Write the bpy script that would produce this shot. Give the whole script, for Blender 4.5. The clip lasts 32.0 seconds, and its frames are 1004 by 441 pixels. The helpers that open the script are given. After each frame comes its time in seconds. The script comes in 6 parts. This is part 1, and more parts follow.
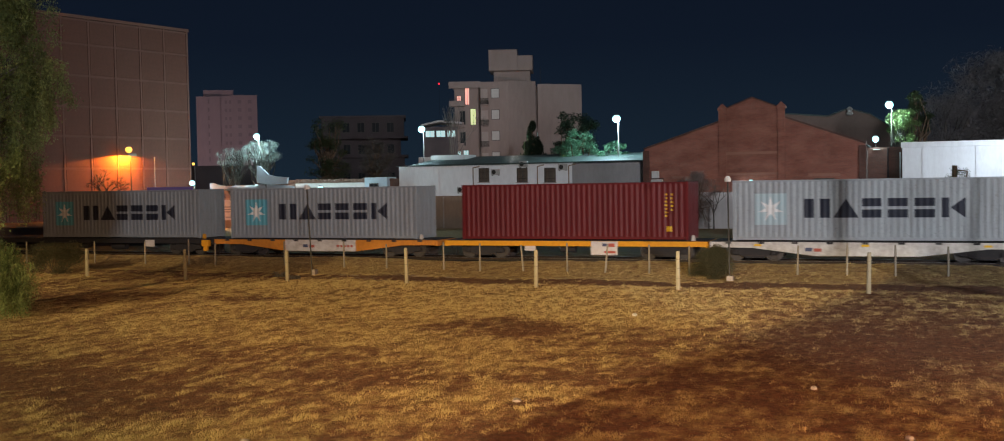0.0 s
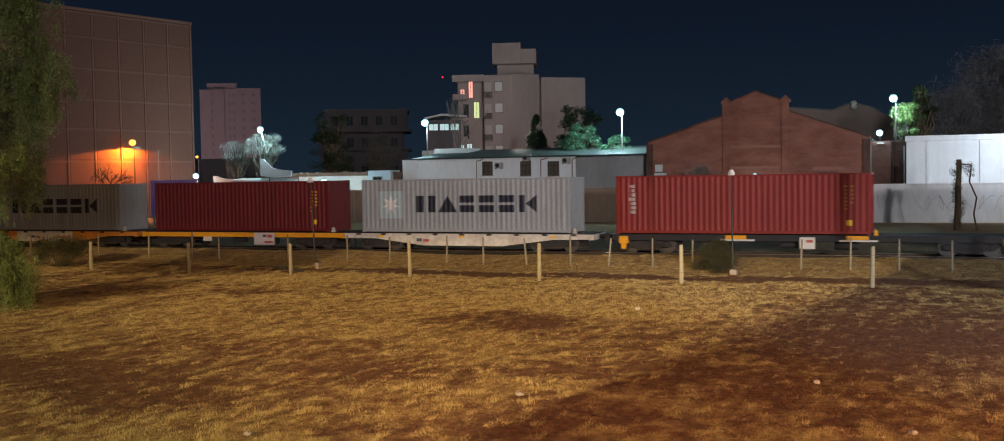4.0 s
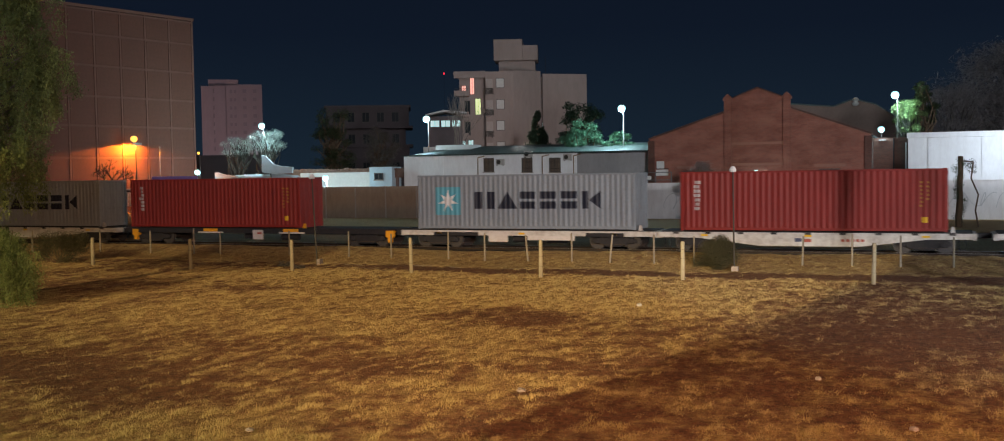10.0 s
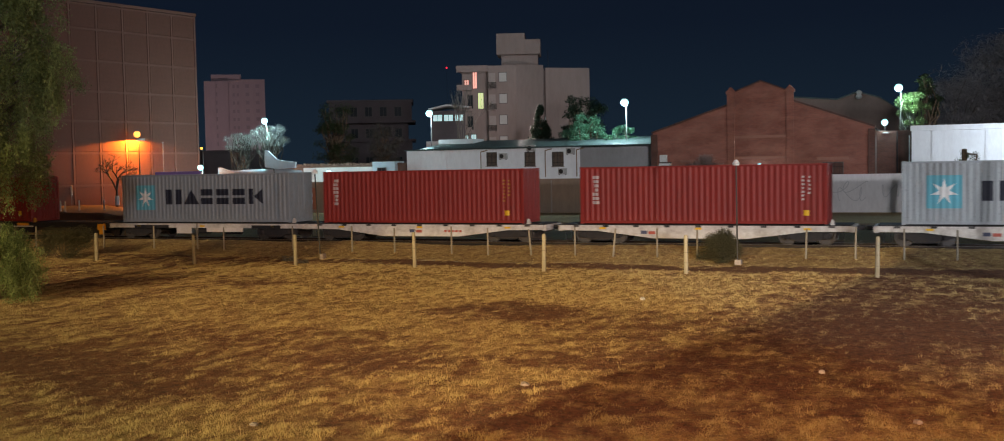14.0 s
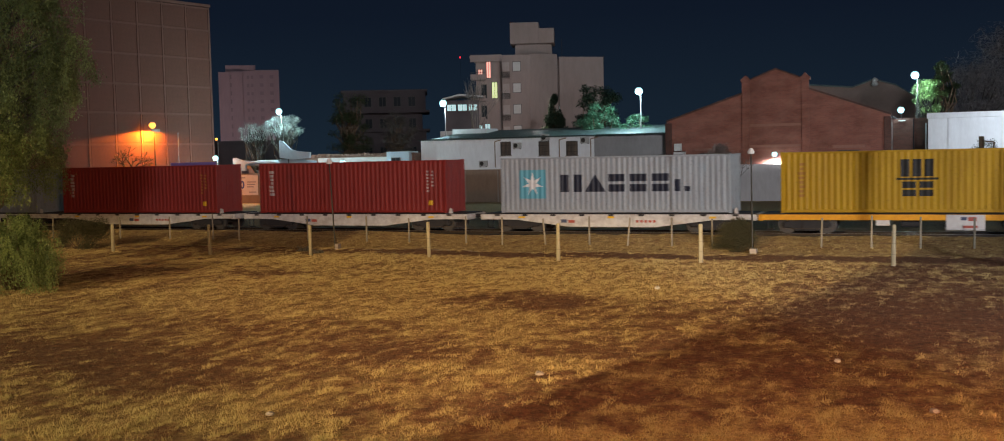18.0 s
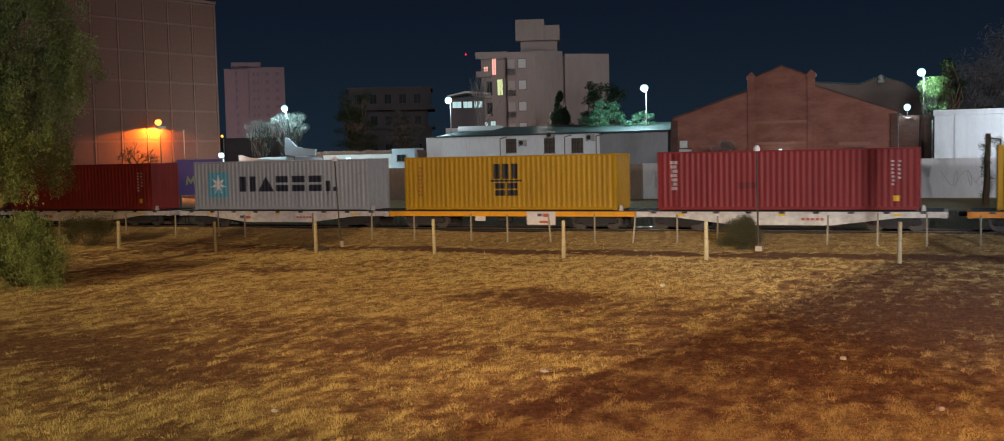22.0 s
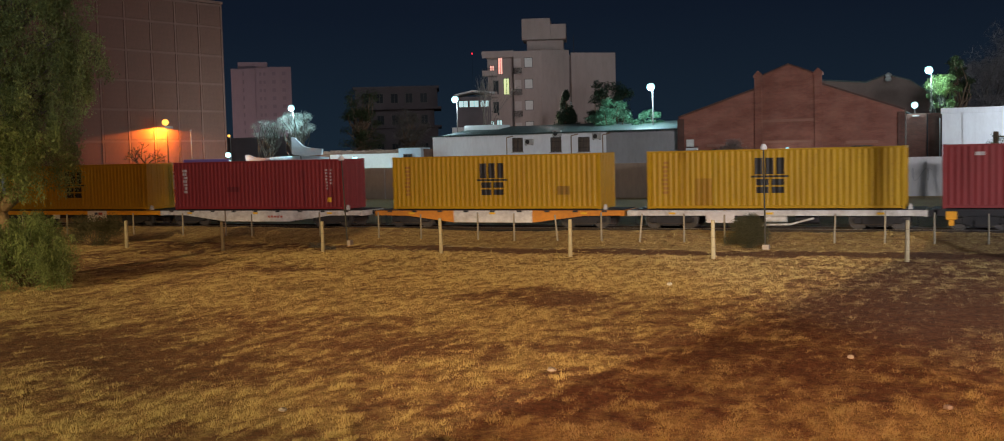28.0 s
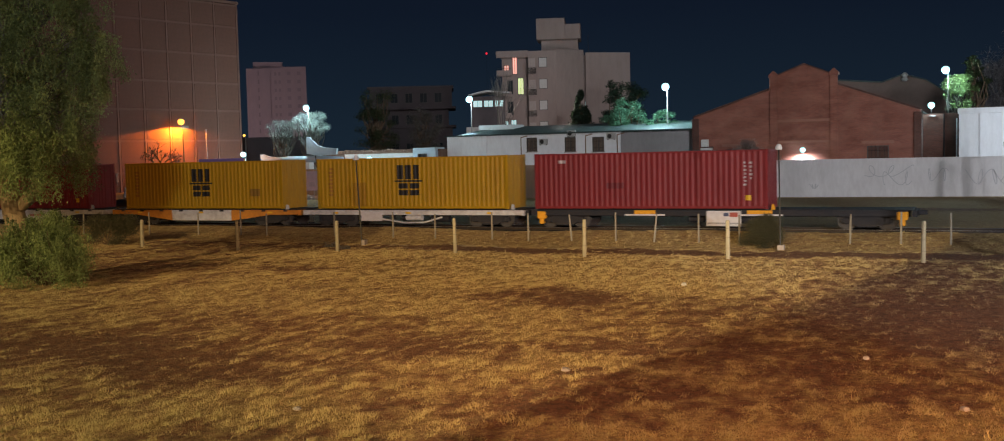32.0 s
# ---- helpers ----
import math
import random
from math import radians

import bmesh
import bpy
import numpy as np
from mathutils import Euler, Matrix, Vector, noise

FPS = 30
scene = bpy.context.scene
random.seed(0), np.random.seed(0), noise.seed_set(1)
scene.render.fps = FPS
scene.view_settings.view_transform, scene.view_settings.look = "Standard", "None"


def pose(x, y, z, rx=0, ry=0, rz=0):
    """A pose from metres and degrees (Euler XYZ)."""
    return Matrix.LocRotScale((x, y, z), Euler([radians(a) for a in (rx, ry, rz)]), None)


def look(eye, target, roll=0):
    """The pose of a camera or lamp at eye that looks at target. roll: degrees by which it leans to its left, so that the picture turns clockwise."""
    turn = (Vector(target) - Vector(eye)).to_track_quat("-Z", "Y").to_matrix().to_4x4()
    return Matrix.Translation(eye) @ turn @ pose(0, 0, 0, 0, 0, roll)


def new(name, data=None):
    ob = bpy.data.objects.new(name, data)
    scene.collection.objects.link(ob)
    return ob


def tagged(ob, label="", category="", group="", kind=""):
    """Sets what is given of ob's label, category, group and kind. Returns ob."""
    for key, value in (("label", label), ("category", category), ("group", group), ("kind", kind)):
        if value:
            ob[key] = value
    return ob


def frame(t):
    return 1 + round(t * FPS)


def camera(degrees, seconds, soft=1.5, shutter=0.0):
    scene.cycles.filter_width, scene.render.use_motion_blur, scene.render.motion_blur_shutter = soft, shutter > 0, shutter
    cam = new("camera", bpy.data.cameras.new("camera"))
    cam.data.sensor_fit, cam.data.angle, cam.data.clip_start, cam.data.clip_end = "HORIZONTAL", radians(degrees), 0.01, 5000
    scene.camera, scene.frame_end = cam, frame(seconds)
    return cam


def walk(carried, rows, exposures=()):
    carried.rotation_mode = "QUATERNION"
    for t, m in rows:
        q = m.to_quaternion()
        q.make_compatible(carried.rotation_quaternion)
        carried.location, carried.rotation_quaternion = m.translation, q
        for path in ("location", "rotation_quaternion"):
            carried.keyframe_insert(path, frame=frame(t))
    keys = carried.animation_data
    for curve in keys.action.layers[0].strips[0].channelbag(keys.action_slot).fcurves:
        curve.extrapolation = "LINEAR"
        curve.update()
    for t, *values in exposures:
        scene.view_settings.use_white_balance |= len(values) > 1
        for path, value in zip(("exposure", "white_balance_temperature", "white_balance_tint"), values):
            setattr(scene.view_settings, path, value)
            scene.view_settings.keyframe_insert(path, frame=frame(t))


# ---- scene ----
# Camera: held by hand at one spot on an upper floor, turning slowly.
EYE = 4.3
cam = camera(50.7, 32.0, soft=1.0, shutter=0.6)
LOOKS = [
    (0.0, 21.83, -2.08, 0.98), (0.5, 21.88, -2.36, 1.07), (1.0, 21.78, -2.38, 1.0), (1.5, 21.86, -2.42, 1.03),
    (2.0, 21.83, -2.47, 1.06), (2.5, 22.0, -2.5, 0.98), (3.0, 22.02, -2.49, 0.99), (3.5, 22.01, -2.43, 0.92),
    (5.5, 22.02, -2.48, 0.92), (6.0, 21.99, -2.56, 0.83), (6.5, 22.15, -2.62, 0.89), (7.0, 22.16, -2.52, 0.89),
    (7.5, 22.23, -2.52, 1.0), (8.0, 22.23, -2.64, 0.96), (8.5, 22.13, -2.49, 0.81), (9.0, 22.14, -2.47, 0.87),
    (9.5, 22.1, -2.46, 0.82), (10.0, 22.09, -2.62, 0.88), (10.5, 22.18, -3.11, 0.98), (11.0, 22.19, -3.11, 0.99),
    (11.5, 22.14, -3.09, 1.08), (12.0, 22.12, -3.0, 0.98), (12.5, 22.18, -2.97, 0.97), (13.0, 22.17, -2.98, 1.05),
    (13.5, 22.1, -2.88, 1.06), (14.0, 22.25, -2.93, 1.06), (14.5, 22.38, -2.83, 0.89), (16.5, 22.83, -3.37, 1.13),
    (17.0, 22.9, -3.46, 1.23), (17.5, 22.95, -3.48, 1.31), (18.0, 23.01, -3.48, 1.3), (18.5, 23.0, -3.43, 1.17),
    (19.0, 23.02, -3.43, 1.13), (19.5, 23.04, -3.39, 1.15), (20.0, 23.13, -3.49, 1.16), (20.5, 23.15, -3.4, 1.07),
    (21.0, 23.19, -3.43, 1.04), (21.5, 23.21, -3.49, 1.14), (22.0, 23.3, -3.63, 1.28), (22.5, 23.34, -3.73, 1.28),
    (23.0, 23.38, -3.67, 1.2), (23.5, 23.39, -3.69, 1.35), (24.0, 23.37, -3.71, 1.34), (24.5, 23.36, -3.68, 1.22),
    (25.0, 23.55, -3.87, 1.47), (25.5, 23.6, -3.72, 1.28), (27.5, 23.62, -3.72, 1.44), (28.0, 23.65, -3.67, 1.41),
    (28.5, 23.65, -3.67, 1.41), (29.0, 23.61, -3.64, 1.34), (29.5, 23.63, -3.58, 1.26), (30.0, 23.64, -3.63, 1.24),
    (30.5, 23.77, -3.66, 1.35), (31.0, 23.92, -3.67, 1.4), (31.5, 24.21, -3.66, 1.51), (32.0, 24.42, -3.66, 1.35),
]
walk(cam, [(t, pose(0, 0, EYE, 90 + pitch, roll, yaw)) for t, yaw, pitch, roll in LOOKS], [(0.0, 0.0), (32.0, 0.0)])

# World: night sky, a little town glow.
world = bpy.data.worlds.new("night_sky")
scene.world = world
world.use_nodes = True
wn = world.node_tree.nodes
wl = world.node_tree.links
wbg = wn["Background"]
wbg.inputs["Strength"].default_value = 1.0
w_tex = wn.new("ShaderNodeTexCoord")
w_sep = wn.new("ShaderNodeSeparateXYZ")
w_ramp = wn.new("ShaderNodeValToRGB")
wl.new(w_tex.outputs["Generated"], w_sep.inputs[0])
wl.new(w_sep.outputs["Z"], w_ramp.inputs[0])
wl.new(w_ramp.outputs[0], wbg.inputs["Color"])
w_ramp.color_ramp.elements[0].position, w_ramp.color_ramp.elements[0].color = 0.0, (0.0092, 0.0184, 0.0305, 1)
w_ramp.color_ramp.elements[1].position, w_ramp.color_ramp.elements[1].color = 0.35, (0.0031, 0.0052, 0.0118, 1)
w_mid = w_ramp.color_ramp.elements.new(0.13)
w_mid.color = (0.0049, 0.0091, 0.0190, 1)


def lamp(name, kind, where, energy, colour, radius=0.3, target=None, size=90, blend=1.0):
    data = bpy.data.lights.new(name, kind)
    data.energy, data.color, data.shadow_soft_size = energy, colour, radius
    if kind == "SPOT":
        data.spot_size, data.spot_blend = radians(size), blend
    ob = new(name, data)
    ob.matrix_world = look(where, target) if target else pose(*where)
    return ob


# Unseen lights added behind the camera, both sides of the house it stands in.
# Its cone is cut at the wagons' sills, to spare the containers.
lamp("unseen_field_light", "SPOT", (-30.56, -110.0, 36.0), 660000, (1.0, 0.75, 0.39), 0.6, (-30.56, -109.99, 0.0), 156.2, 0.02)
# Added on the same shadow line, to weaken the shrub's shadow.
lamp("lane_fill_light", "SPOT", (-15.56, -30.0, 16.0), 40000, (1.0, 0.75, 0.39), 0.2, (-15.56, -29.99, 0.0), 160.5, 0.02)
lamp("unseen_train_light", "SPOT", (22.0, 5.0, 6.2), 50000, (0.95, 0.95, 1.0), 0.3, (1.0, 52.0, 7.0), 66, 1.0)
# Added to light train and buildings evenly from far off.
lamp("far_fill_light", "POINT", (100.0, -140.0, 46.0), 500000, (0.95, 0.95, 1.0), 4.0)
# Added to fill the house's shadow on the field.
lamp("yard_fill_light", "SPOT", (17.0, -3.0, 9.0), 64000, (1.0, 0.52, 0.27), 0.3, (1.5, 12.5, 0.0), 62, 1.0)

# Lamps of the place behind the tracks.
WHITE, SODIUM = (0.62, 0.92, 1.0), (1.0, 0.27, 0.017)

# ---- materials ----
def ramp(nt, a, b, fac, lo=0.35, hi=0.65):
    n = nt.nodes.new("ShaderNodeValToRGB")
    n.color_ramp.elements[0].position, n.color_ramp.elements[0].color = lo, (*a, 1)
    n.color_ramp.elements[1].position, n.color_ramp.elements[1].color = hi, (*b, 1)
    nt.links.new(fac, n.inputs[0])
    return n.outputs[0]


def noisy(nt, scale, detail=4, rough=0.6, stretch=(1, 1, 1)):
    tc = nt.nodes.new("ShaderNodeTexCoord")
    mp = nt.nodes.new("ShaderNodeMapping")
    mp.inputs["Scale"].default_value = stretch
    n = nt.nodes.new("ShaderNodeTexNoise")
    n.inputs["Scale"].default_value, n.inputs["Detail"].default_value, n.inputs["Roughness"].default_value = scale, detail, rough
    nt.links.new(tc.outputs["Object"], mp.inputs[0])
    nt.links.new(mp.outputs[0], n.inputs["Vector"])
    return n.outputs["Fac"]


def mixed(nt, fac, a, b, mode="MIX"):
    n = nt.nodes.new("ShaderNodeMix")
    n.data_type, n.blend_type = "RGBA", mode
    for sock, v in ((n.inputs[0], fac), (n.inputs[6], a), (n.inputs[7], b)):
        if isinstance(v, (int, float)):
            sock.default_value = v
        elif isinstance(v, tuple):
            sock.default_value = (*v, 1)
        else:
            nt.links.new(v, sock)
    return n.outputs[2]


def mat(name, base, worn=None, rough=0.7, metal=0.0, big=0.6, small=9.0, amount=0.5, bump=0.1, streak=(1, 1, 1), vary=0.0, rust=0.0):
    """A worn surface: base colour with large stains and fine grain towards a second colour, and a fine relief."""
    m = bpy.data.materials.new(name)
    m.use_nodes = True
    nt = m.node_tree
    p = nt.nodes["Principled BSDF"]
    worn = worn or tuple(c * 0.6 for c in base)
    mid = tuple(b + (w - b) * amount for b, w in zip(base, worn))
    col = mixed(nt, 0.5, ramp(nt, base, mid, noisy(nt, big, 5, 0.65, streak)), ramp(nt, base, worn, noisy(nt, small, 6, 0.7, streak), 0.4, 0.75))
    if rust:
        spots = ramp(nt, (0, 0, 0), (1, 1, 1), noisy(nt, 8, 5, 0.8), 0.55, 0.64)
        runs = ramp(nt, (0, 0, 0), (1, 1, 1), noisy(nt, 1.6, 6, 0.8, (1, 1, 0.16)), 0.55, 0.75)
        both = mixed(nt, 0.5, spots, runs)
        scaled = mixed(nt, 1.0, both, (rust, rust, rust), "MULTIPLY")
        col = mixed(nt, scaled, col, tuple(0.30 * c + d for c, d in zip(base, (0.045, 0.022, 0.012))))
    if vary:
        info = nt.nodes.new("ShaderNodeObjectInfo")
        col = mixed(nt, 1.0, col, ramp(nt, (1 - vary,) * 3, (1, 1, 1), info.outputs["Random"], 0, 1), "MULTIPLY")
    nt.links.new(col, p.inputs["Base Color"])
    p.inputs["Roughness"].default_value, p.inputs["Metallic"].default_value = rough, metal
    p.inputs["Specular IOR Level"].default_value = 0.25
    if bump:
        b = nt.nodes.new("ShaderNodeBump")
        b.inputs["Strength"].default_value, b.inputs["Distance"].default_value = bump, 0.02
        nt.links.new(noisy(nt, small * 3, 5), b.inputs["Height"])
        nt.links.new(b.outputs[0], p.inputs["Normal"])
    return m


def glow(name, colour, strength):
    m = bpy.data.materials.new(name)
    m.use_nodes = True
    p = m.node_tree.nodes["Principled BSDF"]
    p.inputs["Base Color"].default_value = (*colour, 1)
    p.inputs["Emission Color"].default_value, p.inputs["Emission Strength"].default_value = (*colour, 1), strength
    return m


def glass(name, tint=(0.03, 0.035, 0.04)):
    m = mat(name, tint, tint, 0.08, 0.0, bump=0)
    return m


STREAK = (1.5, 1.5, 0.15)
M_GREY = mat("grey_container_paint", (0.27, 0.305, 0.335), (0.14, 0.148, 0.15), 0.5, 0.0, 0.5, 5, 0.35, 0.05, STREAK, rust=0.9)
M_PALE = mat("pale_container_paint", (0.345, 0.38, 0.40), (0.185, 0.19, 0.19), 0.5, 0.0, 0.5, 5, 0.35, 0.05, STREAK, rust=0.9)
M_RED = mat("oxide_red_container_paint", (0.265, 0.029, 0.023), (0.15, 0.022, 0.018), 0.5, 0.0, 0.5, 5, 0.5, 0.05, STREAK, rust=0.85)
M_CRIMSON = mat("crimson_container_paint", (0.24, 0.027, 0.027), (0.14, 0.020, 0.021), 0.5, 0.0, 0.5, 5, 0.5, 0.05, STREAK, rust=0.85)
M_MAROON = mat("maroon_container_paint", (0.145, 0.015, 0.017), (0.08, 0.013, 0.014), 0.5, 0.0, 0.5, 5, 0.5, 0.05, STREAK, rust=0.85)
M_YELLOW = mat("yellow_container_paint", (0.475, 0.270, 0.009), (0.28, 0.125, 0.008), 0.5, 0.0, 0.5, 5, 0.4, 0.05, STREAK, rust=0.85)
M_NAVY = mat("navy_paint", (0.012, 0.016, 0.032), (0.03, 0.03, 0.035), 0.5, small=6, bump=0.03)
M_BLACK = mat("black_paint", (0.014, 0.013, 0.013), (0.04, 0.035, 0.03), 0.5, small=6, bump=0.03)
M_SKYBLUE = mat("sky_blue_paint", (0.09, 0.36, 0.46), (0.16, 0.34, 0.40), 0.5, small=6, bump=0.03)
M_FADED = mat("faded_blue_paint", (0.34, 0.46, 0.50), (0.42, 0.47, 0.48), 0.5, small=6, bump=0.03)
M_WHITE = mat("white_paint", (0.74, 0.74, 0.72), (0.45, 0.43, 0.40), 0.5, small=5, amount=0.3, bump=0.05)
M_MARK = mat("worn_pale_marks", (0.50, 0.45, 0.43), (0.30, 0.24, 0.22), 0.6, small=9, amount=0.8, bump=0)
M_LABEL = mat("yellow_label", (0.75, 0.45, 0.02), (0.55, 0.3, 0.02), 0.5, small=6, bump=0)
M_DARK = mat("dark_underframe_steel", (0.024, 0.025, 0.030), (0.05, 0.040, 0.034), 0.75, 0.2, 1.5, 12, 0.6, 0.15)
# Set near black: the shade under the wagons is in this colour.
M_BOGIE = mat("shaded_bogie_steel", (0.020, 0.020, 0.023), (0.045, 0.038, 0.034), 0.8, 0.0, 1.5, 10, 0.6, 0.15)
M_WHEEL = mat("worn_wheel_steel", (0.06, 0.056, 0.056), (0.10, 0.085, 0.075), 0.55, 0.4, 2, 14, 0.6, 0.1)
M_SILLW = mat("dirty_white_sill_paint", (0.66, 0.635, 0.59), (0.20, 0.145, 0.11), 0.6, 0.0, 0.9, 5, 0.7, 0.06)
M_SILLO = mat("orange_sill_paint", (0.62, 0.24, 0.03), (0.30, 0.11, 0.03), 0.6, 0.0, 0.8, 6, 0.5, 0.06)
M_SILLY = mat("yellow_sill_paint", (0.78, 0.35, 0.018), (0.48, 0.19, 0.02), 0.6, 0.0, 0.8, 6, 0.4, 0.06)
M_TIMBER = mat("weathered_post_timber", (0.44, 0.40, 0.27), (0.22, 0.18, 0.115), 0.85, 0.0, 2, 20, 0.6, 0.3, (2, 2, 0.3), 0.25)
M_STAKE = mat("grey_fence_stake", (0.30, 0.27, 0.21), (0.14, 0.11, 0.08), 0.85, 0.0, 2, 20, 0.6, 0.3, (2, 2, 0.3), 0.3)
M_WIRE = mat("rusty_wire", (0.10, 0.08, 0.06), (0.16, 0.08, 0.04), 0.6, 0.5, bump=0)
M_POLE = mat("galvanised_pole", (0.22, 0.22, 0.22), (0.14, 0.12, 0.10), 0.5, 0.6, 2, 10, 0.5, 0.05)
# Also on trunks near lamps, dark so that little of the light shows.
M_DARKPOLE = mat("dark_pole_and_bark", (0.042, 0.040, 0.032), (0.03, 0.028, 0.024), 0.6, 0.0, 2, 10, 0.5, 0.05)
M_PLASTER = mat("white_plaster", (0.84, 0.86, 0.88), (0.64, 0.64, 0.65), 0.85, 0.0, 0.3, 2.2, 0.5, 0.1, (1, 1, 0.4))
M_PLASTERG = mat("grey_plaster", (0.50, 0.49, 0.49), (0.36, 0.34, 0.33), 0.85, 0.0, 0.3, 2.2, 0.5, 0.1, (1, 1, 0.4))
M_RENDER = mat("dark_bare_render", (0.33, 0.325, 0.33), (0.24, 0.232, 0.235), 0.85, 0.0, 0.3, 2.2, 0.5, 0.1, (1, 1, 0.4))
M_WALLW = mat("stained_white_wall", (0.81, 0.79, 0.79), (0.57, 0.54, 0.53), 0.85, 0.0, 0.35, 2.0, 0.6, 0.1, (1, 1, 0.35))
M_WALLG = mat("grey_brown_wall", (0.32, 0.235, 0.17), (0.19, 0.138, 0.10), 0.85, 0.0, 0.35, 2.0, 0.6, 0.1, (1, 1, 0.35))
M_PAINTK = mat("graffiti_paint", (0.52, 0.51, 0.52), (0.70, 0.69, 0.69), 0.7, small=3, bump=0)
M_TIN = mat("corrugated_roof_tin", (0.055, 0.078, 0.075), (0.045, 0.046, 0.043), 0.5, 0.0, 0.5, 4, 0.5, 0.05)
M_CONCRETE = mat("concrete_frame", (0.36, 0.31, 0.27), (0.25, 0.21, 0.18), 0.85, 0.0, 0.4, 3, 0.5, 0.1)
# Darker than the other concrete, to offset the strength of the lights here.
M_MILLFRAME = mat("mill_concrete_frame", (0.180, 0.096, 0.074), (0.135, 0.070, 0.054), 0.9, 0.0, 0.4, 3, 0.5, 0.1)
M_INFILL = mat("brick_infill", (0.150, 0.070, 0.052), (0.105, 0.050, 0.038), 0.9, 0.0, 0.4, 3, 0.5, 0.2)
M_FLAT = mat("apartment_render", (0.335, 0.262, 0.24), (0.24, 0.19, 0.172), 0.9, 0.0, 0.15, 1.5, 0.5, 0.1, (1, 1, 0.3))
M_PIPE = mat("dull_brown_pipe", (0.26, 0.17, 0.10), (0.16, 0.10, 0.06), 0.6, small=6)
M_TILE = mat("brown_roof_tile", (0.20, 0.125, 0.095), (0.11, 0.075, 0.06), 0.85, 0.0, 0.6, 5, 0.6, 0.2)
# White wall with the cold lamp's bluish light put into the paint.
M_PALEBLUE = mat("lamp_tinted_wall_paint", (0.50, 0.62, 0.70), (0.36, 0.45, 0.52), 0.8, 0.0, 0.6, 3, 0.5, 0.1)
M_TOWER = mat("tower_render", (0.45, 0.355, 0.39), (0.33, 0.265, 0.29), 0.9, 0.0, 0.05, 0.6, 0.5, 0.0, (1, 1, 0.3))
M_TOWERWIN = mat("far_window_glass", (0.31, 0.25, 0.28), (0.25, 0.20, 0.225), 0.4, bump=0)
# Render colour lowered, so that these walls look unlit.
M_DIMHOUSE = mat("unlit_house_render", (0.115, 0.095, 0.10), (0.08, 0.066, 0.07), 0.9, 0.0, 0.2, 1, 0.5, 0.1)
M_GLASS = glass("dark_window_glass")
M_FRAME = mat("window_frame_paint", (0.12, 0.11, 0.10), rough=0.6, bump=0)
M_SHUTTER = mat("pale_roller_shutter", (0.58, 0.56, 0.54), (0.45, 0.42, 0.40), 0.7, small=4, bump=0.05)
M_GRILLE = mat("window_grille_iron", (0.04, 0.035, 0.03), rough=0.6, bump=0)
# White toned down to bluish grey, to offset the lamps near it.
M_JET = mat("toned_aircraft_paint", (0.32, 0.36, 0.40), (0.22, 0.25, 0.28), 0.6, small=3, bump=0)
M_ACBOX = mat("air_conditioner_shell", (0.45, 0.44, 0.42), (0.3, 0.28, 0.26), 0.6, small=6, bump=0.02)
M_VERGE = mat("dusty_road_verge", (0.17, 0.115, 0.07), (0.10, 0.062, 0.038), 0.95, 0.0, 0.5, 5, 0.6, 0.5)
M_CARPAINT = mat("dark_car_paint", (0.03, 0.028, 0.03), (0.05, 0.045, 0.04), 0.3, bump=0)
# Bark made paler, to carry the yellow lamplight on this trunk.
M_BARKP = mat("lamplit_pale_bark", (0.31, 0.22, 0.12), (0.12, 0.08, 0.045), 0.95, 0.0, 1.6, 7, 0.7, 0.8, (3, 3, 0.8))
M_RAILTOP = mat("polished_rail_head", (0.42, 0.42, 0.44), (0.20, 0.17, 0.15), 0.28, 0.9, 1.5, 6, 0.5, 0.03, (0.3, 2, 2))
M_COURSE = mat("pale_brick_course", (0.40, 0.20, 0.15), (0.28, 0.13, 0.10), 0.9, 0.0, 0.5, 5, 0.5, 0.2)
M_FLATDOOR = mat("pale_balcony_door", (0.43, 0.36, 0.33), (0.33, 0.27, 0.25), 0.8, small=3, bump=0.03)
M_BARK = mat("bark", (0.16, 0.11, 0.07), (0.08, 0.05, 0.035), 0.95, 0.0, 2, 10, 0.7, 0.6, (3, 3, 0.6))
# Near-black rail, ballast and sleepers: the train's shade is in these colours.
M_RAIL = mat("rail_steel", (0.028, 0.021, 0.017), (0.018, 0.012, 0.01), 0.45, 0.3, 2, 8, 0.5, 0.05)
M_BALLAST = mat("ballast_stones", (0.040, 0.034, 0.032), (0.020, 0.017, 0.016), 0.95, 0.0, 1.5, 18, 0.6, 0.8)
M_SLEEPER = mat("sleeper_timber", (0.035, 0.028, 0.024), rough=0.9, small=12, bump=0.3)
M_LITTER = mat("crumpled_pale_litter", (0.36, 0.32, 0.30), (0.26, 0.23, 0.21), 0.7, small=12, bump=0.3)
M_BANNER = mat("violet_banner_print", (0.20, 0.15, 0.42), (0.28, 0.17, 0.38), 0.6, big=0.3, small=2, bump=0.02)
M_LIME = mat("lime_print", (0.58, 0.68, 0.25), rough=0.6, bump=0)
M_PRINTW = mat("pale_print", (0.60, 0.58, 0.66), rough=0.6, bump=0)
M_POSTER = mat("faded_rust_print", (0.36, 0.135, 0.075), (0.27, 0.10, 0.07), 0.7, small=3, bump=0)
M_REARWALL = mat("dull_grey_render", (0.19, 0.13, 0.11), (0.13, 0.09, 0.08), 0.9, 0.0, 0.3, 2, 0.5, 0.1)
M_CURTAIN = mat("curtained_window_glass", (0.20, 0.155, 0.12), (0.13, 0.10, 0.08), 0.3, small=3, bump=0)
M_MURAL = mat("white_board_print", (0.62, 0.60, 0.64), (0.50, 0.44, 0.46), 0.7, 0.0, 1.2, 2.5, 0.6, 0)
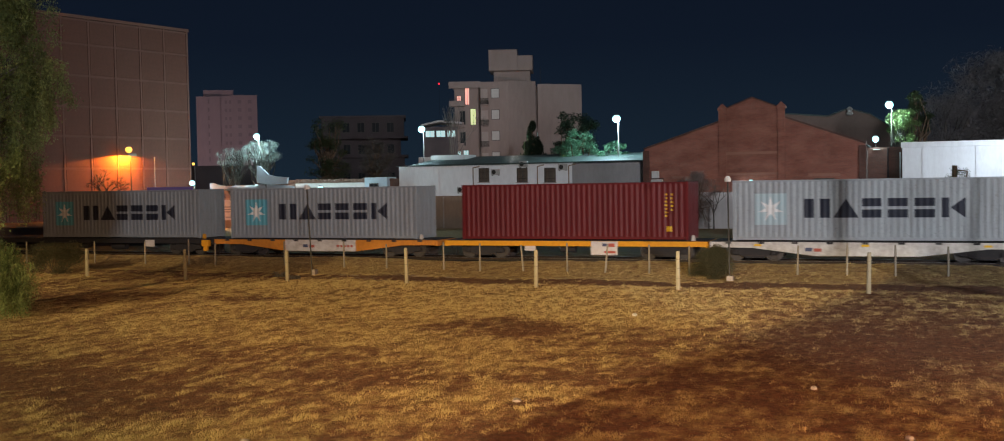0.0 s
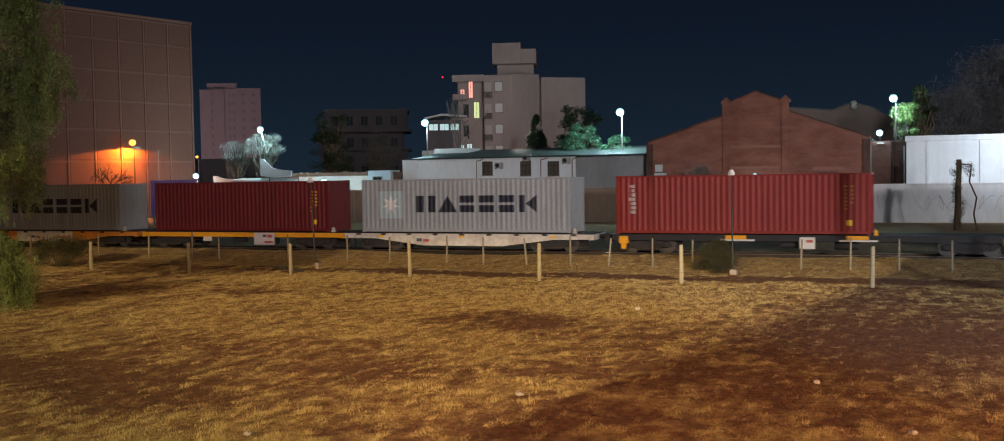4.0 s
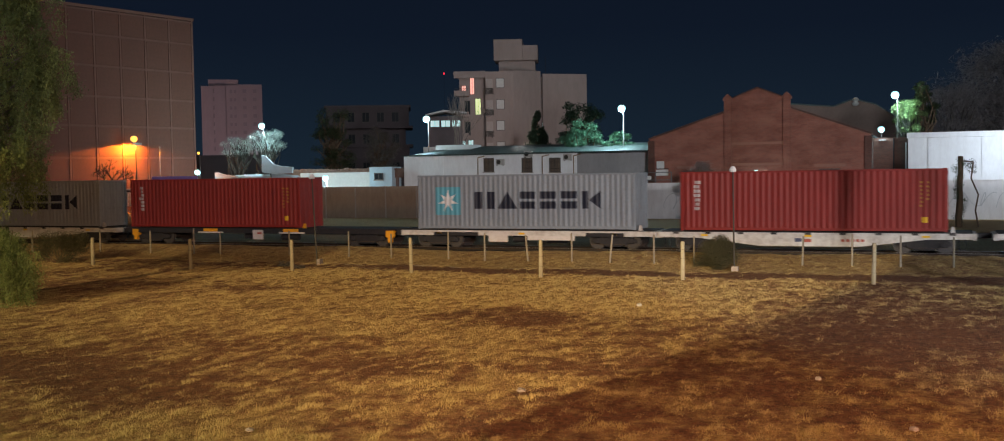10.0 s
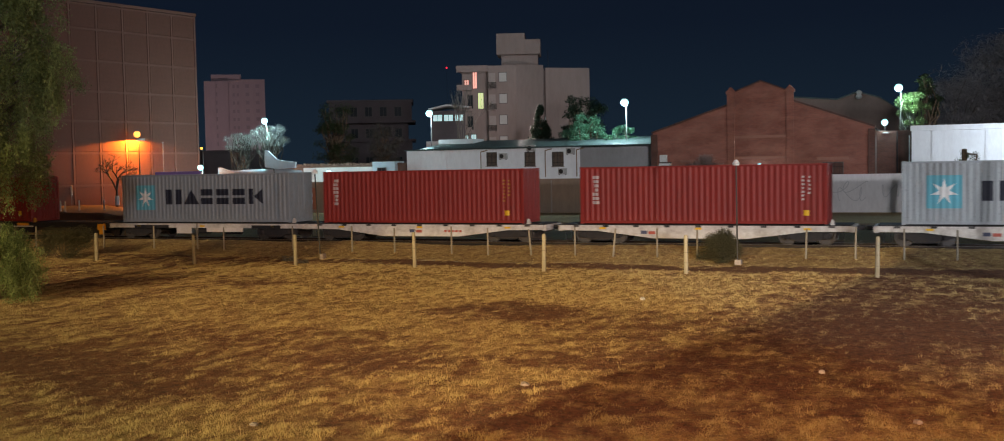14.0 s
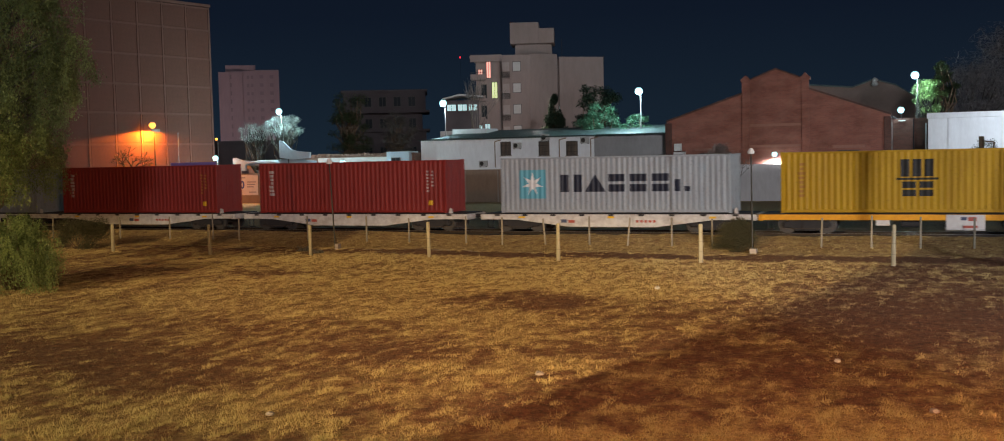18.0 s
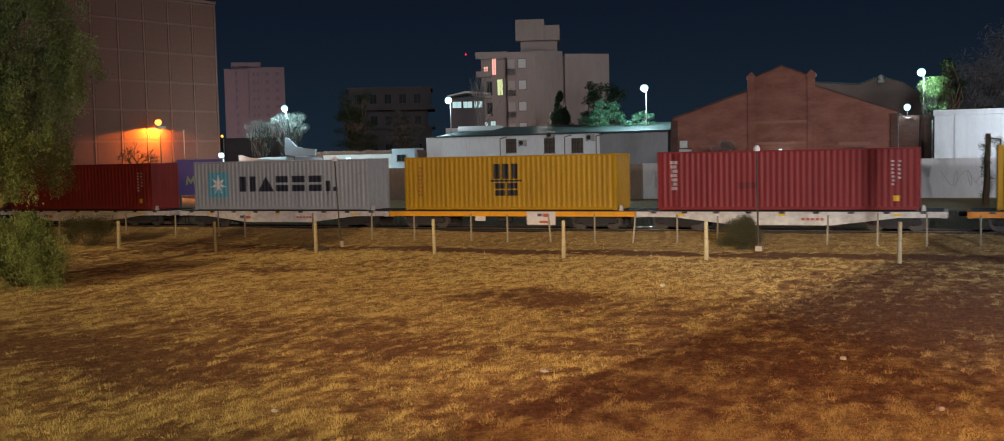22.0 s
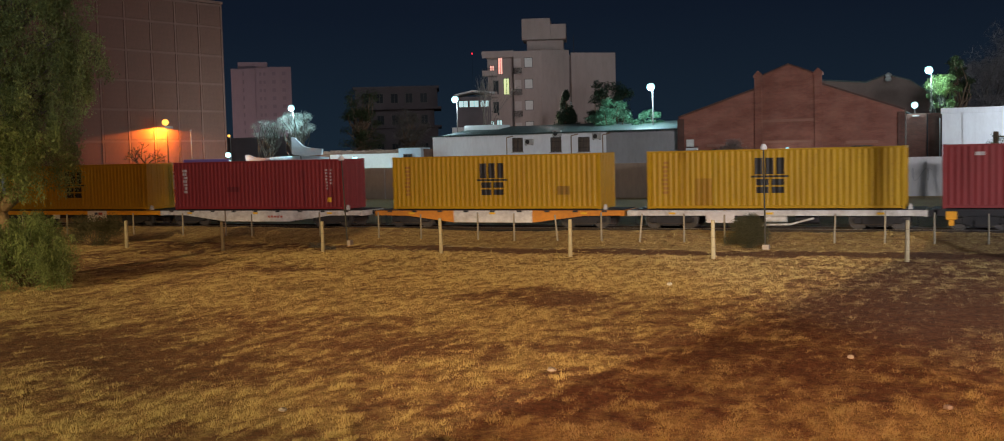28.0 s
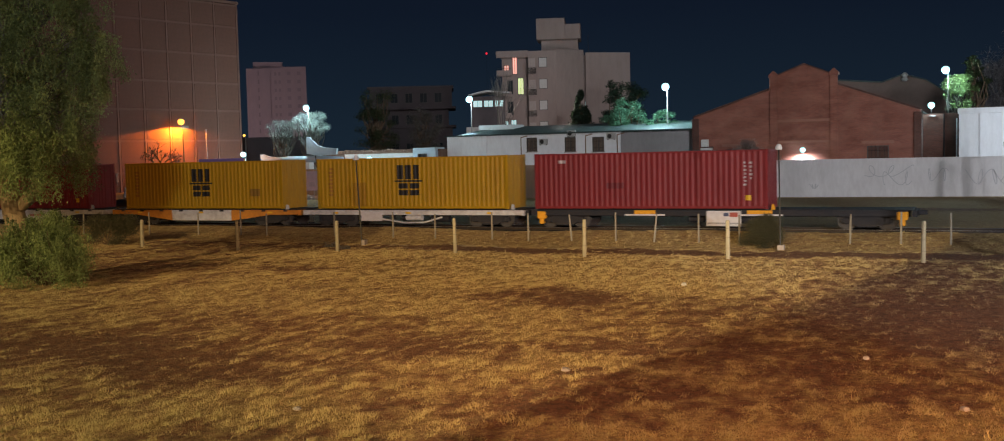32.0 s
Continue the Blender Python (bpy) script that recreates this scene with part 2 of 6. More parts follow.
M_MURALV = mat("violet_grey_print", (0.34, 0.31, 0.40), (0.24, 0.21, 0.27), 0.7, 0.0, 1.0, 3, 0.7, 0)
M_POSTERO = mat("tan_print", (0.44, 0.27, 0.17), (0.34, 0.18, 0.12), 0.7, small=2, bump=0)
M_FIGURE = mat("blue_print", (0.06, 0.09, 0.32), (0.08, 0.12, 0.34), 0.7, small=3, bump=0)
M_PRINTB = mat("grey_violet_print", (0.30, 0.29, 0.36), rough=0.7, bump=0)
G_WHITE = glow("cold_lamp_glow", (0.47, 0.95, 1.0), 2.0)
G_SODIUM = glow("sodium_lamp_glow", (1.0, 0.45, 0.07), 2.4)
G_HEAD = glow("headlamp_glow", (1.0, 0.93, 0.85), 3.0)
G_RED = glow("red_beacon_glow", (1.0, 0.02, 0.04), 2.0)
G_ROOMR = glow("warm_room_glow", (1.0, 0.45, 0.36), 0.9)
G_ROOMY = glow("yellowish_room_glow", (0.75, 0.85, 0.40), 0.8)
G_ROOMW = glow("white_room_glow", (0.55, 0.80, 0.80), 0.62)


def brickwork(name, a, b, mortar, w=0.27, h=0.085):
    """Courses of common brick, seen from far off."""
    m = bpy.data.materials.new(name)
    m.use_nodes = True
    nt = m.node_tree
    p = nt.nodes["Principled BSDF"]
    tc = nt.nodes.new("ShaderNodeTexCoord")
    sep = nt.nodes.new("ShaderNodeSeparateXYZ")
    add = nt.nodes.new("ShaderNodeMath")
    comb = nt.nodes.new("ShaderNodeCombineXYZ")
    br = nt.nodes.new("ShaderNodeTexBrick")
    nt.links.new(tc.outputs["Object"], sep.inputs[0])
    nt.links.new(sep.outputs["X"], add.inputs[0])
    nt.links.new(sep.outputs["Y"], add.inputs[1])
    nt.links.new(add.outputs[0], comb.inputs["X"])
    nt.links.new(sep.outputs["Z"], comb.inputs["Y"])
    nt.links.new(comb.outputs[0], br.inputs["Vector"])
    br.inputs["Color1"].default_value, br.inputs["Color2"].default_value, br.inputs["Mortar"].default_value = (*a, 1), (*b, 1), (*mortar, 1)
    br.inputs["Scale"].default_value = 1.0
    br.inputs["Mortar Size"].default_value, br.inputs["Brick Width"].default_value, br.inputs["Row Height"].default_value = 0.012, w, h
    stain = ramp(nt, (0.55, 0.5, 0.48), (1, 1, 1), noisy(nt, 0.35, 6, 0.65, (1, 1, 2.5)), 0.3, 0.65)
    nt.links.new(mixed(nt, 1.0, br.outputs["Color"], stain, "MULTIPLY"), p.inputs["Base Color"])
    p.inputs["Roughness"].default_value = 0.9
    bp = nt.nodes.new("ShaderNodeBump")
    bp.inputs["Strength"].default_value, bp.inputs["Distance"].default_value, bp.invert = 0.6, 0.01, True
    nt.links.new(br.outputs["Fac"], bp.inputs["Height"])
    nt.links.new(bp.outputs[0], p.inputs["Normal"])
    return m


M_BRICK = brickwork("old_red_brick", (0.42, 0.145, 0.10), (0.32, 0.11, 0.08), (0.36, 0.21, 0.16))
M_BRICKD = brickwork("dark_red_brick", (0.17, 0.07, 0.05), (0.12, 0.05, 0.04), (0.15, 0.1, 0.08))


def leafy(name, a, b, trans=0.25):
    m = bpy.data.materials.new(name)
    m.use_nodes = True
    nt = m.node_tree
    p = nt.nodes["Principled BSDF"]
    geo = nt.nodes.new("ShaderNodeNewGeometry")
    nt.links.new(ramp(nt, a, b, geo.outputs["Random Per Island"], 0, 1), p.inputs["Base Color"])
    p.inputs["Roughness"].default_value = 0.6
    tr = nt.nodes.new("ShaderNodeBsdfTranslucent")
    tr.inputs["Color"].default_value = (*b, 1)
    mx = nt.nodes.new("ShaderNodeMixShader")
    mx.inputs[0].default_value = trans
    nt.links.new(p.outputs[0], mx.inputs[1])
    nt.links.new(tr.outputs[0], mx.inputs[2])
    nt.links.new(mx.outputs[0], nt.nodes["Material Output"].inputs["Surface"])
    return m


M_LEAF = leafy("willow_like_leaves", (0.040, 0.064, 0.022), (0.27, 0.335, 0.115), 0.2)
plume_tone = M_LEAF.node_tree.nodes.new("ShaderNodeAttribute")
plume_tone.attribute_name = "tone"
for n_ in M_LEAF.node_tree.nodes:
    if n_.bl_idname == "ShaderNodeValToRGB":
        M_LEAF.node_tree.links.new(plume_tone.outputs["Fac"], n_.inputs[0])
M_LEAFD = leafy("dark_leaves", (0.035, 0.055, 0.022), (0.09, 0.12, 0.05))
# Brighter and bluer than leaf green: the cold lamp's tint in the colour.
M_LEAFB = leafy("lamplit_green_leaves", (0.05, 0.13, 0.075), (0.16, 0.33, 0.20))
# Leaf colour taken near black, so that these crowns look unlit.
M_LEAFN = leafy("unlit_dark_leaves", (0.011, 0.022, 0.012), (0.032, 0.052, 0.025))
M_LEAFY = leafy("yellow_green_leaves", (0.10, 0.15, 0.055), (0.24, 0.34, 0.13))
# Leaf colour raised towards white: the street lamp's light is in it.
M_PALELEAF = leafy("lamplit_pale_leaves", (0.42, 0.50, 0.47), (0.68, 0.76, 0.73))
M_OLIVE = leafy("olive_bush_leaves", (0.06, 0.058, 0.030), (0.14, 0.13, 0.065), 0.15)
M_TWIGB = leafy("brown_twigs", (0.22, 0.165, 0.145), (0.46, 0.36, 0.32), 0.0)
M_TWIGP = leafy("pale_bare_twigs", (0.17, 0.155, 0.155), (0.33, 0.30, 0.30), 0.0)
M_TWIG = leafy("bare_twigs", (0.07, 0.06, 0.05), (0.17, 0.15, 0.13), 0.0)
M_STRAW = leafy("dry_grass_blades", (0.128, 0.062, 0.027), (0.515, 0.415, 0.172), 0.15)
straw_tone = M_STRAW.node_tree.nodes.new("ShaderNodeAttribute")
straw_tone.attribute_name = "tone"
for n_ in M_STRAW.node_tree.nodes:
    if n_.bl_idname == "ShaderNodeValToRGB":
        M_STRAW.node_tree.links.new(straw_tone.outputs["Fac"], n_.inputs[0])
        n_.color_ramp.elements.new(0.42).color = (0.26, 0.136, 0.060, 1)


# ---- mesh helpers ----
def part(name, bm, material, parent=None, label="", smooth=False):
    me = bpy.data.meshes.new(name)
    if isinstance(bm, tuple):
        me.from_pydata(*bm)
        me.update()
    else:
        bm.normal_update()
        bm.to_mesh(me)
        bm.free()
    me.materials.append(material)
    if smooth:
        me.polygons.foreach_set("use_smooth", [True] * len(me.polygons))
    ob = new(name, me)
    if parent:
        ob.parent = parent
    if label:
        tagged(ob, label)
    return ob


def again(name, ob, parent, m, label=""):
    """One more part on the same mesh."""
    o = new(name, ob.data)
    o.parent = parent
    o.matrix_basis = m
    if label:
        tagged(o, label)
    return o


def boxes(*dims, bevel=0.0):
    bm = bmesh.new()
    for x0, y0, z0, x1, y1, z1 in dims:
        v = [bm.verts.new(p) for p in ((x0, y0, z0), (x1, y0, z0), (x1, y1, z0), (x0, y1, z0), (x0, y0, z1), (x1, y0, z1), (x1, y1, z1), (x0, y1, z1))]
        for f in ((3, 2, 1, 0), (4, 5, 6, 7), (0, 1, 5, 4), (1, 2, 6, 5), (2, 3, 7, 6), (3, 0, 4, 7)):
            bm.faces.new([v[i] for i in f])
    if bevel:
        bmesh.ops.bevel(bm, geom=list(bm.edges), offset=bevel, segments=1, affect="EDGES")
    return bm


def prism(pts, y0, y1, bm=None):
    """An outline in x and z, drawn from y0 to y1."""
    bm = bm or bmesh.new()
    a = [bm.verts.new((x, y0, z)) for x, z in pts]
    b = [bm.verts.new((x, y1, z)) for x, z in pts]
    fs = [bm.faces.new(a), bm.faces.new(b[::-1])]
    n = len(pts)
    for i in range(n):
        fs.append(bm.faces.new((a[i], b[i], b[(i + 1) % n], a[(i + 1) % n])))
    bmesh.ops.recalc_face_normals(bm, faces=fs)
    return bm


def tube(p, q, r0, r1=None, seg=8, bm=None):
    bm = bm or bmesh.new()
    p, q = Vector(p), Vector(q)
    m = (q - p).to_track_quat("Z", "Y").to_matrix()
    r1 = r0 if r1 is None else r1
    rings = []
    for c, r in ((p, r0), (q, r1)):
        rings.append([bm.verts.new(c + m @ Vector((r * math.cos(6.28319 * i / seg), r * math.sin(6.28319 * i / seg), 0))) for i in range(seg)])
    for i in range(seg):
        bm.faces.new((rings[0][i], rings[0][(i + 1) % seg], rings[1][(i + 1) % seg], rings[1][i]))
    bm.faces.new(rings[0][::-1])
    bm.faces.new(rings[1])
    return bm


def lathe(profile, seg=12, bm=None, axis="Z"):
    """Spin (radius, height) pairs about z or y."""
    bm = bm or bmesh.new()
    rings = []
    for r, h in profile:
        ring = []
        for i in range(seg):
            c, s = math.cos(6.28319 * i / seg) * r, math.sin(6.28319 * i / seg) * r
            ring.append(bm.verts.new((c, s, h) if axis == "Z" else (c, h, s)))
        rings.append(ring)
    for a, b in zip(rings, rings[1:]):
        for i in range(seg):
            bm.faces.new((a[i], a[(i + 1) % seg], b[(i + 1) % seg], b[i]))
    bm.faces.new(rings[0][::-1])
    bm.faces.new(rings[-1])
    bmesh.ops.recalc_face_normals(bm, faces=bm.faces[:])
    return bm


def empty(name, m, label, category, group="", kind=""):
    ob = new(name)
    ob.matrix_basis = m
    return tagged(ob, label, category, group, kind)


# ---- ground ----
# Bare and lush patches of the field: centre, radii, more or less grass.
# Some put shade into the ground's colour, or lighten it in the tree's shadow.
PATCHES = ((-11.2, 28.9, 2.3, 2.0, -0.50), (-17.2, 17.9, 5.6, 2.0, -0.46), (-16.2, 22.8, 3.2, 1.3, -0.34), (-11.4, 20.6, 3.0, 1.1, -0.34), (-7.4, 22.6, 2.0, 2.0, -0.16), (-24.2, 33.9, 1.4, 1.1, -0.45), (-13.5, 34.0, 9.0, 4.6, 0.26), (-11.6, 14.2, 3.2, 1.3, 0.26), (-8.0, 16.0, 2.0, 1.5, -0.16), (-14.4, 12.9, 2.0, 1.0, 0.22), (-0.9, 16.2, 3.0, 2.0, 0.20), (-14.0, 24.8, 3.0, 1.6, 0.16), (-2.6, 21.5, 3.6, 4.0, -0.24), (-0.6, 27.0, 3.0, 4.0, -0.16), (-6.2, 17.4, 1.8, 1.4, -0.30), (-26.0, 18.5, 5.0, 3.0, -0.25), (-0.5, 32.0, 4.0, 7.0, -0.40), (-31.0, 34.0, 5.0, 5.0, -0.20), (-28.5, 38.0, 6.0, 3.8, 0.22), (-15.5, 13.6, 2.6, 1.4, -0.16))


def field_cover(x, y):
    """How much dry grass covers the ground, 0 to 1: bare patches, a worn path beside the fence, and less near the
    camera to offset the lamps' light.
    """
    n = 0.8 * noise.noise(Vector((x * 0.10, y * 0.13, 3.1))) + 0.7 * noise.noise(Vector((x * 0.27, y * 0.36, 7.7))) + 0.6 * noise.noise(Vector((x * 0.8, y * 1.1, 1.3)))
    c = 0.64 + 0.24 * n - 0.10 * min(1.0, max(0.0, (24.0 - y) / 11.0))
    for cx, cy, rx, ry, k in PATCHES:
        c += k * math.exp(-((x - cx) / rx) ** 2 - ((y - cy) / ry) ** 2)
    c += 0.24 * noise.noise(Vector((x * 1.7, y * 0.85, 11.3))) + 0.34 * noise.noise(Vector((x * 3.6, y * 1.7, 5.3)))
    c = 0.5 + 1.3 * (c - 0.5)
    if y > 44.3:
        c = 0.70 + 0.35 * (c - 0.6)
    if 39.5 < y < 46.5:
        c -= (0.34 + 0.34 * min(1.0, max(0.0, (x + 29.0) / 8.0))) * math.exp(-(abs(y - 42.75 + 0.35 * noise.noise(Vector((x * 0.2, 0, 0)))) / 1.15) ** 4)
    return min(1.0, max(0.0, c))


def bank(x, y):
    """The low grassy bank between the worn path and the track."""
    if not 44.6 < y < 50.8:
        return 0.0
    u = min(1.0, (y - 44.6) / 4.0)
    v = min(1.0, (50.8 - y) / 1.9)
    return (0.42 + 0.12 * noise.noise(Vector((x * 0.12, 3.0, 8.0))) + 0.04 * noise.noise(Vector((x * 0.7, y * 0.3, 8.0)))) * u * u * (3 - 2 * u) * v * v * (3 - 2 * v)


def ground_height(x, y):
    return bank(x, y) + 0.10 * noise.noise(Vector((x * 0.16, y * 0.16, 0.5))) + 0.035 * noise.noise(Vector((x * 0.8, y * 0.8, 2.5))) + 0.028 * noise.noise(Vector((x * 2.6, y * 2.6, 4.5)))


def make_ground():
    def axis(lo, hi, step, far):
        a = [lo + i * step for i in range(int((hi - lo) / step) + 1)]
        return [-far, -600.0, -200.0, -110.0] + a + [110.0, 200.0, 600.0, far]

    xs, ys = axis(-62.0, 12.0, 0.16, 3000.0), axis(8.0, 52.0, 0.16, 3000.0)
    ys = ys[:-4] + [53.5 + 1.5 * k for k in range(27)] + ys[-4:]
    verts, cover = [], []
    rng = random.Random(3)
    for y in ys:
        for x in xs:
            near = 8 <= y < 52.1 and -62.1 < x < 12.1 and x > -1.3 * y - 6
            verts.append((x, y, ground_height(x, y) + rng.uniform(-0.006, 0.006) if near else 0.0))
            cover.append(field_cover(x, y) if near else 0.5 if y < 52 else 0.80 + 0.30 * noise.noise(Vector((x * 0.25, y * 0.3, 2.0))) - 0.5 * math.exp(-((y - 73.5) / 1.6) ** 2) if y < 95 else 0.35)
    n = len(xs)
    faces = [(j * n + i, j * n + i + 1, (j + 1) * n + i + 1, (j + 1) * n + i) for j in range(len(ys) - 1) for i in range(n - 1)]
    m = bpy.data.materials.new("dry_field_soil")
    m.use_nodes = True
    nt = m.node_tree
    p = nt.nodes["Principled BSDF"]
    at = nt.nodes.new("ShaderNodeAttribute")
    at.attribute_name = "grass_cover"
    mixn = nt.nodes.new("ShaderNodeMath")
    mixn.operation = "MULTIPLY_ADD"
    nt.links.new(noisy(nt, 2.4, 9, 0.8), mixn.inputs[0])
    mixn.inputs[1].default_value = 2.2
    sub = nt.nodes.new("ShaderNodeMath")
    sub.operation = "SUBTRACT"
    nt.links.new(at.outputs["Fac"], sub.inputs[0])
    sub.inputs[1].default_value = 1.12
    nt.links.new(sub.outputs[0], mixn.inputs[2])
    soil = ramp(nt, (0.135, 0.060, 0.027), (0.28, 0.128, 0.054), noisy(nt, 6, 8, 0.8), 0.38, 0.66)
    straw = ramp(nt, (0.27, 0.155, 0.056), (0.62, 0.465, 0.195), noisy(nt, 8, 9, 0.85), 0.40, 0.62)
    # Random dark gaps: thatch and the shade between tufts, both put into the colour.
    thatch_gaps = ramp(nt, (0.62, 0.58, 0.56), (1, 1, 1), noisy(nt, 3.0, 9, 0.85), 0.36, 0.55)
    fac = ramp(nt, (0, 0, 0), (1, 1, 1), mixn.outputs[0], 0.30, 0.72)
    nt.links.new(mixed(nt, 1.0, mixed(nt, fac, soil, straw), thatch_gaps, "MULTIPLY"), p.inputs["Base Color"])
    p.inputs["Roughness"].default_value = 0.95
    b = nt.nodes.new("ShaderNodeBump")
    b.inputs["Strength"].default_value, b.inputs["Distance"].default_value = 1.0, 0.12
    nt.links.new(noisy(nt, 6, 8, 0.8), b.inputs["Height"])
    nt.links.new(b.outputs[0], p.inputs["Normal"])
    ob = part("ground", (verts, [], faces), m, smooth=True)
    ob.data.attributes.new("grass_cover", "FLOAT", "POINT").data.foreach_set("value", cover)
    tagged(ob, "dry reddish field ground with patchy straw-coloured grass", "ground", kind="structure")


make_ground()


def make_grass(count=480000):
    """A mat of short dry blades in small tufts; each tuft has a tone of its own, reddish brown where the cover is thin."""
    rng = random.Random(5)
    verts, faces, tone = [], [], []
    while count:
        y = 9.0 + 41.5 * rng.random() ** 1.45 if count % 6 else rng.uniform(30.0, 51.0)
        x = rng.uniform(-1.24 * y - 2, 0.12 * y + 1.0)
        count -= 1
        c = field_cover(x, y)
        tuft = 0.75 * noise.noise(Vector((x * 2.5, y * 1.2, 9.0))) + 0.85 * noise.noise(Vector((x * 7.0, y * 2.8, 2.0))) + 0.7 * noise.noise(Vector((x * 4.1, y * 2.2, 14.0)))
        if rng.random() > 0.42 + 0.55 * c + 0.45 * tuft or (41.2 < y < 44.3 and c < 0.3 and rng.random() < 0.88):
            continue
        z = ground_height(x, y) - 0.010
        h = rng.uniform(0.014, 0.036) * (0.6 if y > 44.3 else 1.0) * (0.6 + 0.7 * c) * (1 + (1.1 + 1.1 * min(1.0, max(0.0, (23.0 - y) / 8.0)) * min(1.0, max(0.0, (-4.0 - x) / 3.0))) * max(0, tuft)) * (2.2 if rng.random() < 0.012 else 1)
        shade = 1 / (1 + math.exp(-4.9 * (0.95 * c + 0.85 * tuft - 0.52))) + rng.gauss(0, 0.21)
        for k in range(4):
            a, lean = rng.uniform(0, 6.283), rng.uniform(0.01, 0.055)
            w = rng.uniform(0.0045, 0.010) * (0.5 + y / 28)
            px, py = x + rng.gauss(0, 0.030), y + rng.gauss(0, 0.060)
            b = rng.uniform(0, 6.283)
            n = len(verts)
            verts += [(px - w * math.cos(b), py - w * math.sin(b), z), (px + w * math.cos(b), py + w * math.sin(b), z), (px + lean * math.cos(a), py + lean * math.sin(a), z + h * rng.uniform(0.5, 1.4))]
            faces.append((n, n + 1, n + 2))
            tone.append(min(1.0, max(0.0, shade + rng.gauss(0, 0.12))))
    ob = part("dry_grass", (verts, [], faces), M_STRAW)
    ob.data.attributes.new("tone", "FLOAT", "FACE").data.foreach_set("value", tone)
    tagged(ob, "short dry straw-coloured grass tufts on the field", "grass", kind="stuff")


make_grass()

# ---- track ----
TRACK_Y, RAIL_TOP, SIDE_Y, DECK = 53.1, 0.28, 51.86, 1.28
bm = bmesh.new()
rng = random.Random(9)
nx = 320
ring = []
for i in range(nx):
    x = -95 + 160 * i / (nx - 1)
    ring.append([bm.verts.new((x, TRACK_Y + dy + rng.uniform(-0.12, 0.12) * (k in (0, 3)), z + rng.uniform(-0.02, 0.02))) for k, (dy, z) in enumerate(((-2.6, -0.06), (-1.7, 0.10), (1.7, 0.10), (2.7, -0.06)))])
for a, b in zip(ring, ring[1:]):
    for k in range(3):
        bm.faces.new((a[k], b[k], b[k + 1], a[k + 1]))
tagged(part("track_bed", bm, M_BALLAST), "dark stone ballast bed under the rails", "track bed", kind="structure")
track = empty("railway_track", pose(0, TRACK_Y, 0), "worn steel rails on dark timber sleepers", "railway track", kind="structure")
for dy in (-0.838, 0.838):
    part("rail", boxes((-95, dy - 0.07, 0.13, 65, dy + 0.07, 0.145), (-95, dy - 0.012, 0.145, 65, dy + 0.012, 0.24), (-95, dy - 0.033, 0.24, 65, dy + 0.033, RAIL_TOP - 0.012)), M_RAIL, track)
    part("rail_head", boxes((-95, dy - 0.035, RAIL_TOP - 0.012, 65, dy + 0.035, RAIL_TOP), bevel=0.004), M_RAILTOP, track, "polished running surface")
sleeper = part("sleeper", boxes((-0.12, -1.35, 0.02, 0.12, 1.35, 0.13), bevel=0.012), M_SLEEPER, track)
sleeper.matrix_basis = pose(-94.5, 0, 0)
for i in range(1, 228):
    again("sleeper", sleeper, track, pose(-94.5 + 0.7 * i, 0, 0, 0, 0, 1.5 * math.sin(i * 7.3)))

# ---- containers ----
CL, CW, CH = 12.19, 2.44, 2.896
PITCH = 0.28


def corrugation(x):
    u = (x % PITCH) / PITCH
    return 0.0 if u < 0.26 else (u - 0.26) / 0.24 if u < 0.5 else 1.0 if u < 0.76 else (1 - u) / 0.24


def breaks(a, b):
    xs = {a, b}
    k = int(a / PITCH) - 1
    while k * PITCH < b:
        for u in (0, 0.26, 0.5, 0.76):
            x = (k + u) * PITCH
            if a < x < b:
                xs.add(x)
        k += 1
    return sorted(xs)


def sheet(rects, off=0.0, depth=0.031):
    """Corrugated steel in x and z, its outside towards -y."""
    verts, faces = [], []
    for x0, x1, z0, z1 in rects if isinstance(rects, list) else [rects]:
        shaped = callable(z0)
        xs, i = sorted({*breaks(x0, x1), (x0 + x1) / 2}) if shaped else breaks(x0, x1), len(verts)
        for x in xs:
            y, u = depth * corrugation(x) - off, (x - x0) / (x1 - x0)
            verts += [(x, y, z0(u) if shaped else z0), (x, y, z1(u) if shaped else z1)]
        faces += [(i + 2 * k, i + 2 * k + 2, i + 2 * k + 3, i + 2 * k + 1) for k in range(len(xs) - 1)]
    return verts, [], faces


def ribbon(x0, x1, low, high):
    """A shape on the corrugated side: its lower and upper edges by functions of 0 to 1 along it."""
    return (x0, x1, low, high)


def star_rects(cx, cz, r, n=7, inner=0.36, dx=0.035):
    pts = [(cx + (r if k % 2 == 0 else r * inner) * math.sin(math.pi * k / n), cz + (r if k % 2 == 0 else r * inner) * math.cos(math.pi * k / n)) for k in range(2 * n)]
    out, x = [], cx - r
    while x < cx + r:
        m, zs = x + dx / 2, []
        for (xa, za), (xb, zb) in zip(pts, pts[1:] + pts[:1]):
            if (xa - m) * (xb - m) < 0:
                zs.append(za + (zb - za) * (m - xa) / (xb - xa))
        zs.sort()
        out += [(x, x + dx, a, b) for a, b in zip(zs[::2], zs[1::2])]
        x += dx
    return out


def bars(rng, x0, z0, w, h, n, fill=0.6):
    """A column of unreadable marks as plain bars."""
    return [(x0 + rng.uniform(0, 0.35) * w, x0 + w * rng.uniform(0.75, 1.0), z0 + h * k / n, z0 + h * (k + fill) / n) for k in range(n)]


SHELL = {}


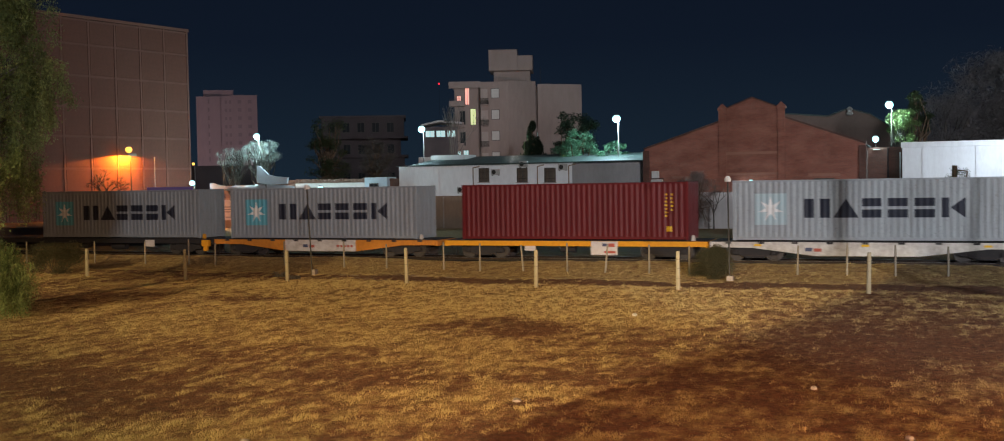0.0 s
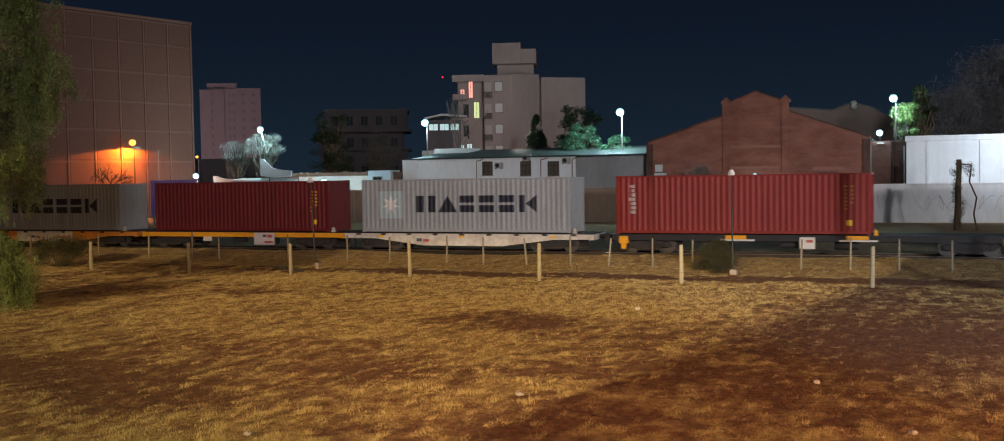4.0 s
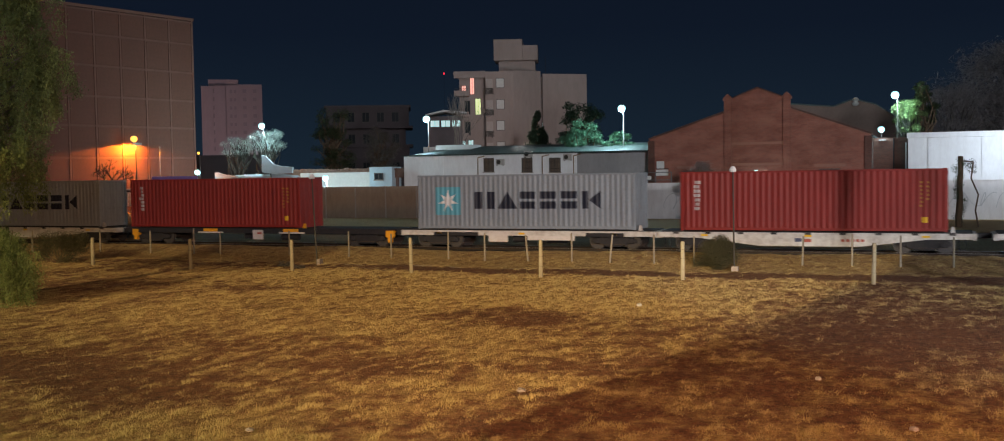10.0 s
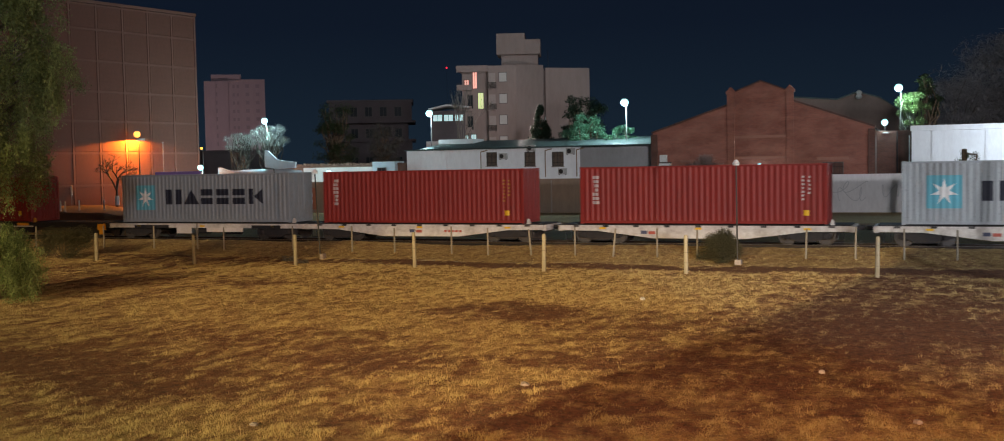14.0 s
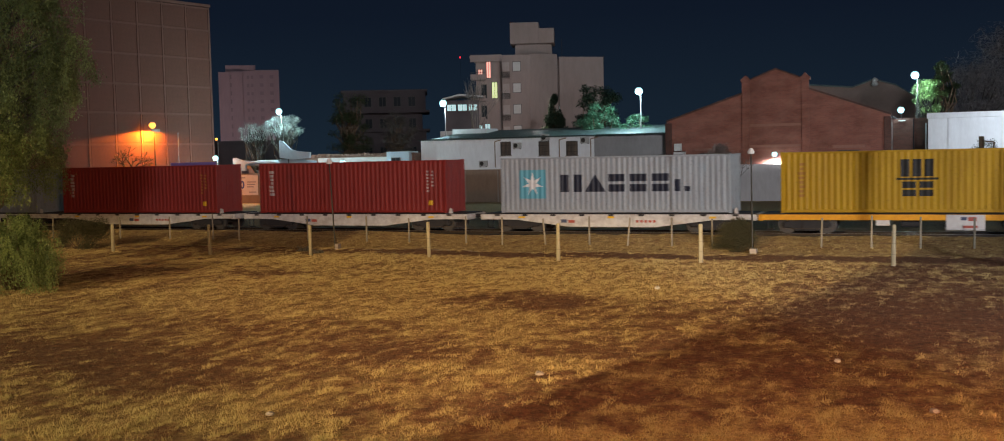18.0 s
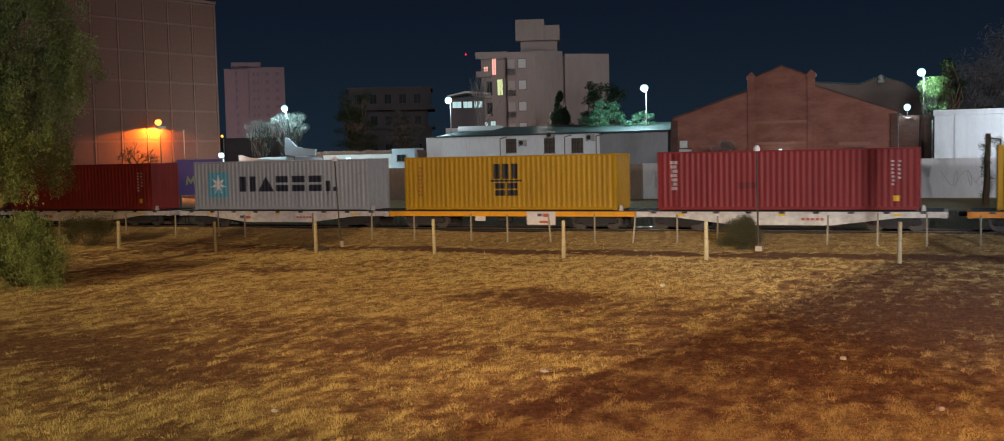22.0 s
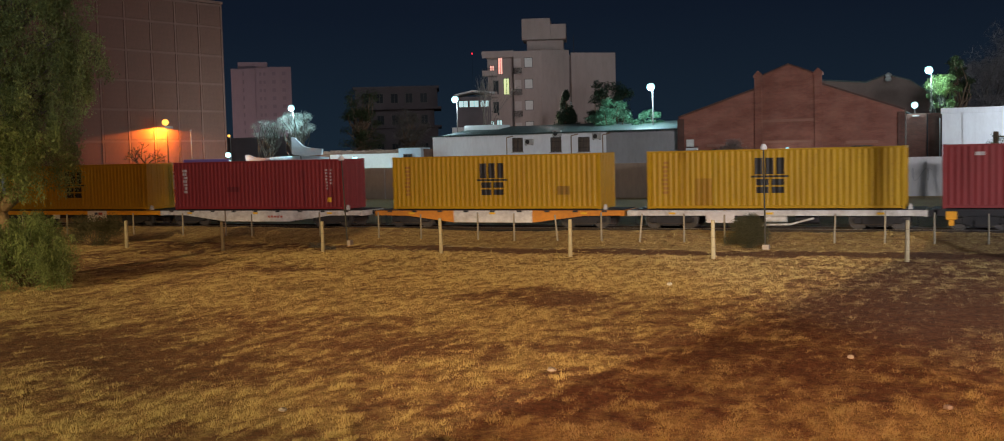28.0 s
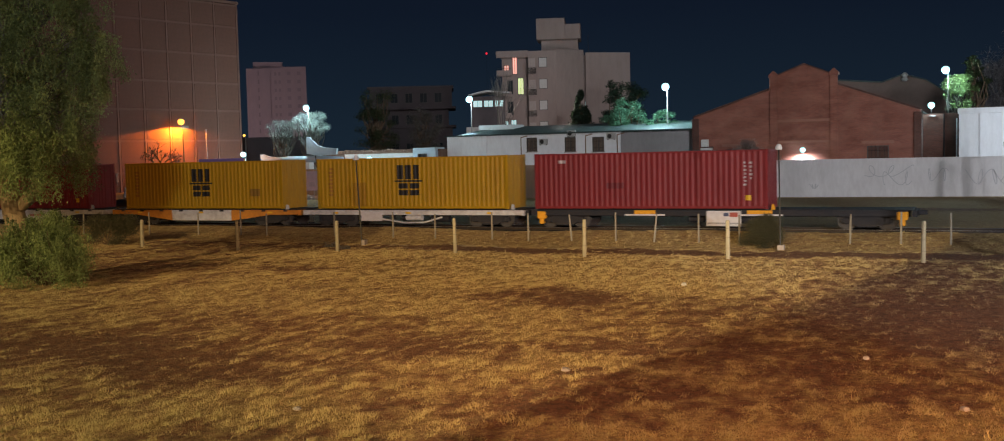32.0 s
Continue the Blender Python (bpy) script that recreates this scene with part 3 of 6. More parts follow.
def shell_meshes(paint):
    if paint.name in SHELL:
        return SHELL[paint.name]
    t = empty("shell_pattern", pose(0, 0, 0), "", "")
    s = {}
    s["side_panel"] = part("side_panel", sheet([(0.15, CL - 0.15, 0.15, CH - 0.10)]), paint)
    s["roof"] = part("roof", boxes((0.05, 0.05, CH - 0.06, CL - 0.05, CW - 0.05, CH - 0.02)), paint)
    s["end_panel"] = part("end_panel", sheet([(0.15, CW - 0.15, 0.15, CH - 0.12)]), paint)
    s["door"] = part("door", boxes((0.0, 0.0, 0.14, (CW - 0.32) / 2 - 0.01, 0.05, CH - 0.14), *[(0.04, -0.018, z, (CW - 0.32) / 2 - 0.05, 0.0, z + 0.42) for z in (0.25, 0.83, 1.41, 1.99)], bevel=0.006), paint)
    s["corner_post"] = part("corner_post", boxes((0, 0, 0.12, 0.15, 0.15, CH - 0.12), bevel=0.01), paint)
    s["corner_casting"] = part("corner_casting", boxes((-0.003, -0.003, 0, 0.178, 0.162, 0.118), bevel=0.012), paint)
    s["top_rail"] = part("top_rail", boxes((0.175, 0.0, CH - 0.11, CL - 0.175, 0.06, CH - 0.015), bevel=0.008), paint)
    s["bottom_rail"] = part("bottom_rail", boxes((0.175, 0.0, 0.02, CL - 0.175, 0.05, 0.16), bevel=0.008), paint)
    s["cross_beam"] = part("cross_beam", boxes((0.16, 0.0, 0, CW - 0.16, 0.1, 0.15), bevel=0.01), paint)
    s["lock_rod"] = part("lock_rod", tube((0, -0.03, 0.1), (0, -0.03, CH - 0.1), 0.018, seg=6), paint)
    meshes = {k: o.data for k, o in s.items()}
    for o in (*s.values(), t):
        bpy.data.objects.remove(o)
    SHELL[paint.name] = meshes
    return meshes


def container(label, paint, marks, seed=0):
    """A 40-foot high-cube container; origin at its lower front corner. marks: (name, rects, paint, label)."""
    rng = random.Random(seed)
    c = empty("shipping_container", pose(0, 0, 0), label, "shipping container", "containers on the train")
    s = shell_meshes(paint)

    def put(kind, m, label=""):
        o = new(kind, s[kind])
        o.parent, o.matrix_basis = c, m
        return o

    put("side_panel", pose(0, 0, 0))
    put("side_panel", pose(CL, CW, 0, 0, 0, 180))
    put("roof", pose(0, 0, 0))
    put("end_panel", pose(0, CW, 0, 0, 0, -90))
    for k in range(2):
        d = put("door", pose(CL - 0.02, 0.16 + k * (CW - 0.32) / 2, 0, 0, 0, 90))
        for u in (0.28, 0.80):
            r = new("lock_rod", s["lock_rod"])
            r.parent, r.matrix_basis = d, pose(u, 0, 0)
    for x, y, a in ((0, 0, 0), (CL, 0, 90), (CL, CW, 180), (0, CW, 270)):
        put("corner_post", pose(x, y, 0, 0, 0, a))
        for z in (0, CH - 0.118):
            put("corner_casting", pose(x, y, z, 0, 0, a))
    for kind in ("top_rail", "bottom_rail"):
        put(kind, pose(0, 0, 0))
        put(kind, pose(CL, CW, 0, 0, 0, 180))
    for z in (0, CH - 0.16):
        put("cross_beam", pose(CL, 0, z, 0, 0, 90))
        put("cross_beam", pose(0, CW, z, 0, 0, -90))
    for name, rects, ink, text in marks:
        if name in ("upright_bar", "serial_mark", "emblem_block"):
            for r in rects:
                part(name, sheet([r], 0.004), ink, c, text)
            continue
        part(name, sheet(rects, 0.004 + (0.003 if name == 'emblem_star' else 0.0)), ink, c, text)
    return c


def sea_line(panel, torn=False):
    """Grey box: a light blue square with a white star, and the line's name as six dark blocks."""
    lo, hi, x = 1.08, 1.98, 3.35
    mid = (lo + hi) / 2
    marks = []
    for k, w in enumerate((1.18, 1.08, 0.95, 0.98, 0.98, 1.0)):
        if k == 1:
            shapes = [ribbon(x, x + w, lambda u: lo, lambda u: hi - 0.85 * abs(2 * u - 1))]
        elif k == 5 and not torn:
            shapes = [[(x, x + 0.32, lo, hi)], ribbon(x + 0.4, x + w, lambda u: mid - 0.45 * u - 0.02, lambda u: mid + 0.45 * u + 0.02)]
        elif k == 5:
            shapes = [[(x, x + 0.30, lo, hi - 0.3)], [(x + 0.5, x + 0.8, lo, lo + 0.25)]]
        elif k == 0:
            shapes = [[(x, x + 0.46, lo, hi)], [(x + w - 0.46, x + w, lo, hi)]]
        else:
            shapes = [[(x, x + 0.9 * w, lo, mid - 0.07)], [(x, x + 0.9 * w, mid + 0.07, hi)]]
        marks += [("name_block", r, M_NAVY, "torn dark navy block" if torn and k == 5 else "dark navy block") for r in shapes]
        x += w + 0.17
    marks += [("emblem_square", [(1.05, 2.55, 0.75, 2.25)], panel, "light blue emblem square")]
    marks += [("emblem_star", star_rects(1.8, 1.5, 0.62), M_WHITE, "white seven-pointed star")]
    return marks


def lessor(seed, text=True, tag=M_MARK, patch=False):
    """Red box: upright pale bars of writing near the front end, small marks and a yellow label at the doors."""
    rng = random.Random(seed)
    m = [("upright_bar", bars(rng, 0.66, 1.0, 0.36, 1.5, 7, 0.72), M_MARK, "worn pale bar of upright writing")] if text else []
    m.append(("serial_mark", bars(rng, 11.0, 1.15, 0.16, 1.25, 7, 0.5) + bars(rng, 11.28, 1.45, 0.16, 0.95, 5, 0.5), tag, "small worn serial mark"))
    m.append(("caution_label", [(11.1, 11.36, 0.42, 0.68)], M_LABEL, "yellow caution label"))
    if patch:
        m.append(("repair_patch", [(4.0, 4.9, 1.05, 1.35)], M_MAROON, "darker repaired patch"))
    return m


M_OCHRE = mat("faded_ochre_marks", (0.36, 0.16, 0.03), rough=0.6, bump=0)
M_SCUFF = mat("brown_scuff", (0.26, 0.14, 0.025), rough=0.8)
M_REPAINT = mat("repainted_yellow_patch", (0.36, 0.185, 0.010), (0.27, 0.13, 0.010), 0.55, small=5)


def yellow_line(seed, scuff=False, repaint=False):
    """Yellow box: a black emblem of plain blocks, faded marks at the front end."""
    rng = random.Random(seed)
    x, z = 5.48, 1.66
    m = [(x - 0.12 + k * 0.51, x + 0.27 + k * 0.51, z, z + 0.80) for k in range(3)] + [(x - 0.3, x + 1.5, z - 0.15, z - 0.05), (x - 0.05, x + 0.55, z - 0.9, z - 0.60), (x - 0.05, x + 0.55, z - 0.52, z - 0.22), (x + 0.68, x + 1.28, z - 0.9, z - 0.60), (x + 0.68, x + 1.28, z - 0.52, z - 0.22)]
    out = [("emblem_block", m, M_BLACK, "black emblem block"), ("serial_mark", bars(rng, 0.75, 0.75, 0.4, 1.7, 8, 0.6), M_OCHRE, "faded ochre mark")]
    if scuff:
        out.append(("dirty_scuff", [(9.8, 10.5, 0.75, 1.2)], M_SCUFF, "brown scuffed patch"))
    if repaint:
        out.append(("repair_patch", [(2.4, 3.3, 0.17, 1.5)], M_REPAINT, "darker repainted patch"))
    return out


# ---- wagons ----
BOGIE = {}


def bogie(wagon, x):
    """A two-axle bogie; its wheelsets turn."""
    b = new("bogie")
    b.parent, b.matrix_basis = wagon, pose(x, 1.24, 0)
    if not BOGIE:
        fr = prism([(-1.15, 0.62), (-1.15, 0.80), (-0.75, 0.86), (-0.3, 0.95), (0.3, 0.95), (0.75, 0.86), (1.15, 0.80), (1.15, 0.62), (0.75, 0.60), (0.4, 0.42), (-0.4, 0.42), (-0.75, 0.60)], -0.06, 0.06)
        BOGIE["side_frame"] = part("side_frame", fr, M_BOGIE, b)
        sp = bmesh.new()
        for dx in (-0.14, 0.0, 0.14):
            lathe([(0.06, 0.5 + 0.03 * k) if k % 2 else (0.045, 0.5 + 0.03 * k) for k in range(10)], 8, sp)
            bmesh.ops.translate(sp, verts=sp.verts[-80:], vec=(dx, 0, 0))
        BOGIE["spring_pack"] = part("spring_pack", sp, M_WHEEL, b)
        ws = bmesh.new()
        for y in (-0.84, 0.84):
            k = len(ws.verts)
            prof = [(0.05, -0.09), (0.16, -0.09), (0.17, -0.04), (0.37, -0.03), (0.38, -0.065), (0.44, -0.065), (0.43, 0.05), (0.46, 0.06), (0.46, 0.085), (0.38, 0.085), (0.37, 0.04), (0.1, 0.04)]
            lathe([(r, y + h if y < 0 else y - h) for r, h in prof], 20, ws, "Y")
        tube((0, -1.06, 0), (0, 1.06, 0), 0.07, seg=8, bm=ws)
        BOGIE["wheelset"] = part("wheelset", ws, M_WHEEL, b)
        BOGIE["axle_box"] = part("axle_box", boxes((-0.13, -0.1, -0.14, 0.13, 0.1, 0.16), bevel=0.03), M_BOGIE, b)
        BOGIE["bolster"] = part("bolster", boxes((-0.2, -1.0, 0.62, 0.2, 1.0, 0.9), bevel=0.02), M_DARK, b)
        for k in BOGIE:
            o = BOGIE[k]
            BOGIE[k] = o.data
            bpy.data.objects.remove(o)

    def put(kind, m):
        o = new(kind, BOGIE[kind])
        o.parent, o.matrix_basis = b, m
        return o

    for y in (-1.02, 1.02):
        put("side_frame", pose(0, y, 0))
        put("spring_pack", pose(0, y, 0))
        for dx in (-0.9, 0.9):
            put("axle_box", pose(dx, y, 0.71))
    put("bolster", pose(0, 0, 0))
    return [put("wheelset", pose(dx, 0, RAIL_TOP + 0.43)) for dx in (-0.9, 0.9)]


WHEELS = []
W3, O3 = (M_SILLW,) * 3, (M_SILLO, M_SILLW, M_SILLO)


def wagon(label, style, left, right, boards=()):
    """A container flat wagon. left, right: its ends in metres from the container's front corner. style: paints of the sill's three plates, or 'low'."""
    w = empty("flat_wagon", pose(0, 0, 0), label, "flat wagon", "wagons of the train")
    L = right - left
    top = DECK - 0.012
    y0, y1 = -0.10, 0.0
    low = style == "low"
    if low:
        plates = [("side_sill", [(left + 0.3, top - 0.06), (right - 0.3, top - 0.06), (right - 0.3, top - 0.32), (left + 0.3, top - 0.32)], M_DARK)]
    elif len(style) == 1:
        plates = [("side_sill", [(left, top - 0.06), (right, top - 0.06), (right, top - 0.32), (left, top - 0.32)], style[0])]
    else:
        a, b, c, d = left + 2.0, left + 0.34 * L, right - 0.34 * L, right - 2.0
        plates = [("end_plate", [(left, top - 0.06), (b, top - 0.06), (b, top - 0.70), (a, top - 0.34), (left, top - 0.32)], style[0]),
                  ("belly_plate", [(b, top - 0.06), (c, top - 0.06), (c, top - 0.70), (b, top - 0.70)], style[1]),
                  ("end_plate", [(c, top - 0.06), (right, top - 0.06), (right, top - 0.32), (d, top - 0.34), (c, top - 0.70)], style[2])]
    for name, pts, paint in plates:
        part(name, prism(pts, y0, y1), paint, w)
        part(name, prism(pts, CW - y1, CW - y0), paint, w)
    frame_boxes = [(left + 0.25, 1.02, 0.85, right - 0.25, 1.42, top - 0.06)] + [(x, 0.0, top - 0.22, x + 0.12, CW, top - 0.07) for x in [left + 0.4 + k * (L - 0.9) / 7 for k in range(8)]]
    part("underframe", boxes(*frame_boxes), M_DARK, w)
    part("deck", boxes((left + 0.05, 0.0, top - 0.065, right - 0.05, CW, top - 0.02)), M_DARK, w)
    part("brake_cylinder", tube((left + 0.45 * L, 0.55, 0.75), (left + 0.45 * L + 0.8, 0.55, 0.75), 0.17, seg=12), M_DARK, w)
    part("air_tank", tube((left + 0.58 * L, 0.7, 0.72), (left + 0.58 * L + 1.1, 0.7, 0.72), 0.2, seg=12), M_DARK, w)
    for x, s in ((left, -1), (right, 1)):
        part("coupler", boxes((min(x, x + 0.5 * s), 1.1, 0.95, max(x, x + 0.5 * s), 1.34, 1.17), bevel=0.03), M_DARK, w)
        part("headstock", boxes((x - 0.12, 0.0, top - 0.36, x + 0.12, CW, top - 0.07), bevel=0.01), M_DARK if low else style[0], w)
        if low:
            part("end_bracket", boxes((x - 0.05 - 0.7 * s, -0.12, 0.78, x + 0.42 - 0.7 * s, 0.15, 1.16), (x + 0.06 - 0.7 * s, -0.1, 0.5, x + 0.3 - 0.7 * s, 0.1, 0.78), bevel=0.02), M_SILLY, w)
            continue
        part("step", boxes((x - 0.16 - 0.5 * s, -0.12, 0.45, x + 0.16 - 0.5 * s, 0.1, 0.49), (x - 0.16 - 0.5 * s, -0.1, 0.49, x - 0.13 - 0.5 * s, -0.07, top - 0.3), (x + 0.13 - 0.5 * s, -0.1, 0.49, x + 0.16 - 0.5 * s, -0.07, top - 0.3)), M_DARK, w)
    for name, (x0, x1, z0, z1), paint, text in boards:
        part(name, boxes((x0, y0 - (0.042 if name.startswith("board_") else 0.035), z0, x1, y0 - 0.012, z1), bevel=0.004), paint, w, text)
    if style == W3 or style == O3:
        for k in range(9):
            u = left + 0.9 + k * (L - 1.8) / 8
            part("lashing_pocket", boxes((u - 0.14, y0 - 0.03, top - 0.15, u + 0.14, y0 - 0.004, top - 0.06)), M_DARK if k % 2 else M_WHEEL, w, "dark lashing pocket")
    for x in (0.05, CL - 0.05):
        part("twist_lock", boxes((x - 0.09, -0.05, top - 0.03, x + 0.09, 0.14, top + 0.008)), M_WHEEL, w)
    part("end_stop", prism([(CL + 0.12, top - 0.02), (CL + 0.32, top - 0.02), (CL + 0.28, top + 0.22), (CL + 0.18, top + 0.26)], 0.04, 0.18), M_SILLW if not low else M_SILLY, w)
    for x in (left + 2.1, right - 2.1):
        WHEELS.extend(bogie(w, x))
    return w


def reflectors(left, right, zs=DECK - 0.22):
    return [("reflector", (left + u * (right - left) - 0.17, left + u * (right - left) + 0.17, zs - 0.05, zs + 0.05), M_LABEL, "yellow reflector strip") for u in (0.16, 0.5, 0.86)]


M_REDMARK = mat("red_mark_paint", (0.42, 0.10, 0.07), rough=0.6, bump=0)
M_BLUEMARK = mat("blue_mark_paint", (0.08, 0.09, 0.15), rough=0.6, bump=0)
M_BOARD = mat("pale_data_board", (0.62, 0.58, 0.55), (0.42, 0.34, 0.30), 0.6, small=6, bump=0.02)


def owner(x, z=DECK - 0.42):
    return [("owner_mark", (x, x + 0.32, z - 0.08, z + 0.09), M_BLUEMARK, "dark blue owner mark"), ("owner_mark", (x + 0.40, x + 0.75, z - 0.09, z + 0.06), M_REDMARK, "red owner mark")]


def number(x, z=DECK - 0.42):
    return [("number_bar", (x + 0.22 * k, x + 0.22 * k + 0.15, z - 0.06, z + 0.06), M_REDMARK, "rusty number bar") for k in range(5)]


FISH, SHORT = (-1.1, 13.3), (-0.95, 13.1)
V = 5.165
TRAIN = []


def add(x0, box, car):
    TRAIN.append((x0, box, car))


add(-52.4, container("grey container with navy name blocks, dim light", M_GREY, sea_line(M_SKYBLUE)), wagon("dark low flat wagon with yellow steps", "low", -6.2, 13.1, [("data_board", (8.2, 8.9, 0.75, 1.15), M_BOARD, "pale data board")]))
add(-38.0, container("weathered grey container with a light blue emblem", M_GREY, sea_line(M_SKYBLUE)), wagon("orange flat wagon with a white fishbelly centre", O3, *FISH, owner(5.0) + number(7.2)))
add(-23.1, container("plain oxide red container with yellow label", M_MAROON, lessor(3, False, M_LABEL)), wagon("flat wagon with a straight yellow sill", (M_SILLY,), *SHORT, [("data_board", (7.2, 8.6, 0.5, 1.2), M_BOARD, "pale data board"), ("board_mark", (7.8, 8.05, 0.95, 1.1), M_BLUEMARK, "dark mark"), ("board_mark", (8.1, 8.45, 0.92, 1.1), M_REDMARK, "red mark"), ("board_mark", (7.9, 8.5, 0.6, 0.72), M_REDMARK, "rusty mark"), ("data_board", (3.6, 4.2, 0.7, 0.95), M_BOARD, "small pale board")]))
add(-8.75, container("pale grey container with a white star emblem", M_PALE, sea_line(M_FADED)), wagon("dirty white fishbelly flat wagon", W3, *FISH, owner(3.4) + reflectors(*FISH)))
add(5.9, container("brick red container with white upright bars", M_RED, lessor(5, tag=M_OCHRE)), wagon("long dark low flat wagon, its rear third empty", "low", -0.5, 18.5, [("data_board", (9.0, 9.7, 0.6, 1.15), M_BOARD, "pale data board"), ("board_mark", (9.3, 9.62, 0.9, 1.02), M_REDMARK, "red mark"), ("stake_pocket", (5.5, 6.5, 1.04, 1.22), M_SILLY, "yellow stake pocket"), ("step_plate", (5.1, 6.9, 0.95, 1.03), M_BOARD, "thin pale step plate"), ("stake_pocket", (11.1, 12.1, 1.04, 1.22), M_SILLY, "yellow stake pocket"), ("step_plate", (10.8, 12.5, 0.95, 1.03), M_BOARD, "thin pale step plate")]))
# Dark plates on this sill stand in for its shaded gaps.
add(25.63, container("light grey container with a light blue emblem square", M_GREY, sea_line(M_SKYBLUE)), wagon("flat wagon with a patchy straight white sill", (M_SILLW,), *SHORT, reflectors(*SHORT) + [("data_board", (4.2, 5.3, 0.62, 1.15), M_BOARD, "pale data board"), ("dark_panel", (1.0, 3.6, 0.93, 1.12), M_DARK, "dark gap in the sill"), ("dark_panel", (9.6, 11.6, 0.93, 1.12), M_DARK, "dark gap in the sill"), ("data_board", (6.4, 9.0, 0.72, 0.96), M_BOARD, "pale lower panel")]))
add(40.1, container("brick red container with white upright bars", M_RED, lessor(7, tag=M_OCHRE)), wagon("dirty white fishbelly flat wagon", W3, *FISH, owner(5.5) + number(7.6) + reflectors(*FISH)))
add(55.4, container("brick red container with faint scratches", M_RED, lessor(8)), wagon("dirty white fishbelly flat wagon", W3, *FISH, owner(3.2) + reflectors(*FISH)))
add(70.85, container("light grey container, its last name block torn", M_PALE, sea_line(M_SKYBLUE, True)), wagon("white fishbelly flat wagon with rusty marks", W3, *FISH, owner(3.4) + number(7.4) + reflectors(*FISH)))
add(85.4, container("mustard yellow container with a black emblem", M_YELLOW, yellow_line(10)), wagon("flat wagon with a straight orange-yellow sill", (M_SILLY,), *SHORT, [("data_board", (7.3, 8.9, 0.5, 1.2), M_BOARD, "pale data board"), ("board_mark", (7.9, 8.15, 0.95, 1.1), M_BLUEMARK, "dark mark"), ("board_mark", (8.2, 8.55, 0.92, 1.1), M_REDMARK, "red mark"), ("board_mark", (8.0, 8.6, 0.6, 0.72), M_REDMARK, "rusty mark"), ("data_board", (4.3, 4.9, 0.7, 0.95), M_BOARD, "small pale board")]))
add(99.75, container("red container with white upright bars", M_CRIMSON, lessor(11, patch=True)), wagon("dirty white fishbelly flat wagon", W3, *FISH, number(7.0) + reflectors(*FISH)))
add(115.2, container("mustard yellow container with a black emblem", M_YELLOW, yellow_line(12, True)), wagon("orange flat wagon with a white fishbelly centre", O3, *FISH, reflectors(*FISH)))
add(129.85, container("bright yellow container with a brown scuff", M_YELLOW, yellow_line(13, False, True)), wagon("flat wagon with a thin straight white sill", (M_SILLW,), *SHORT, [("data_board", (3.0, 4.4, 0.6, 1.12), M_BOARD, "pale data board")] + reflectors(*SHORT)))
TRAIN_PIPE = TRAIN[-1][2]
pipe = tube((3.9, 0.1, 0.74), (5.7, 0.1, 0.5), 0.05, seg=8)
tube((5.7, 0.1, 0.5), (7.0, 0.1, 0.52), 0.05, seg=8, bm=pipe)
tube((7.0, 0.1, 0.52), (8.1, 0.1, 0.82), 0.05, seg=8, bm=pipe)
part("brake_pipe", pipe, M_SILLW, TRAIN_PIPE, "pale bent brake pipe")
part("brake_reservoir", tube((5.85, 0.15, 0.78), (6.85, 0.15, 0.78), 0.16, seg=12), M_SILLW, TRAIN_PIPE, "pale air reservoir")
add(143.6, container("crimson container on the last wagon", M_CRIMSON, lessor(14, False, patch=True) + [("top_mark", [(1.35, 1.75, 2.38, 2.54)], M_MARK, "small white mark")]), wagon("long dark low flat wagon, its rear third empty", "low", -0.5, 18.8, [("data_board", (9.2, 10.9, 0.45, 1.2), M_BOARD, "pale data board"), ("board_mark", (10.05, 10.3, 0.93, 1.1), M_BLUEMARK, "dark blue mark"), ("board_mark", (10.34, 10.75, 0.9, 1.12), M_REDMARK, "red mark"), ("board_rule", (9.25, 10.85, 0.58, 0.61), M_DARK, "thin dark rule"), ("stake_pocket", (5.5, 6.6, 1.04, 1.22), M_SILLY, "yellow stake pocket"), ("step_plate", (5.0, 7.1, 0.95, 1.03), M_BOARD, "thin pale step plate"), ("stake_pocket", (11.2, 12.4, 1.04, 1.22), M_SILLY, "yellow stake pocket"), ("step_plate", (10.7, 12.9, 0.95, 1.03), M_BOARD, "thin pale step plate")]))


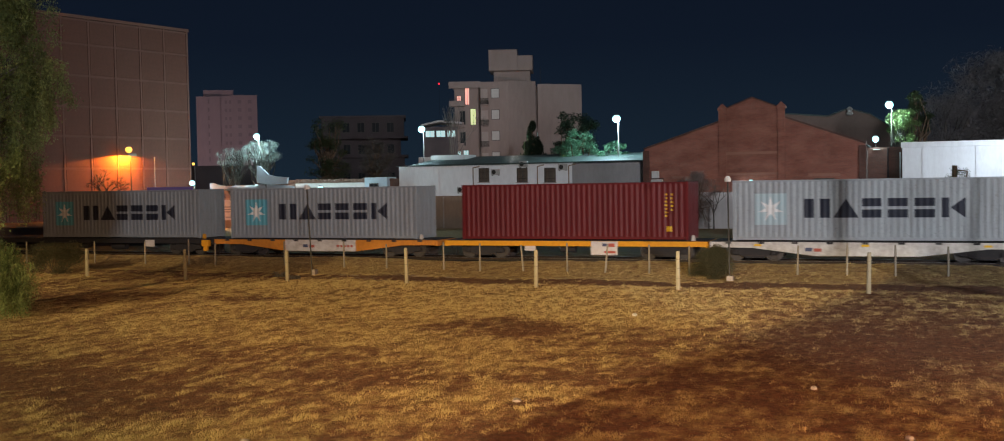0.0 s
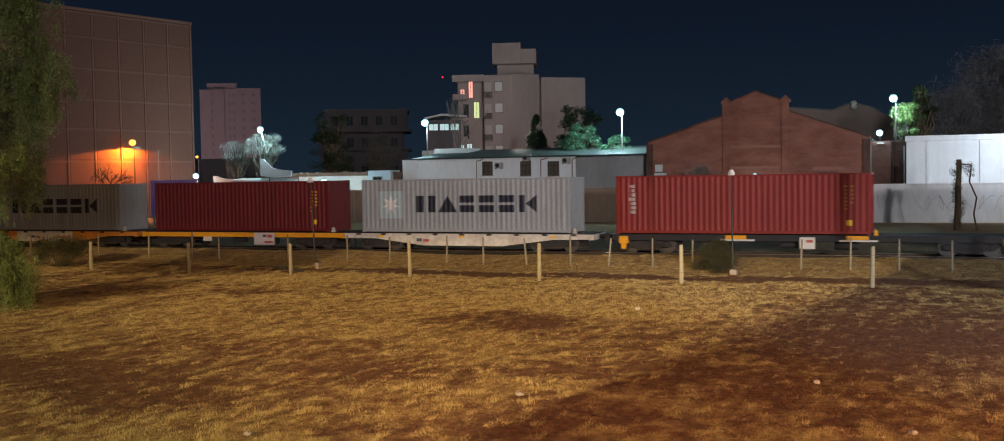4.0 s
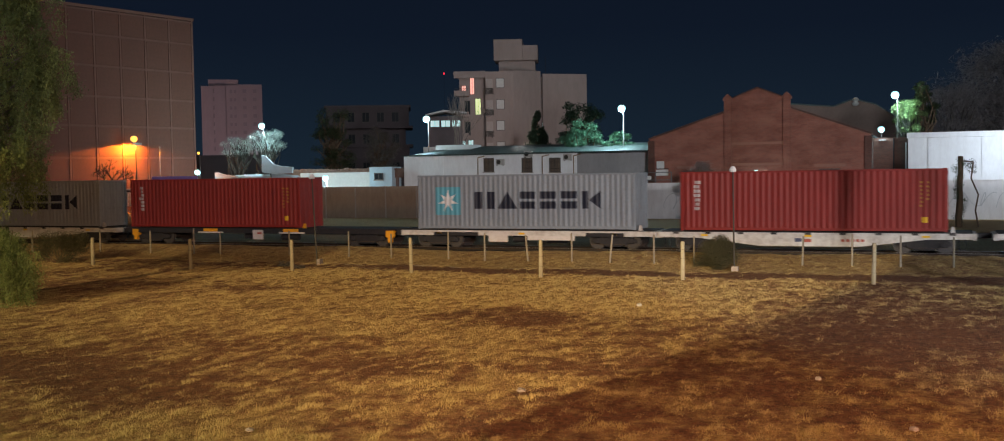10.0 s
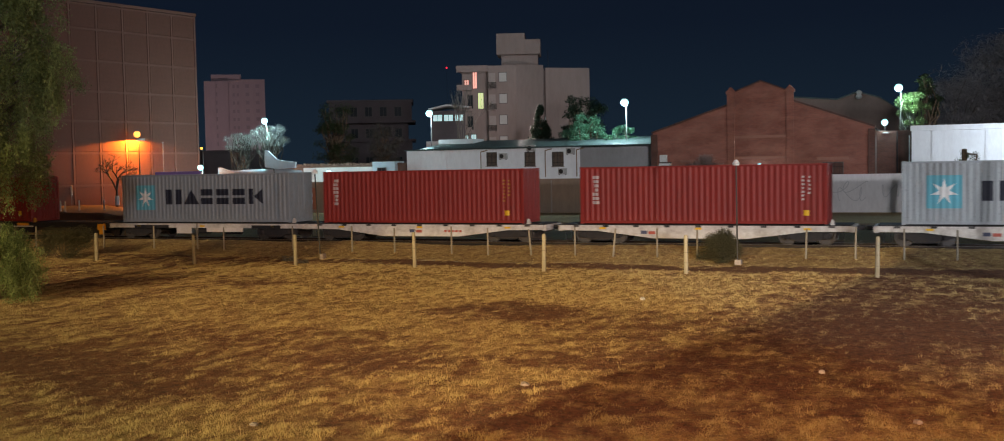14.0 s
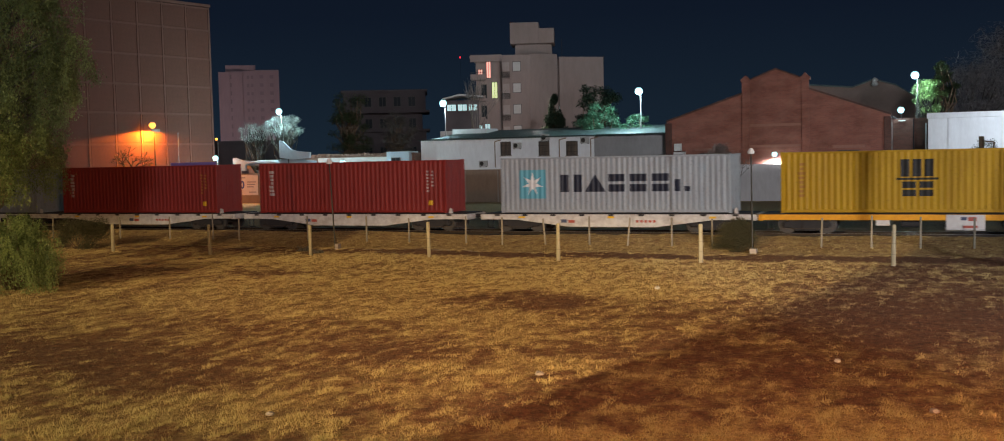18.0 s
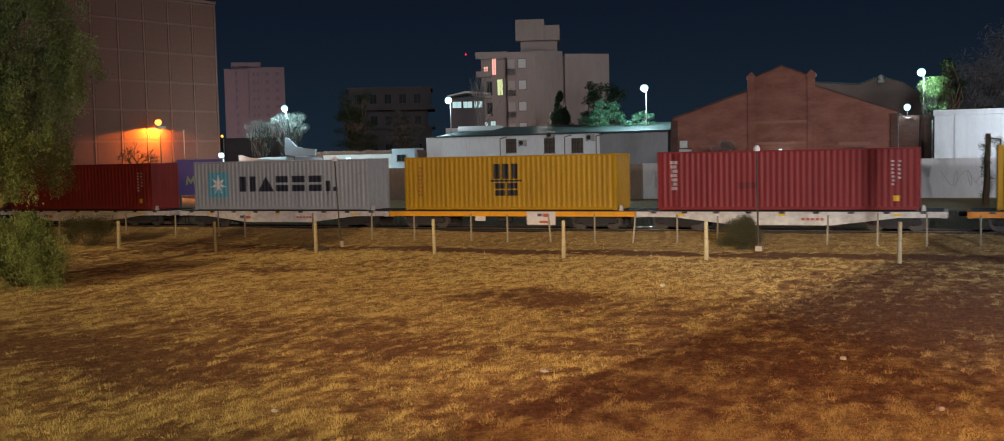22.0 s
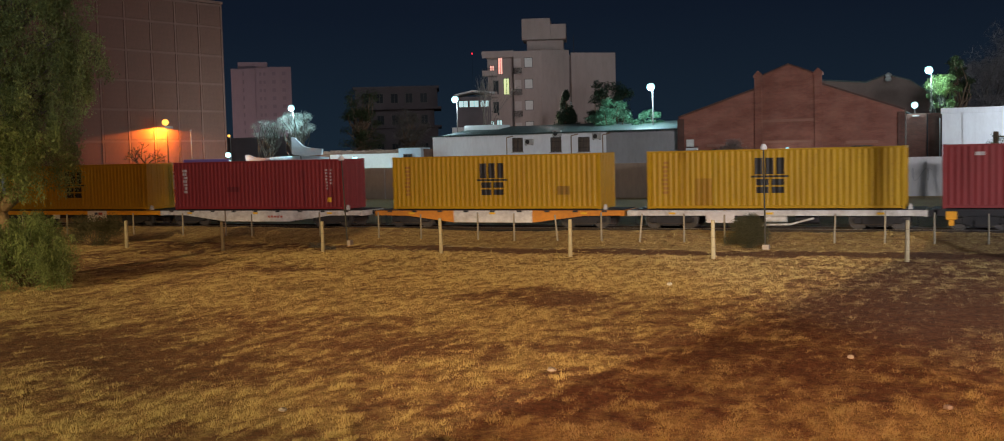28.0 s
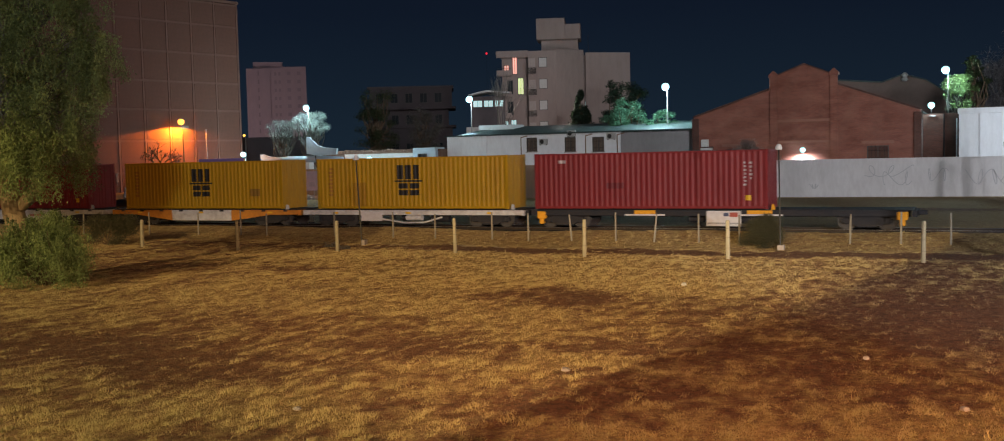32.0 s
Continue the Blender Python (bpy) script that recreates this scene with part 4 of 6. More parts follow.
# ---- walls and buildings behind the tracks ----
def window(parent, x, z, w, h, y, kind="glass", grille=0, depth=0.18, sill=True):
    """A window set into a wall that faces -y: reveal, frame, pane, sill."""
    win = part("window", boxes((x, y - 0.03, z, x + 0.07, y + depth, z + h), (x + w - 0.07, y - 0.03, z, x + w, y + depth, z + h), (x + 0.07, y - 0.03, z, x + w - 0.07, y + depth, z + 0.07), (x + 0.07, y - 0.03, z + h - 0.07, x + w - 0.07, y + depth, z + h), (x + w / 2 - 0.03, y + 0.02, z + 0.07, x + w / 2 + 0.03, y + 0.08, z + h - 0.07)), M_FRAME, parent)
    paint = {"glass": M_GLASS, "curtain": M_CURTAIN, "brick": M_BRICKD, "shutter": M_SHUTTER, "red": G_ROOMR, "yellow": G_ROOMY, "white": G_ROOMW}[kind]
    part("shutter" if kind == "shutter" else "pane", boxes((x + 0.07, y + (0.0 if kind == "shutter" else 0.04), z + 0.07, x + w - 0.07, y + 0.07, z + h - 0.07)) if kind == "shutter" else boxes((x + 0.07, y + 0.04, z + 0.07, x + w / 2 - 0.03, y + 0.07, z + h - 0.07), (x + w / 2 + 0.03, y + 0.04, z + 0.07, x + w - 0.07, y + 0.07, z + h - 0.07)), paint, win)
    if sill:
        part("sill", boxes((x - 0.08, y - 0.10, z - 0.09, x + w + 0.08, y + 0.0, z - 0.005)), M_CONCRETE, win)
    if grille:
        part("grille", boxes(*[(x + w * k / grille - 0.012, y - 0.10, z - 0.03, x + w * k / grille + 0.012, y - 0.075, z + h + 0.03) for k in range(1, grille)], (x - 0.02, y - 0.075, z + 0.25 * h, x + w + 0.02, y - 0.055, z + 0.25 * h + 0.03), (x - 0.02, y - 0.075, z + 0.7 * h, x + w + 0.02, y - 0.055, z + 0.7 * h + 0.03)), M_GRILLE, win)
    return win


def slab(p, q, thick, z0, z1):
    """A straight wall between two points of the plan, its thickness to the left of p to q."""
    (ax, ay), (bx, by) = p, q
    l = math.hypot(bx - ax, by - ay)
    nx_, ny_ = -(by - ay) / l * thick, (bx - ax) / l * thick
    bm = bmesh.new()
    lo = [bm.verts.new((x, y, z0)) for x, y in ((ax, ay), (bx, by), (bx + nx_, by + ny_), (ax + nx_, ay + ny_))]
    hi = [bm.verts.new((v.co.x, v.co.y, z1)) for v in lo]
    bm.faces.new(lo[::-1])
    bm.faces.new(hi)
    for i in range(4):
        bm.faces.new((lo[i], lo[(i + 1) % 4], hi[(i + 1) % 4], hi[i]))
    return bm


def cable(points, r, seg=4):
    """One thin bent wire through the points."""
    verts, faces = [], []
    for x, y, z in points:
        verts += [(x, y + r * math.cos(6.28319 * k / seg), z + r * math.sin(6.28319 * k / seg)) for k in range(seg)]
    for i in range(len(points) - 1):
        faces += [(i * seg + k, i * seg + (k + 1) % seg, (i + 1) * seg + (k + 1) % seg, (i + 1) * seg + k) for k in range(seg)]
    return verts, [], faces


def wall_holes(x0, x1, z0, z1, y0, y1, holes):
    """A wall in x and z with openings through it (x, z, w, h), as one mesh of blocks."""
    xs = sorted({x0, x1, *[h[0] for h in holes], *[h[0] + h[2] for h in holes]})
    out = []
    for a, b in zip(xs, xs[1:]):
        m, z = (a + b) / 2, z0
        for hx, hz, hw, hh in sorted([h for h in holes if h[0] < m < h[0] + h[2]], key=lambda h: h[1]):
            out.append((a, y0, z, b, y1, hz))
            z = hz + hh
        out.append((a, y0, z, b, y1, z1))
    bm = boxes(*out)
    bmesh.ops.remove_doubles(bm, verts=bm.verts[:], dist=0.0005)
    seen, dup = {}, []
    for f in bm.faces:
        k = tuple(round(c, 3) for c in f.calc_center_median())
        if k in seen:
            dup += [f, seen[k]]
        seen[k] = f
    bmesh.ops.delete(bm, geom=dup, context="FACES_ONLY")
    return bm


# Perimeter wall along the yard.
wall_g = tagged(part("wall_yard_grey", boxes((-72.4, 91.0, -0.2, -25.7, 91.25, 3.0), (-72.45, 90.96, 3.0, -25.7, 91.29, 3.08)), M_WALLG), "old grey-brown rendered perimeter wall", "wall", kind="structure")
for k in range(14):
    part("pier", boxes((-69.32 + k * 3.35, 90.93, -0.1, -69.2 + k * 3.35, 91.0, 2.98), bevel=0.01), M_CONCRETE, wall_g, "slim concrete post")
wall_w = tagged(part("wall_yard_white", boxes((-25.69, 90.98, -0.2, 45.0, 91.23, 3.06), (-25.69, 90.94, 3.06, 45.0, 91.27, 3.13)), M_WALLW), "stained white perimeter wall with faded graffiti", "wall", kind="structure")


def scrawl(x, z, w, h, seed, turns=7):
    """Faded strokes of spray paint, no writing."""
    r = random.Random(seed)
    bm = bmesh.new()
    fa, fb, pa, pb = r.uniform(1.5, 3), r.uniform(2, 4.5), r.uniform(0, 6), r.uniform(0, 6)
    path = []
    for k in range(turns * 5 + 1):
        u = k / (turns * 5)
        path.append((x + w * (u + 0.16 * math.sin(6.28 * fa * u + pa)), z + h * (0.5 + 0.45 * math.sin(6.28 * fb * u + pb))))
    for (px, pz), (qx, qz) in zip(path, path[1:]):
        dx, dz = qx - px, qz - pz
        l = math.hypot(dx, dz) or 1
        nx_, nz_ = -dz / l * 0.03, dx / l * 0.03
        v = [bm.verts.new(p) for p in ((px - nx_, 90.975, pz - nz_), (qx - nx_, 90.975, qz - nz_), (qx + nx_, 90.975, qz + nz_), (px + nx_, 90.975, pz + nz_))]
        bm.faces.new(v)
    bmesh.ops.recalc_face_normals(bm, faces=bm.faces[:])
    r_ = bmesh.ops.extrude_face_region(bm, geom=bm.faces[:])
    bmesh.ops.translate(bm, verts=[g for g in r_["geom"] if isinstance(g, bmesh.types.BMVert)], vec=(0, -0.004, 0))
    part("graffiti_stroke", bm, M_PAINTK, wall_w, "faded dark spray-paint scrawl")


for k, (x, z, w, h) in enumerate(((-9.0, 1.6, 3.4, 1.0), (-7.6, 0.9, 2.6, 1.2), (-4.2, 1.2, 1.8, 1.1), (-1.0, 0.9, 2.4, 1.3), (1.6, 1.0, 2.8, 1.2), (5.0, 0.8, 2.5, 1.4), (-24.9, 0.9, 1.3, 1.6), (-21.5, 0.8, 2.1, 1.5), (-13.2, 0.7, 0.6, 0.4))):
    scrawl(x, z, w, h, 30 + k, 9)

# Low white building with a tin roof.
low = empty("low_white_building", pose(0, 97.0, 0), "long low white building with a tin roof and grilled windows", "building")
holes = [(-41.35, 4.35, 1.15, 1.35), (-37.3, 4.25, 1.15, 1.4), (-34.45, 4.2, 1.2, 1.4)]
part("wall", wall_holes(-50.2, -31.6, 0, 6.05, 0, 0.3, holes), M_PLASTER, low, "white plaster front")
part("wall", boxes((-31.59, 0.02, 0, -24.3, 0.3, 5.95)), M_RENDER, low, "grey bare render front")
for dims in ((-50.2, 0.31, 0, -49.9, 9.0, 6.0), (-24.6, 0.31, 0, -24.3, 9.0, 6.0), (-49.9, 8.7, 0, -24.6, 9.0, 6.3)):
    part("wall", boxes(dims), M_PLASTERG, low, "bare side or back wall")
part("wall", boxes((-45.95, -0.06, 0, -45.75, 0.0, 6.0)), M_PLASTER, low, "shallow pier")
roofp = bmesh.new()
rows_ = []
for i in range(86 * 4 + 1):
    x, h = -49.0 + i * 0.0725, (0, 0.03, 0.035, 0.03)[i % 4]
    rows_.append([roofp.verts.new((x, y, 6.12 + (y + 0.35) * 0.105 + h + dz)) for y, dz in ((-0.35, 0), (8.9, 0), (8.9, -0.05), (-0.35, -0.05))])
for a, b in zip(rows_, rows_[1:]):
    for k in range(4):
        roofp.faces.new((a[k], b[k], b[(k + 1) % 4], a[(k + 1) % 4]))
part("roof", roofp, M_TIN, low, "greenish corrugated tin roof")
part("gutter", boxes((-50.3, -0.42, 6.02, -24.2, -0.30, 6.12), bevel=0.01), M_TIN, low)
for x, z, w, h in holes:
    window(low, x, z, w, h, 0.06, "curtain", 8)
part("tank_house", boxes((-49.2, 5.5, 6.0, -45.2, 8.5, 7.25)), M_PLASTERG, low, "low white roof box")
for k, (x, z) in enumerate(((-39.9, 5.0), (-36.95, 5.72), (-32.9, 5.35), (-47.6, 3.4), (-43.6, 3.3), (-40.2, 3.35), (-33.75, 3.42))):
    ac = empty("air_conditioner", pose(x, 96.72, z), "pale outdoor air-conditioner unit on the white wall", "air conditioner", "air conditioners")
    part("casing", boxes((0, -0.02, 0, 0.85, 0.28, 0.58), bevel=0.02), M_ACBOX, ac)
    part("fan_grille", lathe([(0.02, -0.035), (0.21, -0.035), (0.22, -0.02), (0.2, -0.01)], 16, axis="Y"), M_GRILLE, ac).matrix_basis = pose(0.3, 0, 0.29)
    part("bracket", boxes((0.08, -0.02, -0.06, 0.12, 0.28, 0.0), (0.72, -0.02, -0.06, 0.76, 0.28, 0.0)), M_GRILLE, ac)
for x in (-41.9, -35.1, -31.9):
    pipe = tube((x, 96.9, 3.2), (x, 96.9, 5.75), 0.05, seg=8)
    tube((x, 96.9, 5.75), (x + 0.7, 96.9, 5.9), 0.05, seg=8, bm=pipe)
    tagged(part("downpipe", pipe, M_PIPE), "rusty bent downpipe on the white wall", "pipe", "downpipes")

# Brick warehouse: gable with a raised parapet between two pilasters.
shed = empty("brick_warehouse", pose(0, 96.0, 0), "old red brick warehouse with a stepped gable", "warehouse")
part("wall", prism([(-24.2, 0), (-16.4, 0), (-16.4, 2.7), (-12.2, 2.7), (-12.2, 0), (-4.9, 0), (-4.9, 7.05), (-11.7, 9.55), (-11.7, 10.45), (-14.4, 11.35), (-17.0, 10.4), (-17.2, 9.35), (-24.2, 7.05)], 0, 0.45), M_BRICK, shed, "brick gable wall")
for x0, x1 in ((-17.35, -16.7), (-12.2, -11.55)):
    part("pilaster", boxes((x0, -0.18, 0, x1, 0.0, 10.35), (x0 - 0.08, -0.24, 10.35, x1 + 0.08, 0.5, 10.6), bevel=0.02), M_BRICK, shed)
    part("pilaster_cap", prism([(x0 - 0.06, 10.6), (x1 + 0.06, 10.6), ((x0 + x1) / 2, 10.98)], -0.2, 0.4), M_BRICK, shed)
for x0, x1 in ((-24.35, -23.75), (-5.4, -4.8)):
    part("pilaster", boxes((x0, -0.14, 0, x1, 0.0, 6.95), bevel=0.02), M_BRICKD, shed)
for z in (6.4, 4.55):
    part("cornice", boxes((-16.69, -0.10, z, -12.21, 0.0, z + 0.22)), M_COURSE, shed, "projecting brick course")
for a, b in ((-23.74, -17.36), (-11.54, -5.41)):
    part("cornice", boxes((a, -0.07, 5.6, b, 0.0, 5.72)), M_BRICK, shed, "projecting brick course")
part("coping", prism([(-24.3, 7.05), (-17.36, 9.33), (-17.36, 9.47), (-24.3, 7.19)], -0.06, 0.5), M_BRICKD, shed)
part("coping", prism([(-11.54, 9.52), (-4.8, 7.04), (-4.8, 7.18), (-11.54, 9.66)], -0.06, 0.5), M_BRICKD, shed)
part("coping", prism([(-16.69, 10.5), (-14.4, 11.36), (-12.21, 10.5), (-12.21, 10.62), (-14.4, 11.5), (-16.69, 10.62)], -0.08, 0.5), M_BRICKD, shed)
part("roof", prism([(-24.4, 6.85), (-14.45, 10.1), (-4.7, 6.85), (-4.7, 6.95), (-14.45, 10.22), (-24.4, 6.95)], 0.5, 34.0), M_TIN, shed, "dull tin roof")
part("wall", boxes((-24.2, 0.46, 0, -23.8, 34, 6.85)), M_BRICKD, shed, "side wall")
part("wall", boxes((-5.3, 0.46, 0, -4.9, 34, 6.85)), M_BRICKD, shed, "side wall")
for x0, x1 in ((-16.4, -14.32), (-14.28, -12.2)):
    part("door", boxes((x0, 0.15, 0, x1, 0.22, 2.7)), M_DARK, shed, "dark gate leaf")
for x in (-21.2, -9.15):
    window(shed, x, 2.75, 1.75, 1.4, -0.06, "brick", 5, sill=False)
    part("lintel", boxes((x - 0.45, -0.07, 4.35, x + 2.2, 0.0, 4.6)), M_COURSE, shed, "pale brick lintel course")
# Link wall and second warehouse roof behind.
link = empty("link_building", pose(0, 97.5, 0), "dark low brick link between warehouse and white hall", "building")
part("wall", boxes((-4.78, 0, 0, -2.0, 0.35, 6.75)), M_BRICKD, link)
part("drainpipe", tube((-3.1, -0.1, 0), (-3.1, -0.1, 6.7), 0.06), M_DARK, link)
part("drainpipe", tube((-2.12, -0.1, 0), (-2.12, -0.1, 6.3), 0.05), M_WHITE, link, "white drainpipe")
part("canopy", boxes((-4.3, -0.3, 6.52, -3.75, 0.0, 6.58)), M_PLASTERG, link, "small pale canopy under the lamp")
shed2 = empty("rear_warehouse", pose(0, 132.0, 0), "rear warehouse with a dull tin roof", "warehouse")
part("wall", prism([(-22, 0), (6, 0), (6, 5.5), (-2.4, 8.8), (-4.1, 10.05), (-6.1, 11.45), (-8.6, 12.2), (-10.9, 11.4), (-16.1, 11.9), (-22, 10.5)], 0, 0.4), M_REARWALL, shed2)
part("roof", prism([(-22.3, 10.5), (-16.1, 11.92), (-10.9, 11.42), (-8.6, 12.22), (-6.1, 11.47), (-4.1, 10.07), (-2.2, 8.75), (-2.2, 8.9), (-4.1, 10.2), (-6.1, 11.6), (-8.6, 12.36), (-10.9, 11.56), (-16.1, 12.06), (-22.3, 10.64)], -0.3, 20), M_TIN, shed2)
part("finial", lathe([(0.25, 0), (0.4, 0.2), (0.25, 0.5), (0.4, 0.75), (0.1, 1.0)], 8), M_ACBOX, shed2, "pale roof ventilator").matrix_basis = pose(-8.4, -0.6, 11.45)

# White hall.
hall = empty("white_hall", pose(0, 95.0, 0), "white rendered hall with a flat parapet", "building")
part("wall", boxes((-1.9, 0, 0, 40, 0.35, 6.6)), M_PLASTER, hall)
part("parapet", boxes((-2.0, -0.10, 6.6, 40, 0.4, 7.05), bevel=0.02), M_PLASTER, hall)
part("side_wall", boxes((-1.9, 0.36, 0, -1.6, 16, 6.6)), M_PLASTER, hall)
part("pier", boxes((-0.35, -0.07, 0, -0.05, 0.0, 6.58)), M_PLASTER, hall)
part("pier", boxes((3.7, -0.07, 0, 4.1, 0.0, 6.58)), M_PLASTER, hall)

# Tall mill block: concrete frame with brick infill.
mill = empty("tall_mill_block", pose(-74.7, 95.2, 0, 0, 0, 76.6), "tall windowless block, concrete grid with brick infill", "building")
cols = [0.0 - 3.0 * k for k in range(10)]
rows_z = [0.0, 3.3, 6.5, 9.7, 12.65, 15.7, 18.8, 21.2]
part("core", boxes((-27.2, 0.12, 0, -0.05, 16, 21.1)), M_INFILL, mill, "infill and inner walls")
for x in cols:
    part("column", boxes((x - 0.26, 0.03, 0, x - 0.04, 0.4, 21.2)), M_MILLFRAME, mill)
for z in rows_z[1:]:
    for a, b in zip(cols, cols[1:]):
        part("beam", boxes((b - 0.04, 0.04, z - 0.26, a - 0.26, 0.4, z - 0.06)), M_MILLFRAME, mill)
part("parapet", boxes((-27.3, -0.05, 21.2, 0.05, 0.35, 21.5), (-0.3, 0.35, 21.2, 0.05, 16, 21.5)), M_MILLFRAME, mill)
panel = None
for i, (a, b) in enumerate(zip(cols, cols[1:])):
    for j, (z0, z1) in enumerate(zip(rows_z, rows_z[1:])):
        if panel is None:
            panel = part("infill_panel", boxes((0, 0, 0, 2.64, 0.05, 2.76), bevel=0.01), M_INFILL, mill)
            panel.matrix_basis = pose(b + 0.02, 0.07, z0 + 0.02)
        else:
            o = again("infill_panel", panel, mill, pose(b + 0.02, 0.07, z0 + 0.02))
            o.scale = (1, 1, (z1 - z0 - 0.34) / 2.76)

# Apartment block.
apt = empty("apartment_block", pose(-53.14, 134.9, 0, 0, 0, 19), "six-storey apartment block with a roof water tank", "building")
win_holes = [(-2.15, z, 1.15, 1.35) for z in (15.75, 12.85, 9.97, 7.1, 4.2)]
part("wall", wall_holes(-3.6, 0.2, 0, 18.0, 0, 0.3, win_holes), M_FLAT, apt, "front wall")
part("wall", slab((0.2, 0.02), (3.9, 1.9), 0.3, 0, 18.1), M_FLAT, apt, "blank side bay")
part("wall", slab((4.2, 2.02), (10.3, 4.2), 0.3, 0, 17.75), M_FLAT, apt, "rear wing wall")
part("wall", slab((3.9, 2.9), (4.8, 2.9), 0.3, 0, 17.4), M_FLAT, apt, "recessed joint wall")
part("wall", boxes((-7.0, 1.5, 0, -3.61, 1.8, 17.6), (-7.3, 1.5, 0, -7.01, 9, 17.6)), M_FLAT, apt, "recessed balcony wall")
part("roof", boxes((-8.0, 0.31, 17.7, 0.2, 10, 18.0), (0.2, 2.3, 17.6, 3.9, 10, 17.95), (3.9, 4.6, 17.3, 10.1, 12, 17.6)), M_FLAT, apt, "flat roof slab with parapet")
part("cornice", boxes((-7.9, 0.0, 17.2, -3.61, 0.25, 18.1)), M_FLAT, apt, "roof edge over the balconies")
part("tank_room", boxes((-1.8, 1.6, 17.9, 3.2, 6.0, 19.5)), M_FLAT, apt)
part("water_tank", boxes((-2.4, 0.2, 19.5, 1.5, 5.6, 22.35), (1.5, 0.2, 19.5, 3.6, 5.6, 21.5), bevel=0.04), M_FLAT, apt, "boxy pale water tank")
for k, (x, z, w, h) in enumerate(win_holes):
    window(apt, x, z, w, h, 0.06, "shutter", sill=False)
for k, z in enumerate((14.75, 11.85, 8.95, 6.05)):
    bal = part("balcony", boxes((-7.9, 0.0, z, -5.9, 1.49, z + 0.15), (-7.9, 0.0, z + 0.15, -5.9, 0.08, z + 0.75)), M_FLAT, apt)
    part("balcony_rail", boxes((-7.9, 0.02, z + 0.98, -5.9, 0.05, z + 1.02), *[(-7.85 + 0.2 * i, 0.025, z + 0.75, -7.83 + 0.2 * i, 0.045, z + 0.98) for i in range(10)]), M_GRILLE, bal)
    part("balcony_door", boxes((-3.5, -0.03, z + 0.2, -2.6, 0.0, z + 2.25), bevel=0.01), M_FLATDOOR, apt, "pale balcony door")
    small = part("small_balcony", boxes((-3.6, -0.6, z + 0.05, -2.5, -0.031, z + 0.17)), M_FLAT, apt)
    part("balcony_rail", boxes((-3.6, -0.6, z + 0.9, -2.5, -0.56, z + 0.95), *[(-3.6 + 0.12 * i, -0.59, z + 0.17, -3.54 + 0.12 * i, -0.57, z + 0.9) for i in range(10)]), M_GRILLE, small)
window(apt, -5.85, 15.0, 0.68, 2.35, 1.38, "red", sill=False)
window(apt, -7.0, 15.5, 0.7, 0.8, 1.38, "red", sill=False)
window(apt, -5.15, 12.2, 0.85, 2.3, 1.38, "yellow", sill=False)
window(apt, -6.2, 7.5, 0.8, 1.3, 1.38, "white", sill=False)
window(apt, -7.1, 7.6, 0.6, 1.1, 1.38, "white", sill=False)
for z in (12.3, 9.4):
    window(apt, -6.6, z, 0.8, 1.9, 1.38, "glass", sill=False)
window(apt, 4.0, 10.2, 0.5, 0.95, 2.75, "white", sill=False)
part("aerial", tube((4.6, 1.2, 17.6), (4.6, 1.2, 20.0), 0.03, seg=5), M_DARK, apt)

# Far tower and dim town blocks.
tower = empty("far_tower_block", pose(-236.8, 322.4, 0, 0, 0, 36), "distant pale lilac tower block", "building")
part("wall", boxes((-10.6, 0, 0, -6.6, 14, 37.1)), M_TOWER, tower, "pale front bay")
part("wall", boxes((-5.9, 0, 0, -2.1, 14, 37.2)), M_TOWER, tower, "pale front bay")
part("wall", boxes((-6.6, 0.8, 0, -5.9, 14, 37.0)), M_TOWER, tower, "recessed bay")
part("wall", boxes((-2.1, 1.2, 0, 1.9, 14, 37.5)), M_TOWER, tower, "recessed bay")
part("wall", boxes((1.9, 0, 0, 10.9, 14, 37.7)), M_TOWER, tower, "wide pale bay")
part("roof_house", boxes((-8.1, 2, 37.1, 2.6, 12, 39.6)), M_TOWER, tower)
for k in range(12):
    z = 1.6 + k * 3.0
    part("window", boxes((-6.5, 0.7, z, -6.0, 0.79, z + 1.5)), M_TOWERWIN, tower)
    for x in (-0.6, 0.9):
        part("window", boxes((x, 1.1, z, x + 0.8, 1.19, z + 1.2)), M_TOWERWIN, tower)
    for x in (4.0, 7.6):
        part("window", boxes((x, -0.08, z, x + 1.3, -0.01, z + 1.3)), M_TOWERWIN, tower)
dim = empty("dim_town_house", pose(-84, 150, 0, 0, 0, 27), "dark unlit town building with deep terraces", "building")
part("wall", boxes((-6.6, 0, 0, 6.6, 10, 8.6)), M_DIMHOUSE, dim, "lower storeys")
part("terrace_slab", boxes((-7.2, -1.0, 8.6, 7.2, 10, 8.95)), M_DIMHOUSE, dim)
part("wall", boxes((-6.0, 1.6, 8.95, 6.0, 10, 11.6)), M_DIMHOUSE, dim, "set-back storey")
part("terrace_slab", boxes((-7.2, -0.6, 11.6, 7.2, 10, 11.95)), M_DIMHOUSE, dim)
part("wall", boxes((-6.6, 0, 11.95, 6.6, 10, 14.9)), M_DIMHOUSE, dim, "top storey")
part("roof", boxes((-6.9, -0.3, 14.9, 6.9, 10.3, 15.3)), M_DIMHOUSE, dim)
for k in range(5):
    for z, y in ((4.6, -0.1), (9.2, 1.5), (12.6, -0.1)):
        window(dim, -5.6 + 2.35 * k, z, 1.2, 1.6, y, "glass", sill=False)
deckh = empty("pavilion_house", pose(-63.4, 128.0, 0, 0, 0, 24), "flat-roofed pavilion with lit band of windows", "building")
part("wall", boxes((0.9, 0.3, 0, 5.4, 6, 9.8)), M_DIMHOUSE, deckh)
